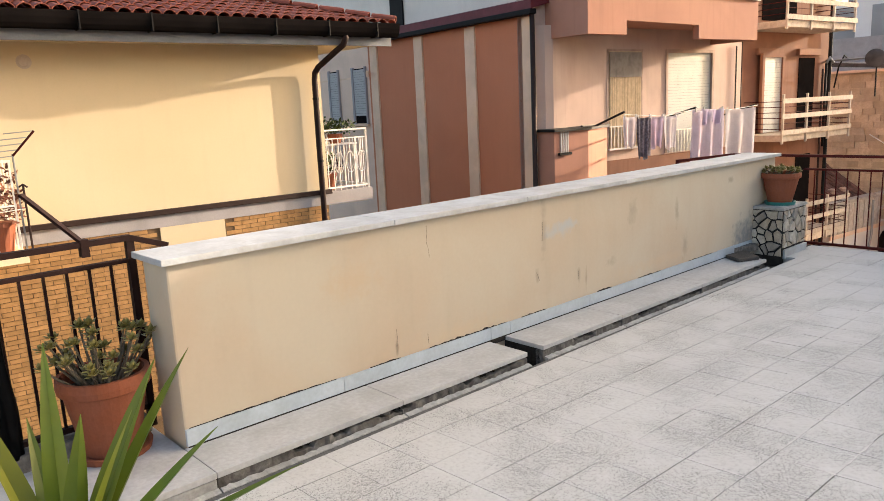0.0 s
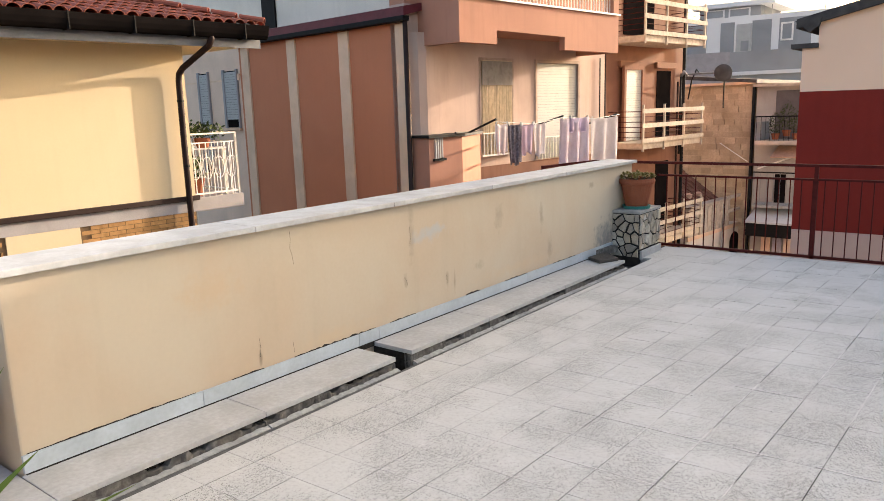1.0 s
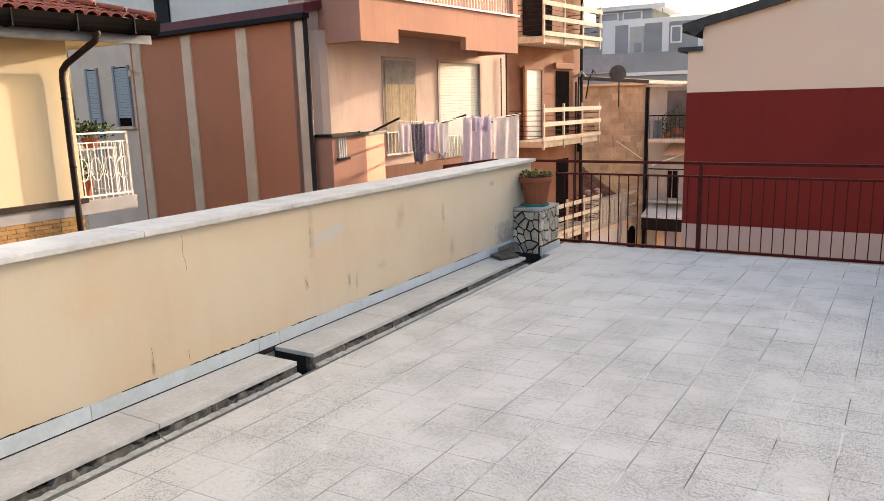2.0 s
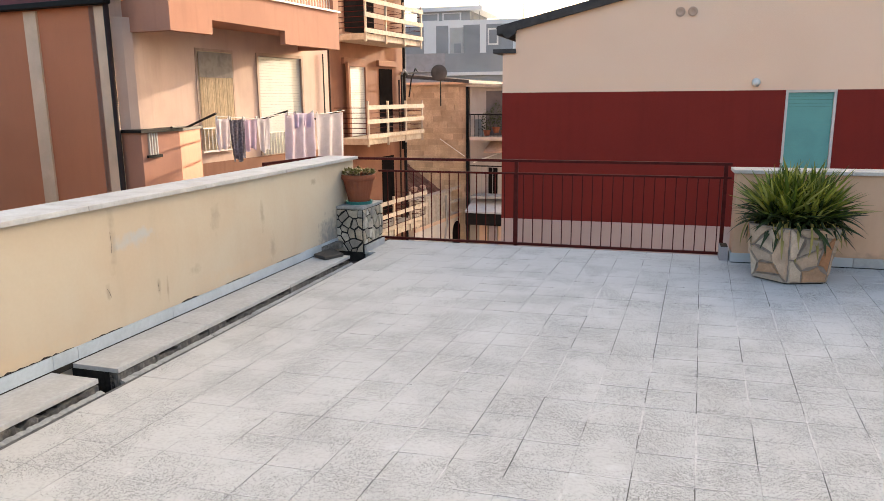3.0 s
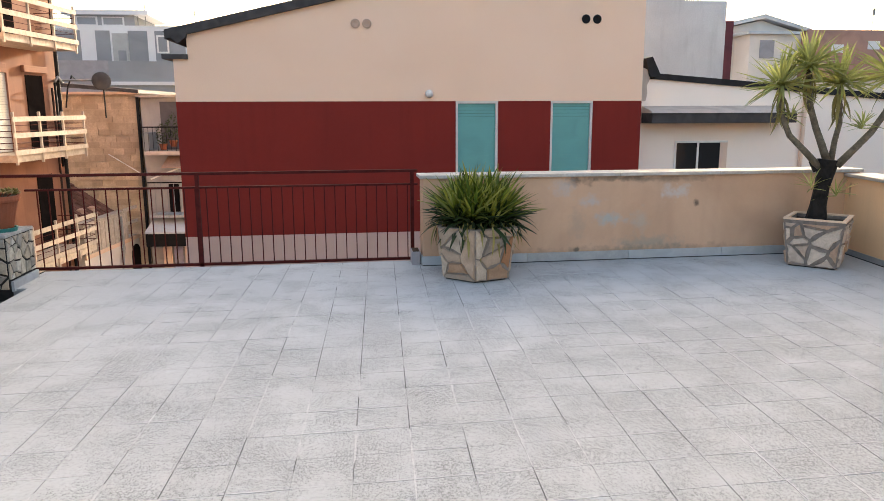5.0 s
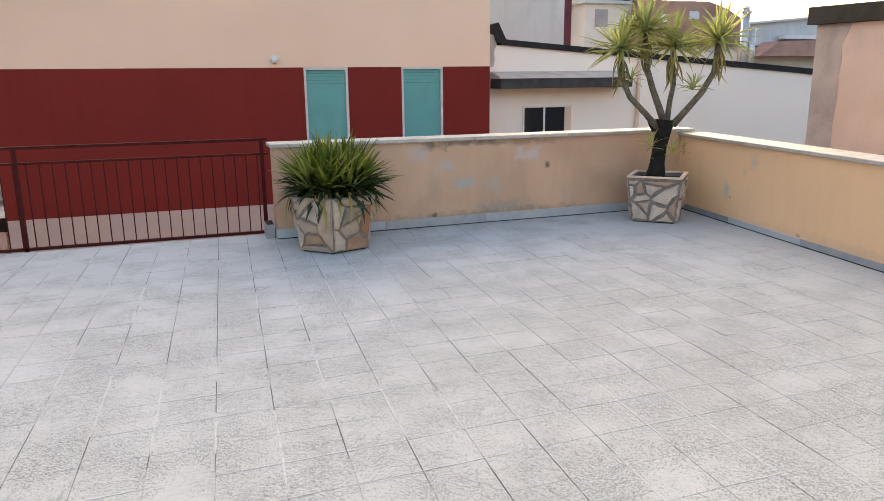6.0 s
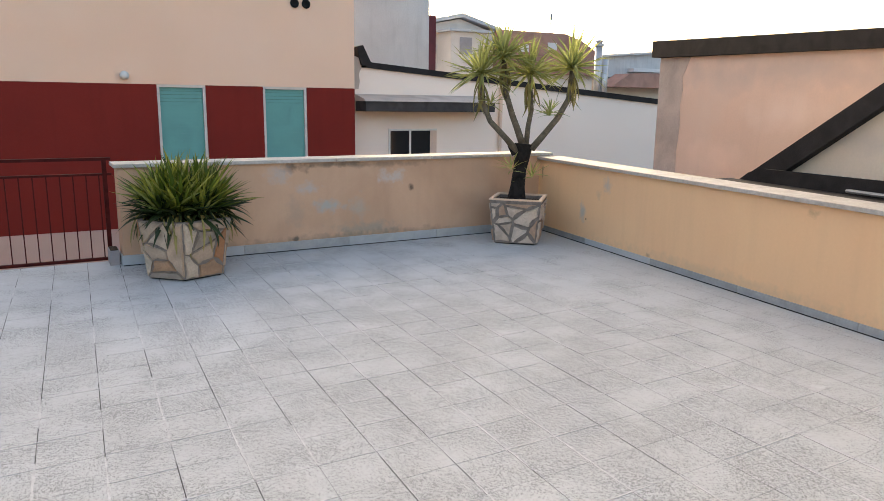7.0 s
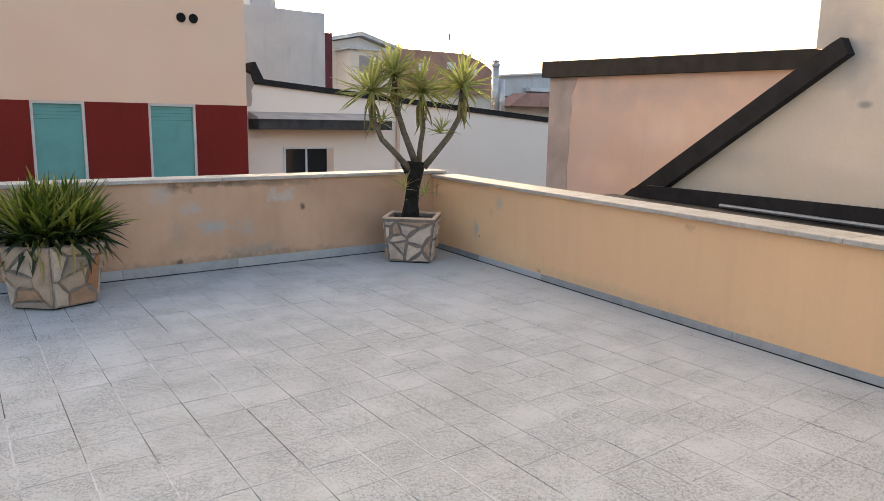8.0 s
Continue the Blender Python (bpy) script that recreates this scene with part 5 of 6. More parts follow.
part("downpipe", tube([(0.07, -0.07, 3.14), (0.07, -0.07, GROUND)], 0.040, sides=10), M_BROWN, pk, "dark brown downpipe", smooth=True)
part("recess_wall", box(-8.5, -5.0, 0.55, 1.2, GROUND, 3.3), M_GREYWALL, pk, "grey-rose recessed wall")
part("recess_band", box(-8.5, -5.0, 0.545, 0.549, 2.50, 2.54), M_STRIPE, pk)
for a, b, z0, z1 in ((-6.60, -6.03, 1.66, 2.72), (-7.75, -7.30, 0.6, 2.72)):
    w = part("window", box(a, b, 0.53, 0.546, z0 - 0.18, z1), M_VOID, pk, "white roller shutter stopped short of the sill")
    for k in range(int((z1 - z0) / 0.055)):
        part("slat", box(a + 0.03, b - 0.03, 0.516, 0.529, z1 - 0.02 - (k + 1) * 0.055, z1 - 0.024 - k * 0.055), M_SHUTTER, w)
    for c, d in ((a - 0.05, a + 0.03), (b - 0.03, b + 0.02)):
        part("casing", box(c, d, 0.50, 0.546, z0 - 0.2, z1 + 0.03), M_BAND, w)
    part("sill", box(a - 0.07, b + 0.05, 0.47, 0.546, z0 - 0.24, z0 - 0.2), M_STRIPE, w)
part("bracket", tube([(-4.95, -0.05, 2.55), (-4.75, -0.2, 2.55), (-4.75, -0.2, 2.45)], 0.03, sides=6), M_STRIPE, pk, "small wall bracket")
part("lamp_pipe", box(-5.9, -5.4, 1.2, 1.24, 3.6, 6.6), M_BLACK, pk, "dark vertical flue")
# front
def pane(a0, a1, z0, z1):
    return box(-0.35, 0.0, a0, a1, z0, z1)


front = [(0.0, 1.78, GROUND, 3.4), (1.78, 2.66, GROUND, 0.90), (1.78, 2.66, 2.58, 3.4), (2.66, 3.42, GROUND, 3.4), (3.42, 4.82, GROUND, 0.72), (3.42, 4.82, 2.56, 3.4), (4.82, 5.85, GROUND, 3.4)]
for a0, a1, z0, z1 in front:
    part("front_wall", pane(a0, a1, z0, z1), M_PALEPINK, pk, "sunlit pale pink front wall")
part("upper_front", box(-0.35, 0.0, 0.0, 5.85, 3.4, 6.8), M_SALMON, pk)
part("back_wall", box(-5.0, -0.36, 0.4, 5.85, GROUND, 3.4), M_PALEPINK, pk)
part("corner_bay", prism([(-0.01, 0.03), (0.10, 0.16), (0.14, 0.30), (0.14, 0.62), (0.0, 0.72)], "z", 1.345, 2.96), M_PALEPINK, pk, "chamfered corner bay")
# lower bay
part("bay", prism([(0.0, 0.02), (0.42, 0.02), (0.42, 0.80), (0.05, 1.68), (0.0, 1.68)], "z", GROUND, 1.30), M_SALMON, pk, "projecting pink bay")
part("bay_coping", prism([(-0.02, -0.02), (0.47, -0.02), (0.47, 0.83), (0.07, 1.73), (-0.02, 1.73)], "z", 1.30, 1.345), M_BLACK, pk, "black bay coping")
op = part("bay_opening", box(0.415, 0.424, 0.02 + 0.12, 0.02 + 0.32, 0.97, 1.295), M_CASING, pk)
for i in range(4):
    part("bar", box(0.424, 0.436, 0.16 + i * 0.05, 0.178 + i * 0.05, 0.97, 1.295), M_JAMB, op)
part("bay_sill", box(0.42, 0.46, 0.10, 0.38, 0.93, 0.97), M_BLACK, pk)
part("plinth_wall", box(0.002, 0.03, 1.68, 5.85, GROUND, 0.70), M_RUST, pk, "orange lower wall")
# curtained window
w1 = part("window", box(-0.10, 0.004, 1.78, 2.66, 0.90, 2.58), M_CURTAIN, pk, "tall window behind a straw curtain")
for a, b, c, d in ((1.74, 1.78, 0.90, 2.62), (2.66, 2.70, 0.90, 2.62), (1.78, 2.66, 2.58, 2.62)):
    part("casing", box(0.0, 0.012, a, b, c, d), M_CASING, w1)
rnd = random.Random(71)
for i in range(58):
    y = 1.80 + i * 0.0146
    zt = 2.25 + (0.25 if i % 7 else 0.28)
    sway = [rnd.uniform(-0.006, 0.006) for _ in range(2)]
    bm = hexa([(0.014, y + sway[0], 0.95), (0.018, y + sway[0], 0.95), (0.018, y + 0.011 + sway[0], 0.95), (0.014, y + 0.011 + sway[0], 0.95), (0.014, y + sway[1], 2.53), (0.018, y + sway[1], 2.53), (0.018, y + 0.011 + sway[1], 2.53), (0.014, y + 0.011 + sway[1], 2.53)])
    part("curtain_strand", bm, M_CURTAIN, w1)
part("blind", box(0.022, 0.028, 1.79, 2.65, 2.14, 2.56), M_NET, w1, "short grey blind")
for i in range(10):
    part("guard_bar", box(0.03, 0.042, 1.80 + i * 0.093, 1.812 + i * 0.093, 0.90, 1.30), M_WHITE, w1)
part("guard_rail", box(0.03, 0.045, 1.76, 2.68, 1.28, 1.30), M_WHITE, w1)
part("guard_rail", box(0.03, 0.06, 1.74, 2.70, 0.88, 0.91), M_WHITE, w1)
w2 = roller_shutter(pk, "x", 0.0, 3.42, 4.82, 0.72, 2.56, M_SHUTTER, 0.052, 1, "window", M_CASING, "wide window closed by a white roller shutter", 0.06)
for i in range(16):
    part("guard_bar", box(0.05, 0.062, 3.42 + i * 0.093, 3.432 + i * 0.093, 0.72, 1.14), M_WHITE, w2)
part("guard_rail", box(0.05, 0.065, 3.38, 4.86, 1.13, 1.15), M_WHITE, w2)
# upper balcony box with its stepped underside
part("balcony_front", prism([(0.28, 2.75), (1.17, 2.75), (1.17, 2.965), (3.06, 2.945), (3.06, 2.72), (4.88, 2.72), (4.88, 3.42), (0.28, 3.42)], "x", 0.78, 0.90), M_SALMON, pk, "salmon balcony parapet with stepped underside")
part("balcony_cheek", box(0.0, 0.78, 0.28, 0.40, 2.75, 3.42), M_SALMON, pk)
part("balcony_cheek", box(0.0, 0.78, 4.76, 4.88, 2.72, 3.42), M_SALMON, pk)
part("balcony_floor", box(0.0, 0.78, 0.40, 4.76, 2.97, 3.07), M_SALMON, pk)
part("balcony_sill", box(0.75, 0.94, 0.25, 4.90, 3.42, 3.45), M_WHITE, pk)
part("solid_corner", box(0.78, 0.90, 0.28, 1.55, 3.45, 4.2), M_SALMON, pk)
part("solid_corner", box(0.0, 0.78, 0.28, 0.40, 3.42, 4.2), M_SALMON, pk)
part("solid_corner", box(0.78, 0.90, 4.70, 4.88, 3.45, 4.2), M_SALMON, pk)
for i in range(34):
    part("balcony_bar", box(0.83, 0.845, 1.58 + i * 0.093, 1.592 + i * 0.093, 3.45, 4.15), M_JAMB, pk)
part("line_pipe", tube([(0.03, 5.62, GROUND), (0.03, 5.62, 2.7)], 0.014, sides=6), M_BLACK, pk, "thin black pipe")

# clothes lines and washing
ln1 = thing("clothes_line", "black bracketed clothes line under the windows", "clothes line", -10.13, 12.16, -0.565, -6.9, size=1.32)
part("bracket", tube([(0.46, 0.6, 1.36), (0.30, 1.1, 1.34), (0.95, 1.05, 1.56)], 0.02, sides=6), M_BLACK, ln1)
part("bracket", tube([(0.02, 2.9, 1.30), (0.95, 2.95, 1.56)], 0.018, sides=6), M_BLACK, ln1)
part("bracket", tube([(0.02, 4.9, 1.30), (0.95, 4.8, 1.54)], 0.018, sides=6), M_BLACK, ln1)
part("line", tube([(0.98, 1.02, 1.52), (1.0, 2.0, 1.45), (0.98, 2.9, 1.53)], 0.006, sides=5), M_WHITE, ln1)
part("line", tube([(0.98, 2.9, 1.53), (1.0, 3.9, 1.48), (0.98, 4.85, 1.53)], 0.006, sides=5), M_WHITE, ln1)


def garment(name, label, y0, y1, top, low, material, seed, shape="cloth", fold=1.0, taper=0.22):
    """A cloth hung over the line, gathered into folds."""
    rnd = random.Random(seed)
    t = thing(name, label, "laundry", *(PM @ Vector((1.0, (y0 + y1) / 2, 0))), -6.9, group="washing on the line", size=1.32)
    w = y1 - y0
    bm = bmesh.new()
    nx, nz = 18, 8
    f1, f2 = rnd.uniform(3, 5), rnd.uniform(0, 6)
    grid = []
    for i in range(nz + 1):
        v = i / nz
        row = []
        for j in range(nx + 1):
            u = j / nx
            amp = (0.010 + 0.022 * v) * fold
            y = (u - 0.5) * w * (1 - taper * v ** 1.5)
            z = top - (top - low) * v - 0.02 * math.sin(math.pi * u) * (1 - v) + (0.03 * math.sin(u * 9 + f2) * v)
            row.append(bm.verts.new((amp * math.sin(u * f1 * 6.283 / 1.6 + f2 + v), y, z)))
        grid.append(row)
    for i in range(nz):
        for j in range(nx):
            if shape == "shorts" and i > 2 and j in (8, 9):
                continue
            bm.faces.new((grid[i][j], grid[i][j + 1], grid[i + 1][j + 1], grid[i + 1][j]))
    bmesh.ops.solidify(bm, geom=bm.faces, thickness=0.006)
    part("cloth", bm, material, t, smooth=True)
    for u in (0.08, 0.92):
        part("peg", box(-0.012, 0.012, (u - 0.5) * w - 0.006, (u - 0.5) * w + 0.006, top - 0.03, top + 0.03), M_WHITE, t)
    return t


garment("shorts", "white shorts pegged to the line", 0.97, 1.31, 1.49, 1.0, M_CLOTH_W, 1, fold=0.6)
garment("trousers", "dark striped trousers pegged to the line", 1.30, 1.66, 1.47, 0.80, M_CLOTH_D, 2, "shorts")
garment("shorts", "lilac shorts pegged to the line", 1.63, 2.0, 1.46, 0.95, M_CLOTH_L, 3, fold=0.6)
garment("vest", "white vest pegged to the line", 1.98, 2.33, 1.46, 0.90, M_CLOTH_W, 4, fold=0.6)
garment("towel", "pale lilac sheet folded over the line", 2.80, 3.70, 1.51, 0.58, M_CLOTH_P, 5, fold=1.5, taper=-0.05)
garment("towel", "lilac towel pegged over the sheet", 3.06, 3.72, 1.53, 1.27, M_CLOTH_L, 6, fold=0.8, taper=0.1)
garment("bed_sheet", "white bed sheet pegged to the line", 3.74, 4.74, 1.50, 0.56, M_CLOTH_W, 7, fold=1.5, taper=-0.02)

# rust-orange block with boarded balconies, further along the street
rb = thing("apartment_block", "rust-orange apartment block with boarded balconies along the street", "building", -10.13, 12.16, -0.565, -6.9, size=1.32)
part("wall", box(-5.0, -1.6, 5.86, 12.75, GROUND, 7.0), M_RUST, rb)
for (a0, a1, z0, z1, m, l) in ((9.22, 10.05, 0.75, 2.60, M_SHUTTER, "white shuttered balcony door"),):
    roller_shutter(rb, "x", -1.44, a0, a1, z0, z1, m, 0.06, 1, "door", M_RUST, l, 0.10)
part("door", box(-1.604, -1.58, 11.15, 11.95, 0.75, 2.60), M_VOID, rb, "open flat dark panel for an unlit balcony opening")
part("door", box(-1.604, -1.58, 11.2, 11.95, -2.0, 0.05), M_VOID, rb, "dark doorway")
part("door", box(-1.604, -1.58, 9.3, 10.9, 3.5, 5.4), M_VOID, rb, "flat dark panel for an unlit balcony opening")
for a0, a1, z in ((9.12, 10.15, 2.66), (11.05, 12.05, 2.66)):
    part("lintel", box(-1.6, -1.50, a0 - 0.06, a1 + 0.06, z, z + 0.17, bevel=0.02), M_RUST, rb, "projecting lintel")
part("downpipe", tube([(-1.5, 12.6, GROUND), (-1.5, 12.6, 7)], 0.05, sides=8), M_BLACK, rb)
part("downpipe", tube([(-1.5, 8.3, GROUND), (-1.5, 8.3, 3.2)], 0.022, sides=8), M_BROWN, rb)
part("downpipe", tube([(-1.5, 12.25, GROUND), (-1.5, 12.25, 2.3)], 0.03, sides=8), M_BROWN, rb)
part("flue", tube([(-1.5, 12.42, 0.2), (-1.5, 12.42, 2.45)], 0.035, sides=8), M_BLACK, rb, "dark flue pipe", smooth=True)
part("flue_bend", tube([(-1.5, 12.42, 2.45), (-1.45, 12.5, 2.6), (-1.4, 12.62, 2.45)], 0.04, sides=8), M_GALV, rb, smooth=True)


def boarded_balcony(y0, y1, z, boards, depth=1.0, tall=1.0):
    t = part("balcony", box(-1.6, -1.6 + depth, y0, y1, z, z + 0.16, bevel=0.015), M_BOARD, rb, "concrete balcony with board railing")
    x = -1.6 + depth
    n = max(2, round((y1 - y0) / 1.15))
    for i in range(n + 1):
        y = y0 + (y1 - y0) * i / n
        part("post", box(x - 0.01, x + 0.04, y - 0.025, y + 0.025, z - 0.05, z + tall + 0.12), M_BOARD, t)
    for k in boards:
        part("board", box(x + 0.04, x + 0.065, y0 - 0.1, y1 + 0.05, z + k - 0.055, z + k + 0.055), M_BOARD, t, "weathered pale board")
    for y in (y0, y1):
        for k in range(6):
            part("side_rod", tube([(-1.6, y, z + 0.3 + k * 0.13), (x, y, z + 0.3 + k * 0.13)], 0.009, sides=5), M_IRON, t)
    for k in range(6):
        part("rod", tube([(x - 0.005, y0, z + 0.3 + k * 0.13), (x - 0.005, y1, z + 0.3 + k * 0.13)], 0.007, sides=5), M_IRON, t)
    return t


boarded_balcony(8.62, 11.9, 0.57, (0.22, 0.60, 0.96))
boarded_balcony(8.62, 11.9, 3.22, (0.22, 0.60, 0.96))
boarded_balcony(8.9, 12.05, -2.05, (0.25, 0.62, 0.98))
dish = thing("satellite_dish", "dark satellite dish on a horizontal wall arm", "satellite dish", -8.544, 28.683, 2.734, size=1.045)
bm = lathe([(0.0, 0.06), (0.15, 0.045), (0.27, 0.005), (0.30, -0.02), (0.31, -0.02), (0.28, -0.005), (0.15, 0.03)], 20)
d1 = part("reflector", bm, M_ROOFDARK, dish, smooth=True)
d1.matrix_local = pose(0, 0, 0, 80, 0, 20)
part("arm", tube([(-2.8, 0.45, 0.02), (0, 0.05, 0.02)], 0.035, sides=8), M_GALV, dish, "pale horizontal arm")
for x in (-1.6, -0.9):
    part("brace", tube([(x, 0.22, 0.02), (x - 0.15, 0.3, 0.18), (x - 0.35, 0.4, -0.2), (x - 0.5, 0.5, -0.9)], 0.028, sides=7), M_BLACK, dish)
part("mast", tube([(0.02, 0.1, 0.1), (0.02, 0.1, -1.25)], 0.025, sides=7), M_BLACK, dish)

# block masonry building and white house at the end of the street
ms = thing("house", "old tan block-masonry building at the end of the street", "house", -10.304, 34.315, -0.565, -3, size=1.32)
part("wall", box(-3.0, 1.1, 0, 6, GROUND, 2.25), M_MASON, ms)
part("roof", prism([(-3.2, 2.62), (1.25, 2.25), (1.25, 2.36), (-3.2, 2.76)], "y", -0.25, 6.2), M_ROOFDARK, ms, "low dark roof")
part("eave", box(-3.1, 1.2, -0.2, -0.15, 2.22, 2.30), M_STRIPE, ms)
rnd = random.Random(81)
bm = bmesh.new()
for r in range(22):
    z = 2.15 - r * 0.21
    x = -3.0 + (r % 2) * 0.17
    while x < 0.95:
        w = rnd.uniform(0.32, 0.45)
        box(x + 0.008, min(x + w, 1.09) - 0.008, -0.05 * rnd.random() - 0.006, 0.01, z - 0.2, z - 0.009, bm)
        x += w
tagged(part("masonry", bm, M_MASON, ms, "rough tan masonry blocks"), kind="stuff")
part("downpipe", tube([(1.14, -0.1, 2.2), (1.14, -0.1, GROUND)], 0.05, sides=8), M_BLACK, ms)
wh = thing("house", "white street house with a plant-filled balcony and dark awning", "house", -8.72, 33.765, -0.565, -3, size=1.32)
part("wall", box(0.0, 1.75, 0.3, 3, GROUND, 2.12), M_GREYFRONT, wh, "grey-white facade")
part("roof", box(-0.05, 1.8, 0.0, 3.1, 2.12, 2.20), M_BOARD, wh)
# flat panel painting the dark of the recess behind the balcony
part("door", box(0.62, 1.75, 0.27, 0.298, 0.44, 1.98), M_RECESS, wh, "flat dark panel for an unlit balcony opening")
b = part("balcony", box(0.30, 1.75, -0.7, 0.3, 0.30, 0.42), M_PATCH, wh, "stained balcony slab")
for i in range(10):
    part("bar", box(0.33 + i * 0.14, 0.342 + i * 0.14, -0.68, -0.668, 0.42, 1.16), M_BLACK, b)
part("rail", box(0.30, 1.75, -0.7, -0.66, 1.16, 1.20), M_BLACK, b)
part("cupboard", box(0.24, 0.44, -0.5, 0.29, 0.44, 1.0), M_FARGREY, b, "grey balcony cupboard")
part("pole", tube([(0.33, -0.3, -0.50), (1.6, -0.3, -0.02)], 0.028, sides=6), M_WHITE, wh, "pale diagonal pole")
part("pole", tube([(-0.86, -0.5, 0.33), (0.06, -0.5, -0.27)], 0.018, sides=6), M_WHITE, wh, "pale diagonal pole")
part("canopy", hexa([(0.78, -0.6, -0.12), (1.7, -0.6, -0.12), (1.7, 0.29, 0.16), (0.78, 0.29, 0.16), (0.78, -0.6, -0.09), (1.7, -0.6, -0.09), (1.7, 0.29, 0.22), (0.78, 0.29, 0.22)]), M_VENT, wh, "faded clay-coloured canopy")
lb = part("lower_balcony", box(0.25, 1.75, -0.5, 0.3, -1.75, -1.66), M_EDGE, wh, "grey lower balcony")
part("rail", box(0.25, 1.75, -0.5, -0.46, -0.62, -0.58), M_BLACK, lb)
for i in range(7):
    part("bar", box(0.28 + i * 0.2, 0.295 + i * 0.2, -0.49, -0.475, -1.66, -0.6), M_GALV, lb)
part("door", box(0.72, 1.05, 0.26, 0.297, -1.66, -0.72), M_VOID, wh, "dark doorway")
part("awning_roof", hexa([(0.22, -1.0, -2.2), (1.75, -1.0, -2.2), (1.75, 0.29, -1.84), (0.22, 0.29, -1.84), (0.22, -1.0, -2.14), (1.75, -1.0, -2.14), (1.75, 0.29, -1.78), (0.22, 0.29, -1.78)]), M_CONC, wh, "grey awning roof")
part("awning", box(0.24, 1.75, -0.98, 0.29, -2.62, -2.2), M_BLACK, wh, "black awning front")
for i in range(3):
    part("shop_curtain", box(0.4 + i * 0.36, 0.68 + i * 0.36, 0.2, 0.28, GROUND, -2.62), M_CLOTH_P if i % 2 else M_F1, wh)
for i, (x, y, z, g) in enumerate(((-7.653, 33.27, 0.281, 0.9), (-7.213, 33.215, 0.424, 1.2), (-6.828, 33.215, 0.281, 1.0))):
    bush("balcony_plant", "dark green pot plants crowding the street balcony", x, y, z, 0.66, 0.55, 1.1 * g, 330, M_GREENERY, 20 + i, (0.18, 0.26))

lo = thing("house", "low tan street house with pale parapet and arched doorway", "house", -10.13, 12.16, -0.565, -6.9, size=1.32)
part("wall", box(-3.2, -1.34, 12.8, 18.2, GROUND, -2.4), M_FARTAN, lo, "tan street wall")
part("parapet", box(-1.5, -1.30, 12.8, 15.7, -2.4, -1.52), M_BOARD, lo, "pale boarded parapet")
for i in range(9):
    part("board", box(-1.30, -1.282, 12.86 + i * 0.315, 13.13 + i * 0.315, -2.38, -1.56), M_BOARD, lo)
part("coping", box(-1.54, -1.24, 12.8, 15.74, -1.52, -1.45), M_BOARD, lo, "pale coping")
part("string_course", box(-1.4, -1.29, 12.8, 18.2, -2.52, -2.4), M_STRIPE, lo)
for z in (-1.46, -1.92):
    part("rail", flat_bar((-1.32, 15.5, z), (-1.32, 18.0, z), 0.05, 0.10), M_BOARD, lo, "pale rail")
for y in (15.8, 16.9, 17.95):
    part("post", box(-1.36, -1.31, y - 0.03, y + 0.03, -2.4, -1.40), M_BOARD, lo)
door = [(16.0 + 0.0, GROUND), (16.75, GROUND)] + [(16.375 + 0.375 * math.cos(math.pi * k / 8), -3.05 + 0.36 * math.sin(math.pi * k / 8)) for k in range(9)]
part("door", prism(door, "x", -1.38, -1.328), M_VOID, lo, "arched dark doorway")
part("pipe", tube([(-1.26, 15.25, -1.6), (-1.22, 15.2, -2.6), (-1.26, 15.0, -3.6)], 0.035, sides=7), M_GALV, lo, "grey pipe")
roof = bmesh.new()
rnd = random.Random(85)
for i in range(9):
    for j in range(15):
        x, y = -1.55 - i * 0.2, 12.9 + j * 0.2
        z = -1.62 + i * 0.135 + rnd.uniform(-0.02, 0.02)
        hexa([(x, y + 0.01, z - 0.05), (x, y + 0.19, z - 0.05), (x - 0.24, y + 0.18, z + 0.10), (x - 0.24, y + 0.02, z + 0.10), (x, y + 0.01, z), (x, y + 0.19, z), (x - 0.24, y + 0.18, z + 0.15), (x - 0.24, y + 0.02, z + 0.15)], roof)
tagged(part("roof_tiles", roof, M_TILED, lo, "old red-brown roof tiles"), kind="stuff")
part("roof_deck", prism([(-1.5, -1.8), (-3.4, -0.55), (-3.4, -0.75), (-1.5, -2.0)], "y", 12.85, 15.9), M_TILED, lo)
for k, (y, h) in enumerate(((14.2, 0.12), (14.9, 0.10))):
    part("chimney_cap", lathe([(0.10, 0.0), (0.13, h), (0.05, h + 0.04)], 10, center=(-2.0, y)), M_VENT, lo).location = (0, 0, -1.36)

# far white building over the street
fr = thing("apartment_block", "hazy white modern block with slate panels and a roof penthouse", "building", -13.3, 48, 0)
part("wall", box(-6.0, 5.2, 0, 8, GROUND, 6.65), M_FARWHITE, fr)
part("penthouse", box(-2.9, 0.8, 1.0, 6, 6.65, 7.35), M_FARGREY, fr)
part("penthouse_roof", box(-3.3, 1.7, 0.6, 6.5, 7.35, 7.62), M_FARWHITE, fr)
for a, b in ((-2.6, -1.35), (-1.1, 0.2)):
    w = part("window", box(a, b, 0.97, 0.995, 6.74, 7.26), M_FARWHITE, fr)
    part("pane", box(a + 0.1, b - 0.1, 0.95, 0.968, 6.80, 7.20), M_FARGREY, w)
for a, b in ((-4.4, -2.1), (-1.25, -0.42), (0.62, 1.72), (2.15, 3.9)):
    part("panel", box(a, b, -0.03, -0.002, 4.55, 6.35), M_FARGREY, fr, "slate grey panel")
part("door", box(-0.30, 0.60, -0.05, -0.002, 4.55, 6.20), M_SHUTTER, fr)
part("door_pane", box(0.0, 0.45, -0.07, -0.052, 4.6, 5.2), M_FARGREY, fr)
w = part("window", box(2.25, 2.95, -0.06, -0.031, 5.05, 6.10), M_WHITE, fr)
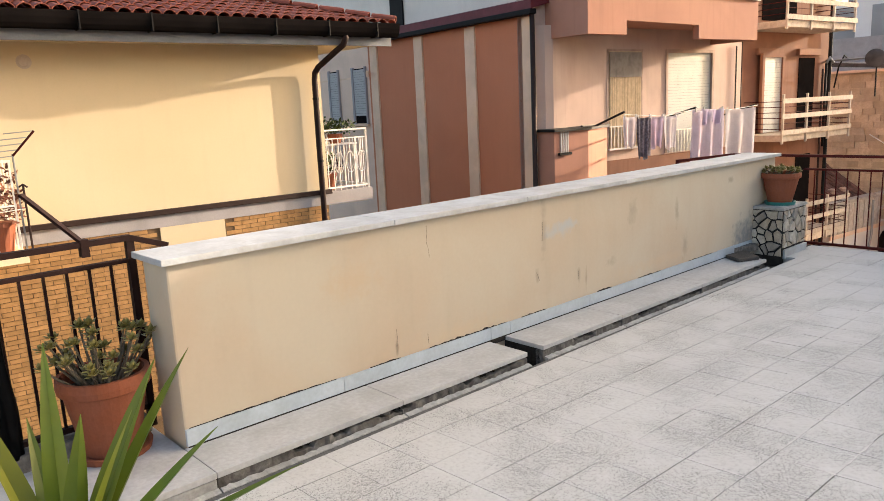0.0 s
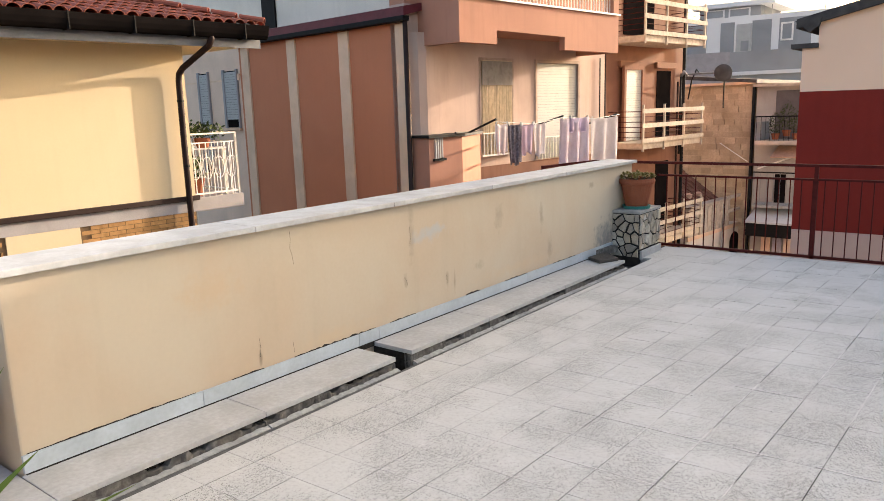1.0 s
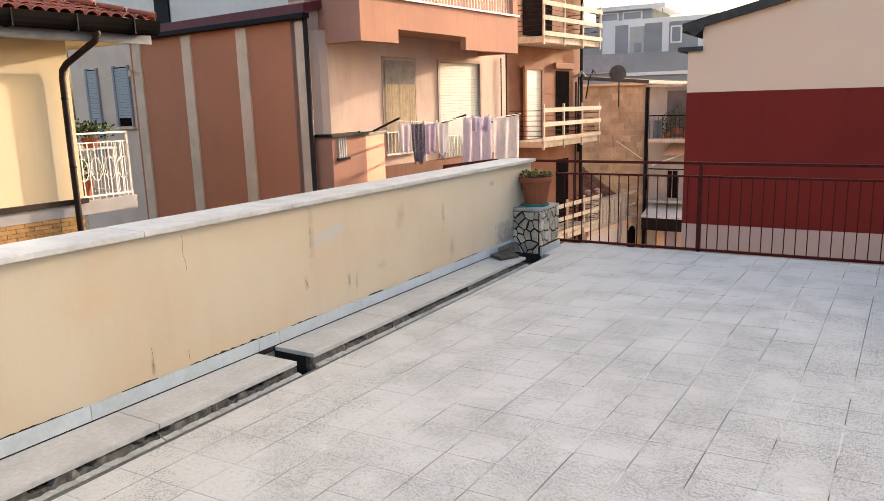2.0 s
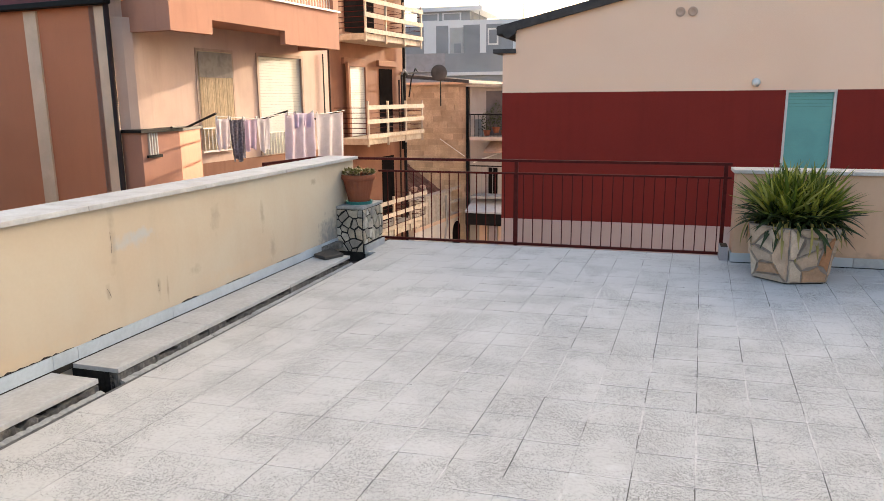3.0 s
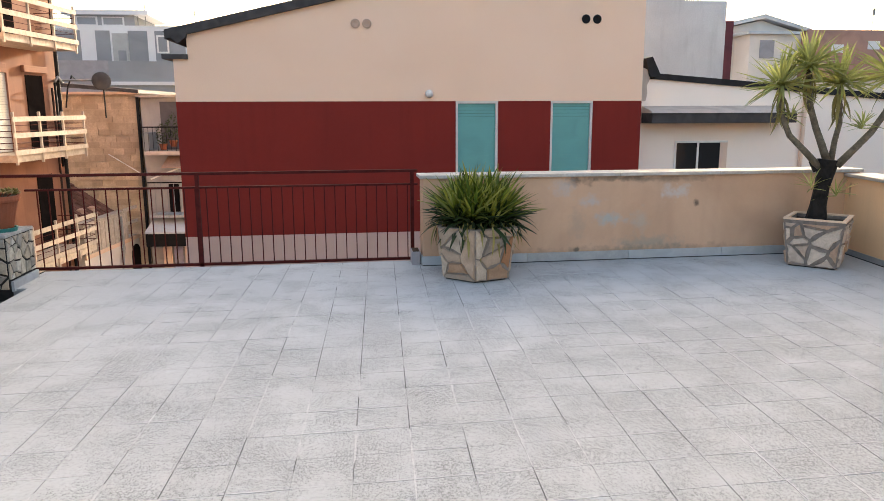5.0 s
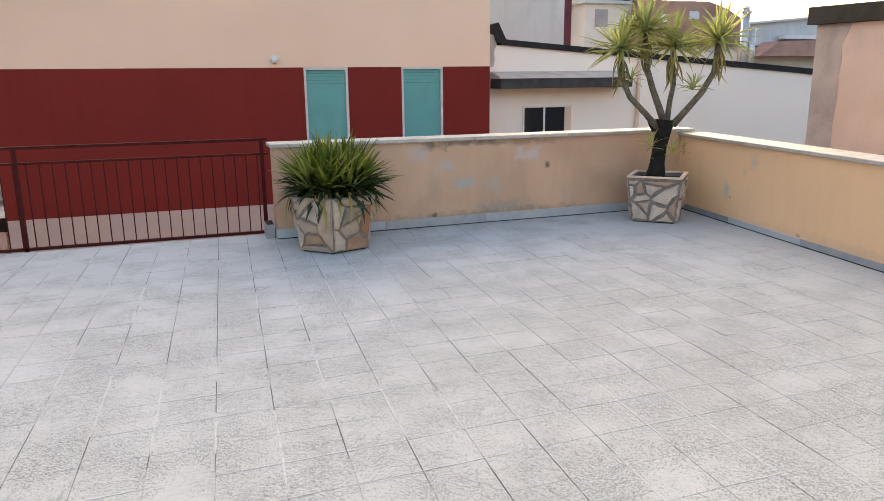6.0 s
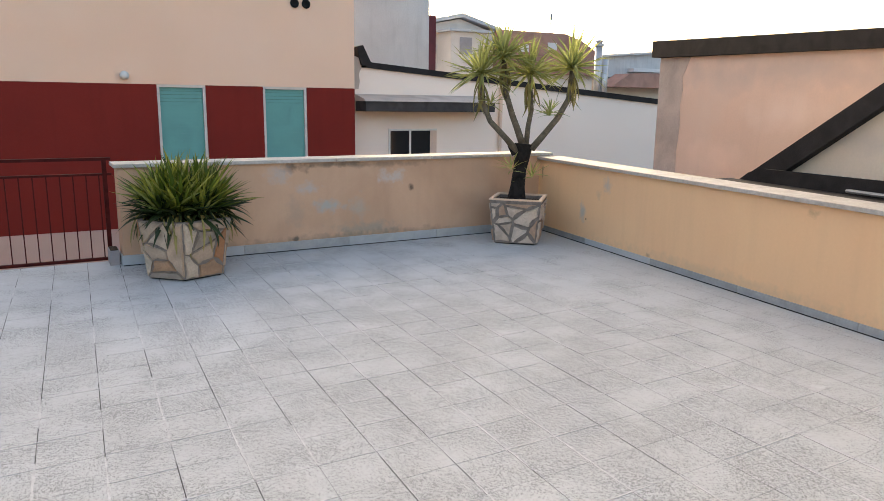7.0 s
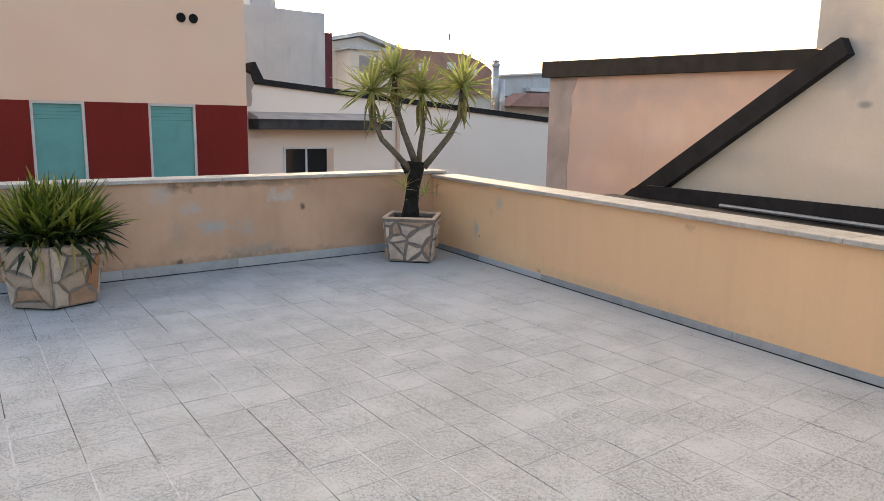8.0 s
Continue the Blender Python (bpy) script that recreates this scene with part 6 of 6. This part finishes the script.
part("pane", box(2.35, 2.85, -0.08, -0.061, 5.15, 6.0), M_FARGREY, w)
part("terrace_parapet", box(-6.0, -0.05, -2.0, -1.7, GROUND, 4.5), M_BAND, fr, "grey terrace parapet")
part("terrace_parapet", box(0.0, 5.2, -2.2, -1.9, GROUND, 4.45), M_FARGREY, fr, "dark terrace parapet")
part("ledge", box(-0.5, 5.2, -2.35, -2.2, 3.1, 3.3), M_FARWHITE, fr)
for x, h in ((1.35, 9.6), (4.3, 8.6), (0.9, 7.9)):
    part("mast", tube([(x, 1.4, 6.6), (x, 1.4, h)], 0.03, sides=6), M_FARGREY, fr)

# red-banded building opposite
rd = thing("house", "house with dark red band, peach upper wall and teal shutters", "house", 0, 14.45, -0.06)
RX0, RX1 = -2.96, 5.80


def roof_z(x):
    return 3.02 + 0.235 * (x - RX0)


part("lower_wall", box(RX0, RX1, 0.0, 5.2, GROUND, -0.56), M_LOWPINK, rd, "cream lower wall")
red = [(RX0, 2.13), (2.95, 3.98), (4.82, RX1)]
for a, b in red:
    part("red_band", box(a, b, -0.004, 0.4, -0.56, 1.915), M_RED, rd, "dark red painted wall")
for a, b in ((2.13, 2.95), (3.98, 4.82)):
    part("red_band", box(a, b, -0.004, 0.4, -0.56, -0.10), M_RED, rd)
    roller_shutter(rd, "y", 0.03, a + 0.045, b - 0.045, -0.10, 1.87, M_TEALSH, 0.06, -1, "window", M_JAMB, "teal roller shutter in a pale stone surround", 0.045, True)
part("core", box(RX0, RX1, 0.4, 5.2, -0.56, 1.915), M_NWHITE, rd)
part("upper_wall", prism([(RX0, 1.915), (RX1, 1.915), (RX1, roof_z(RX1)), (RX0 + 0.25, roof_z(RX0 + 0.25)), (RX0 + 0.25, 2.70), (RX0, 2.70)], "y", 0.0, 5.2), M_PEACH, rd, "peach rendered upper wall")
part("eave_ledge", box(RX0 - 0.18, RX0 + 0.26, -0.06, 5.2, 2.66, 2.74), M_ROOFDARK, rd, "dark eave ledge")
part("roof", prism([(RX0 - 0.10, roof_z(RX0 - 0.10) + 0.0), (RX1 + 0.02, roof_z(RX1) + 0.0), (RX1 + 0.02, roof_z(RX1) + 0.16), (RX0 - 0.10, roof_z(RX0 - 0.10) + 0.16)], "y", -0.10, 5.3), M_ROOFDARK, rd, "thin dark verge of the sloping roof")
part("eave_end", prism([(RX0 - 0.12, 3.12), (RX0 + 0.3, 3.2), (RX0 + 0.26, 3.02), (RX0 + 0.12, 2.92)], "y", -0.12, 5.2), M_ROOFDARK, rd)
for x, z, m in ((0.28, 3.30, M_VENT), (0.49, 3.30, M_VENT), (4.62, 3.43, M_BLACK), (4.84, 3.43, M_BLACK)):
    v = part("vent_cap", lathe([(0.02, 0.0), (0.075, 0.0), (0.085, 0.02), (0.06, 0.025), (0.02, 0.012)], 16), m, rd, "round wall vent")
    v.matrix_local = pose(x, 0.0, z, 90, 0, 0)
lp = part("wall_lamp", lathe([(0.07, 0), (0.07, 0.03), (0.05, 0.04)], 16), M_BAND, rd, "round bulkhead wall lamp")
lp.matrix_local = pose(1.62, 0.0, 2.05, 90, 0, 0)
part("globe", lathe([(0.06, 0.04), (0.075, 0.07), (0.06, 0.12), (0.02, 0.135)], 16), M_LAMP, lp, smooth=True)

# white annexe beside it
nx = thing("house", "low off-white annexe with a dark sloping coping and projecting canopy", "house", 0, 15.0, -0.045)
part("wall", prism([(5.80, GROUND), (15.2, GROUND), (15.2, 1.62), (6.30, 2.33), (5.80, 2.33)], "y", 0.0, 0.35), M_NWHITE, nx, "smooth off-white wall")
part("coping", prism([(6.25, 2.335), (15.2, 1.625), (15.2, 1.75), (6.25, 2.45)], "y", -0.06, 0.6), M_FELT, nx, "dark bitumen coping")
part("flashing", prism([(6.04, 2.73), (6.18, 2.77), (6.35, 2.44), (6.30, 2.36), (6.15, 2.38)], "y", -0.10, 0.5), M_FELT, nx)
part("flashing", prism([(5.9, 1.88), (6.10, 1.90), (6.13, 2.05), (6.11, 2.2), (6.17, 2.32), (6.16, 2.5), (5.9, 2.6)], "y", -0.03, 0.2), M_PATCH, nx, "ragged cement seam")
part("canopy", box(6.04, 9.10, -0.55, -0.002, 1.46, 1.66, bevel=0.01), M_ROOFDARK, nx, "dark projecting canopy")
part("canopy_top", hexa([(6.02, -0.58, 1.66), (9.12, -0.58, 1.66), (9.12, -0.002, 1.66), (6.02, -0.002, 1.66), (6.04, -0.50, 1.70), (9.10, -0.50, 1.70), (9.10, -0.002, 1.80), (6.04, -0.002, 1.80)]), M_PATCH, nx, "grey roofing on the canopy")
w = part("window", box(6.82, 7.92, -0.012, 0.02, 0.05, 1.05), M_DARKGLASS, nx, "dark two-pane window")
for a, b, c, d in ((7.27, 7.31, 0.05, 1.05), (6.80, 7.94, 1.05, 1.09), (6.78, 6.82, 0.05, 1.09)):
    part("frame", box(a, b, -0.03, -0.012, c, d), M_WHITE, w)
part("reveal", box(7.78, 7.94, -0.02, -0.012, 0.05, 1.05), M_GREYWALL, w)
part("pipe", tube([(9.58, -0.05, 2.0), (9.58, -0.05, GROUND)], 0.045, sides=8), M_GREYWALL, nx, "grey vertical pipe")
part("roof", box(5.8, 15.2, 0.6, 4.0, 1.2, 1.6), M_ROOFDARK, nx)
tw = thing("tower_block", "bare grey concrete stair tower with a small roof stack", "tower", 8.86, 19, 0)
part("wall", box(-1.9, 1.0, 0, 3, GROUND, 4.41), M_CONC, tw)
part("stack", box(-0.95, -0.25, 0.3, 1.0, 4.41, 4.75), M_CONC, tw)
part("stack_cap", box(-1.0, -0.2, 0.25, 1.05, 4.75, 4.82), M_CONC, tw)
part("side_strip", box(1.0, 1.38, 0.3, 3, GROUND, 3.95), M_MAROON, tw, "dark maroon side strip")

# roofs in the distance
h1 = thing("house", "far tan house with a shallow grey gable roof", "house", 23, 40, 0)
part("wall", prism([(-2.0, GROUND), (2.6, GROUND), (2.6, 5.75), (0.1, 6.45), (-2.0, 6.0)], "y", 0, 5), M_FARTAN, h1)
part("roof", prism([(-2.3, 6.0), (0.1, 6.52), (2.9, 5.8), (2.9, 6.0), (0.1, 6.75), (-2.3, 6.22)], "y", -0.4, 5.4), M_CONC, h1)
part("front", box(-1.4, 1.2, -1.6, 0, GROUND, 5.55), M_FARTAN, h1)
part("front_roof", box(-1.6, 1.4, -1.8, 0, 5.55, 5.70), M_CONC, h1)
part("window", box(-0.82, 0.0, -1.63, -1.602, 4.3, 5.25), M_BAND, h1)
h2 = thing("house", "far house with a rounded red tiled roof and skylights", "house", 29.5, 40, 0)
part("wall", box(-3.8, 4.0, 0, 5, GROUND, 3.6), M_FARTAN, h2)
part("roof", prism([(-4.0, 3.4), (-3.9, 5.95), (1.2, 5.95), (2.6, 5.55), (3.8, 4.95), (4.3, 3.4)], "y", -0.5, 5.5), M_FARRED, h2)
for x, z in ((-0.2, 4.9), (1.6, 4.6), (-2.4, 4.7)):
    part("skylight", box(x, x + 0.7, -0.56, -0.502, z, z + 0.45), M_FARWHITE, h2)
h3 = thing("house", "far low house with red tiles under a grey sheet roof", "house", 36.5, 40, 0)
part("wall", box(-2.4, 4.0, 0, 5, GROUND, 3.3), M_FARTAN, h3)
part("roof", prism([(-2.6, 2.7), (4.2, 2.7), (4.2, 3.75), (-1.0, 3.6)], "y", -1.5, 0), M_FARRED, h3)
part("shed", prism([(-2.0, 3.4), (4.0, 3.4), (4.0, 5.2), (-2.0, 4.7)], "y", 0.5, 4), M_CONC, h3)
part("shed_roof", prism([(-2.2, 4.70), (4.2, 5.22), (4.2, 5.36), (-2.2, 4.84)], "y", 0.2, 4.2), M_FARWHITE, h3)
part("sheet", box(0.5, 3.5, -0.2, 0.4, 3.8, 4.05), M_FARWHITE, h3)
ch = thing("chimney", "twin galvanised chimney flues rising over the roofs", "chimney", 22.0, 26.0, 0)
part("flue", tube([(-0.1, 0, 1.5), (-0.1, 0, 4.0)], 0.16, sides=12), M_STEEL, ch, smooth=True)
part("flue", tube([(0.25, 0, 1.5), (0.25, 0, 3.5)], 0.17, sides=12), M_STEEL, ch, smooth=True)
part("cowl", lathe([(0.14, 4.0), (0.21, 4.05), (0.21, 4.12), (0.12, 4.18), (0.18, 4.24), (0.05, 4.32)], 12, center=(-0.1, 0)), M_STEEL, ch)
part("base", box(-0.5, 0.6, -0.3, 0.4, GROUND, 1.5), M_FARTAN, ch)
ap = thing("tv_aerial", "thin roof aerial against the white sky", "aerial", 30.2, 40.5, 0)
part("mast", tube([(0, 0, 5.8), (0, 0, 7.25)], 0.025, sides=6), M_FARGREY, ap)
part("panel", box(-0.03, 0.12, -0.02, 0.02, 6.85, 7.25), M_FARGREY, ap)

# neighbour to the east
ne = thing("house", "neighbouring house with patched pink wall and black roof flashing", "house", 5.88, 8.47, 0, -8.0)
part("far_wall", hexa([(3.0, -6.5, GROUND), (3.4, -6.5, GROUND), (3.4, 1.57, GROUND), (3.0, 1.57, GROUND), (3.0, -6.5, 2.20), (3.4, -6.5, 2.20), (3.4, 1.57, 2.36), (3.0, 1.57, 2.36)]), M_F1, ne, "patched pink-grey rendered wall")
part("far_fascia", hexa([(2.92, -6.5, 2.197), (3.5, -6.5, 2.197), (3.5, 1.70, 2.369), (2.92, 1.70, 2.369), (2.92, -6.5, 2.367), (3.5, -6.5, 2.367), (3.5, 1.70, 2.623), (2.92, 1.70, 2.623)]), M_FELT, ne, "black fascia along the roof edge")
part("patch", prism([(1.565, -0.5), (1.02, -0.5), (1.0, 0.5), (1.03, 0.9), (0.99, 1.3), (1.02, 1.6), (0.98, 1.85), (1.01, 2.05), (0.93, 2.18), (0.85, 2.335), (1.565, 2.355)], "x", 2.995, 3.0), M_PATCH, ne, "grey cement strip at the corner")
part("roof", box(3.4, 8, -6.5, 1.5, 1.8, 2.2), M_ROOFDARK, ne)
part("gable_wall", prism([(-2.35, 0.80), (-4.62, 2.27), (-4.43, 2.27), (-4.43, 4.2), (-9.0, 4.2), (-9.0, GROUND), (-2.35, GROUND)], "x", 1.2, 1.5), M_F2, ne, "cream-grey gable wall")
part("gable_flashing", prism([(-2.27, 0.80), (-2.64, 0.80), (-4.77, 2.205), (-4.70, 2.335), (-4.62, 2.295)], "x", 1.10, 1.198), M_FELT, ne, "black sloping flashing")
part("foot_flashing", prism([(-2.3, 0.80), (-9.0, 0.90), (-9.0, 1.09), (-5.2, 1.05), (-2.75, 1.02), (-2.55, 0.97)], "x", 1.06, 1.097), M_FELT, ne, "black flashing along the foot")
part("foot_ledge", box(0.5, 1.06, -9.0, -2.3, GROUND, 0.885), M_FELT, ne, "black bitumen ledge")
part("bar", tube([(1.0, -3.77, 0.922), (1.0, -9.0, 0.915)], 0.018, sides=8), M_GALV, ne, "grey metal bar on the ledge")


# ---- repeated pieces: roof tiles, bricks, floor tiles ----
def tile_arc():
    """One curved roof tile, laid along its slope."""
    bm = bmesh.new()
    rings = []
    for x in (0.0, 0.42):
        r = 0.105 - 0.018 * (x / 0.42)
        rings.append([bm.verts.new((x, r * math.cos(a), 0.78 * r * math.sin(a))) for a in [math.pi * k / 6 for k in range(7)]] + [bm.verts.new((x, (r - 0.014) * math.cos(a), 0.78 * (r - 0.014) * math.sin(a))) for a in [math.pi * k / 6 for k in range(6, -1, -1)]])
    n = len(rings[0])
    for k in range(n):
        bm.faces.new((rings[0][k], rings[0][(k + 1) % n], rings[1][(k + 1) % n], rings[1][k]))
    for rg in rings:
        for k in range(6):
            bm.faces.new((rg[k], rg[k + 1], rg[n - 2 - k], rg[n - 1 - k]))
    return bm


ROOF_TILE = mesh_of(tile_arc(), "roof_tile", M_ROOF)
SLOPE = math.atan2(1.95, 6.86)
rnd = random.Random(91)
spare = bmesh.new()
src = tile_arc()
count = 0
for row in range(9):
    for col in range(46):
        x = 0.90 - row * 0.33
        y = 1.0 - col * 0.205
        if y > 1.06 - (0.86 - x) * 0.96 or y < -8.4:
            continue
        z = 3.26 + (0.86 - x) * math.tan(SLOPE) - 0.006
        m = Matrix.Translation((x, y + rnd.uniform(-0.008, 0.008), z + rnd.uniform(0, 0.008))) @ Matrix.Rotation(math.pi, 4, "Z") @ Matrix.Rotation(-SLOPE + 0.05, 4, "Y")
        if col < 34 and count < 290 and row < 9:
            piece("roof_tile", ROOF_TILE, yh, m)
            count += 1
        else:
            tmp = src.copy()
            tmp.transform(m)
            me = bpy.data.meshes.new("t")
            tmp.to_mesh(me)
            tmp.free()
            spare.from_mesh(me)
            bpy.data.meshes.remove(me)
src.free()
for k in range(14):
    f = k / 14
    m = Matrix.Translation((0.93 - 4.6 * f, 1.06 - 4.6 * f, 3.30 + 4.6 * f * math.tan(SLOPE))) @ Matrix.Rotation(math.pi + math.pi / 4, 4, "Z") @ Matrix.Rotation(-SLOPE * 0.72, 4, "Y")
    piece("ridge_tile", ROOF_TILE, yh, m)
tagged(part("roof_tiles", spare, M_ROOF, yh), kind="stuff")

BRICK = mesh_of(box(-0.02, 0.0, 0.0, 0.272, 0.0, 0.060, bevel=0.0), "brick", M_BRICK)
spare = bmesh.new()
count = 0
for row in range(44):
    z = 0.033 - row * 0.070
    y = -7.0 + (row % 2) * 0.142
    while y < -0.29:
        inside = -3.39 < y < -2.03 and z > -1.62
        if not inside:
            if -5.1 < y < -3.0 and count < 298 and row < 38:
                piece("brick", BRICK, lower, Matrix.Translation((0.0, y, z)))
                count += 1
            else:
                box(-0.02, 0.0, y, y + 0.272, z, z + 0.060, spare)
        y += 0.285
tagged(part("brickwork", spare, M_BRICK, lower), kind="stuff")

# floor: square tiles in rows turned slightly against the parapets
floor = thing("floor", "grey-white terrazzo terrace tiles, worn and speckled", "floor", kind="structure")
part("bedding", prism([(-3.24, -4.2), (4.6, -4.2), (5.99, 8.6), (0.86, 8.76), (-3.25, 8.76), (-3.25, 7.97), (-3.093, 7.97)], "z", -0.159, -0.0022), M_JOINT, floor)
T = 0.2903
GAP_X, GAP_Y = 0.0040, 0.0009
ORIGIN = (0.318, 3.701)


def tile_bm(poly, z0, z1):
    """A tile from an outline, with a small chamfer."""
    bm = bmesh.new()
    cx, cy = sum(p[0] for p in poly) / len(poly), sum(p[1] for p in poly) / len(poly)
    lo = [bm.verts.new((x, y, z0)) for x, y in poly]
    mid = [bm.verts.new((x, y, z1 - 0.0015)) for x, y in poly]
    hi = [bm.verts.new((x + (cx - x) * 0.008, y + (cy - y) * 0.008, z1)) for x, y in poly]
    bm.faces.new(hi)
    n = len(poly)
    for a, b in ((lo, mid), (mid, hi)):
        for i in range(n):
            j = (i + 1) % n
            bm.faces.new((a[i], a[j], b[j], b[i]))
    return bm


hx, hy = T / 2 - GAP_X / 2, T / 2 - GAP_Y / 2
QUAD = [(-hx, -hy), (hx, -hy), (hx, hy), (-hx, hy)]
# the rows and the columns of joints do not quite meet at right angles
rot = Matrix(((1.0012, 0.0465, 0, 0), (0.0257, 1.0012, 0, 0), (0, 0, 1, 0), (0, 0, 0, 1)))
TILE = mesh_of(tile_bm([tuple((rot @ Vector((x, y, 0)))[:2]) for x, y in QUAD], -0.02, 0.0), "tile", M_TILE)
rnd = random.Random(101)
verts, faces = [], []
count = 0
east = (math.cos(radians(-6.283)), math.sin(radians(-6.283)))
for i in range(-13, 23):
    for j in range(-28, 21):
        c = rot @ Vector(((i + 0.5) * T, (j + 0.5) * T, 0)) + Vector((ORIGIN[0], ORIGIN[1], 0))
        near = -1.6 < c.x < 3.2 and 2.6 < c.y < 7.3
        dz = rnd.uniform(-0.0012, 0.0008)
        if near and count < 299:
            piece("tile", TILE, floor, Matrix.Translation((c.x, c.y, dz)))
            count += 1
            continue
        poly = [tuple((rot @ Vector((x, y, 0)) + c)[:2]) for x, y in QUAD]
        poly = clip(poly, -1, 0.012, 3.188) if c.y < 7.97 else clip(poly, -1, 0, 3.25)
        if len(poly) > 2:
            poly = clip(poly, 0, 1, 8.745 if c.x < 0.85 else 8.56)
        if len(poly) > 2:
            poly = clip(poly, 0, -1, 4.2)
        if len(poly) > 2:
            poly = clip(poly, east[0], east[1], east[0] * 5.955 + east[1] * 8.47)
        if len(poly) < 3:
            continue
        cx, cy = sum(p[0] for p in poly) / len(poly), sum(p[1] for p in poly) / len(poly)
        n, b = len(poly), len(verts)
        verts += [(x, y, -0.02) for x, y in poly] + [(x, y, dz - 0.0015) for x, y in poly] + [(x + (cx - x) * 0.008, y + (cy - y) * 0.008, dz) for x, y in poly]
        faces.append([b + 2 * n + k for k in range(n)])
        for lvl in (0, n):
            faces += [[b + lvl + k, b + lvl + (k + 1) % n, b + lvl + n + (k + 1) % n, b + lvl + n + k] for k in range(n)]
me = bpy.data.meshes.new("outer_tiles")
me.from_pydata(verts, [], faces)
me.materials.append(M_TILE)
outer = new("outer_tiles", me)
outer.parent = floor
tagged(outer, kind="stuff")

# pale lime residue left standing along some of the joints
rnd = random.Random(117)
bm = bmesh.new()
taken = []
for _ in range(900):
    across = rnd.random() < 0.72
    line = rnd.randint(-9, 20) if not across else rnd.randint(-10, 17)
    start, length = rnd.uniform(-3.0, 5.0) if not across else rnd.uniform(-2.6, 5.2), rnd.uniform(0.2, 1.1) * (0.8 if across else 1.0)
    if any(t[0] == across and t[1] == line and start < t[3] and start + length > t[2] for t in taken):
        continue
    taken.append((across, line, start - 0.1, start + length + 0.1))
    n = max(4, int(length / 0.035))
    top = 0.0020 if across else 0.0015
    rows = []
    for i in range(n + 1):
        s = start + length * i / n
        k = max(0.0, math.sin(math.pi * i / n)) ** 0.4
        wide = 0.004 if across else 0.006
        w0, w1 = (0.0015 + wide * rnd.random()) * k, (0.0015 + wide * rnd.random()) * k
        ends = []
        for off, z in ((-w0 - 0.001, -0.008), (-w0, top), (w1, top), (w1 + 0.001, -0.008)):
            p = Vector((line * T + off, s, 0)) if not across else Vector((s, line * T + off, 0))
            p = rot @ p + Vector((ORIGIN[0], ORIGIN[1], z))
            ends.append(p)
        rows.append(ends)
    if any(p[1].x < -3.0 or p[1].y > 8.38 or p[1].x > 5.7 - 0.11 * (8.47 - p[1].y) for p in rows):
        continue
    vs = [[bm.verts.new(q) for q in p] for p in rows]
    for p, q in zip(vs, vs[1:]):
        for j in range(3):
            bm.faces.new((p[j], p[j + 1], q[j + 1], q[j]))
tagged(part("lime_residue", bm, M_LIME, floor, "pale lime residue along the joints"), kind="stuff")
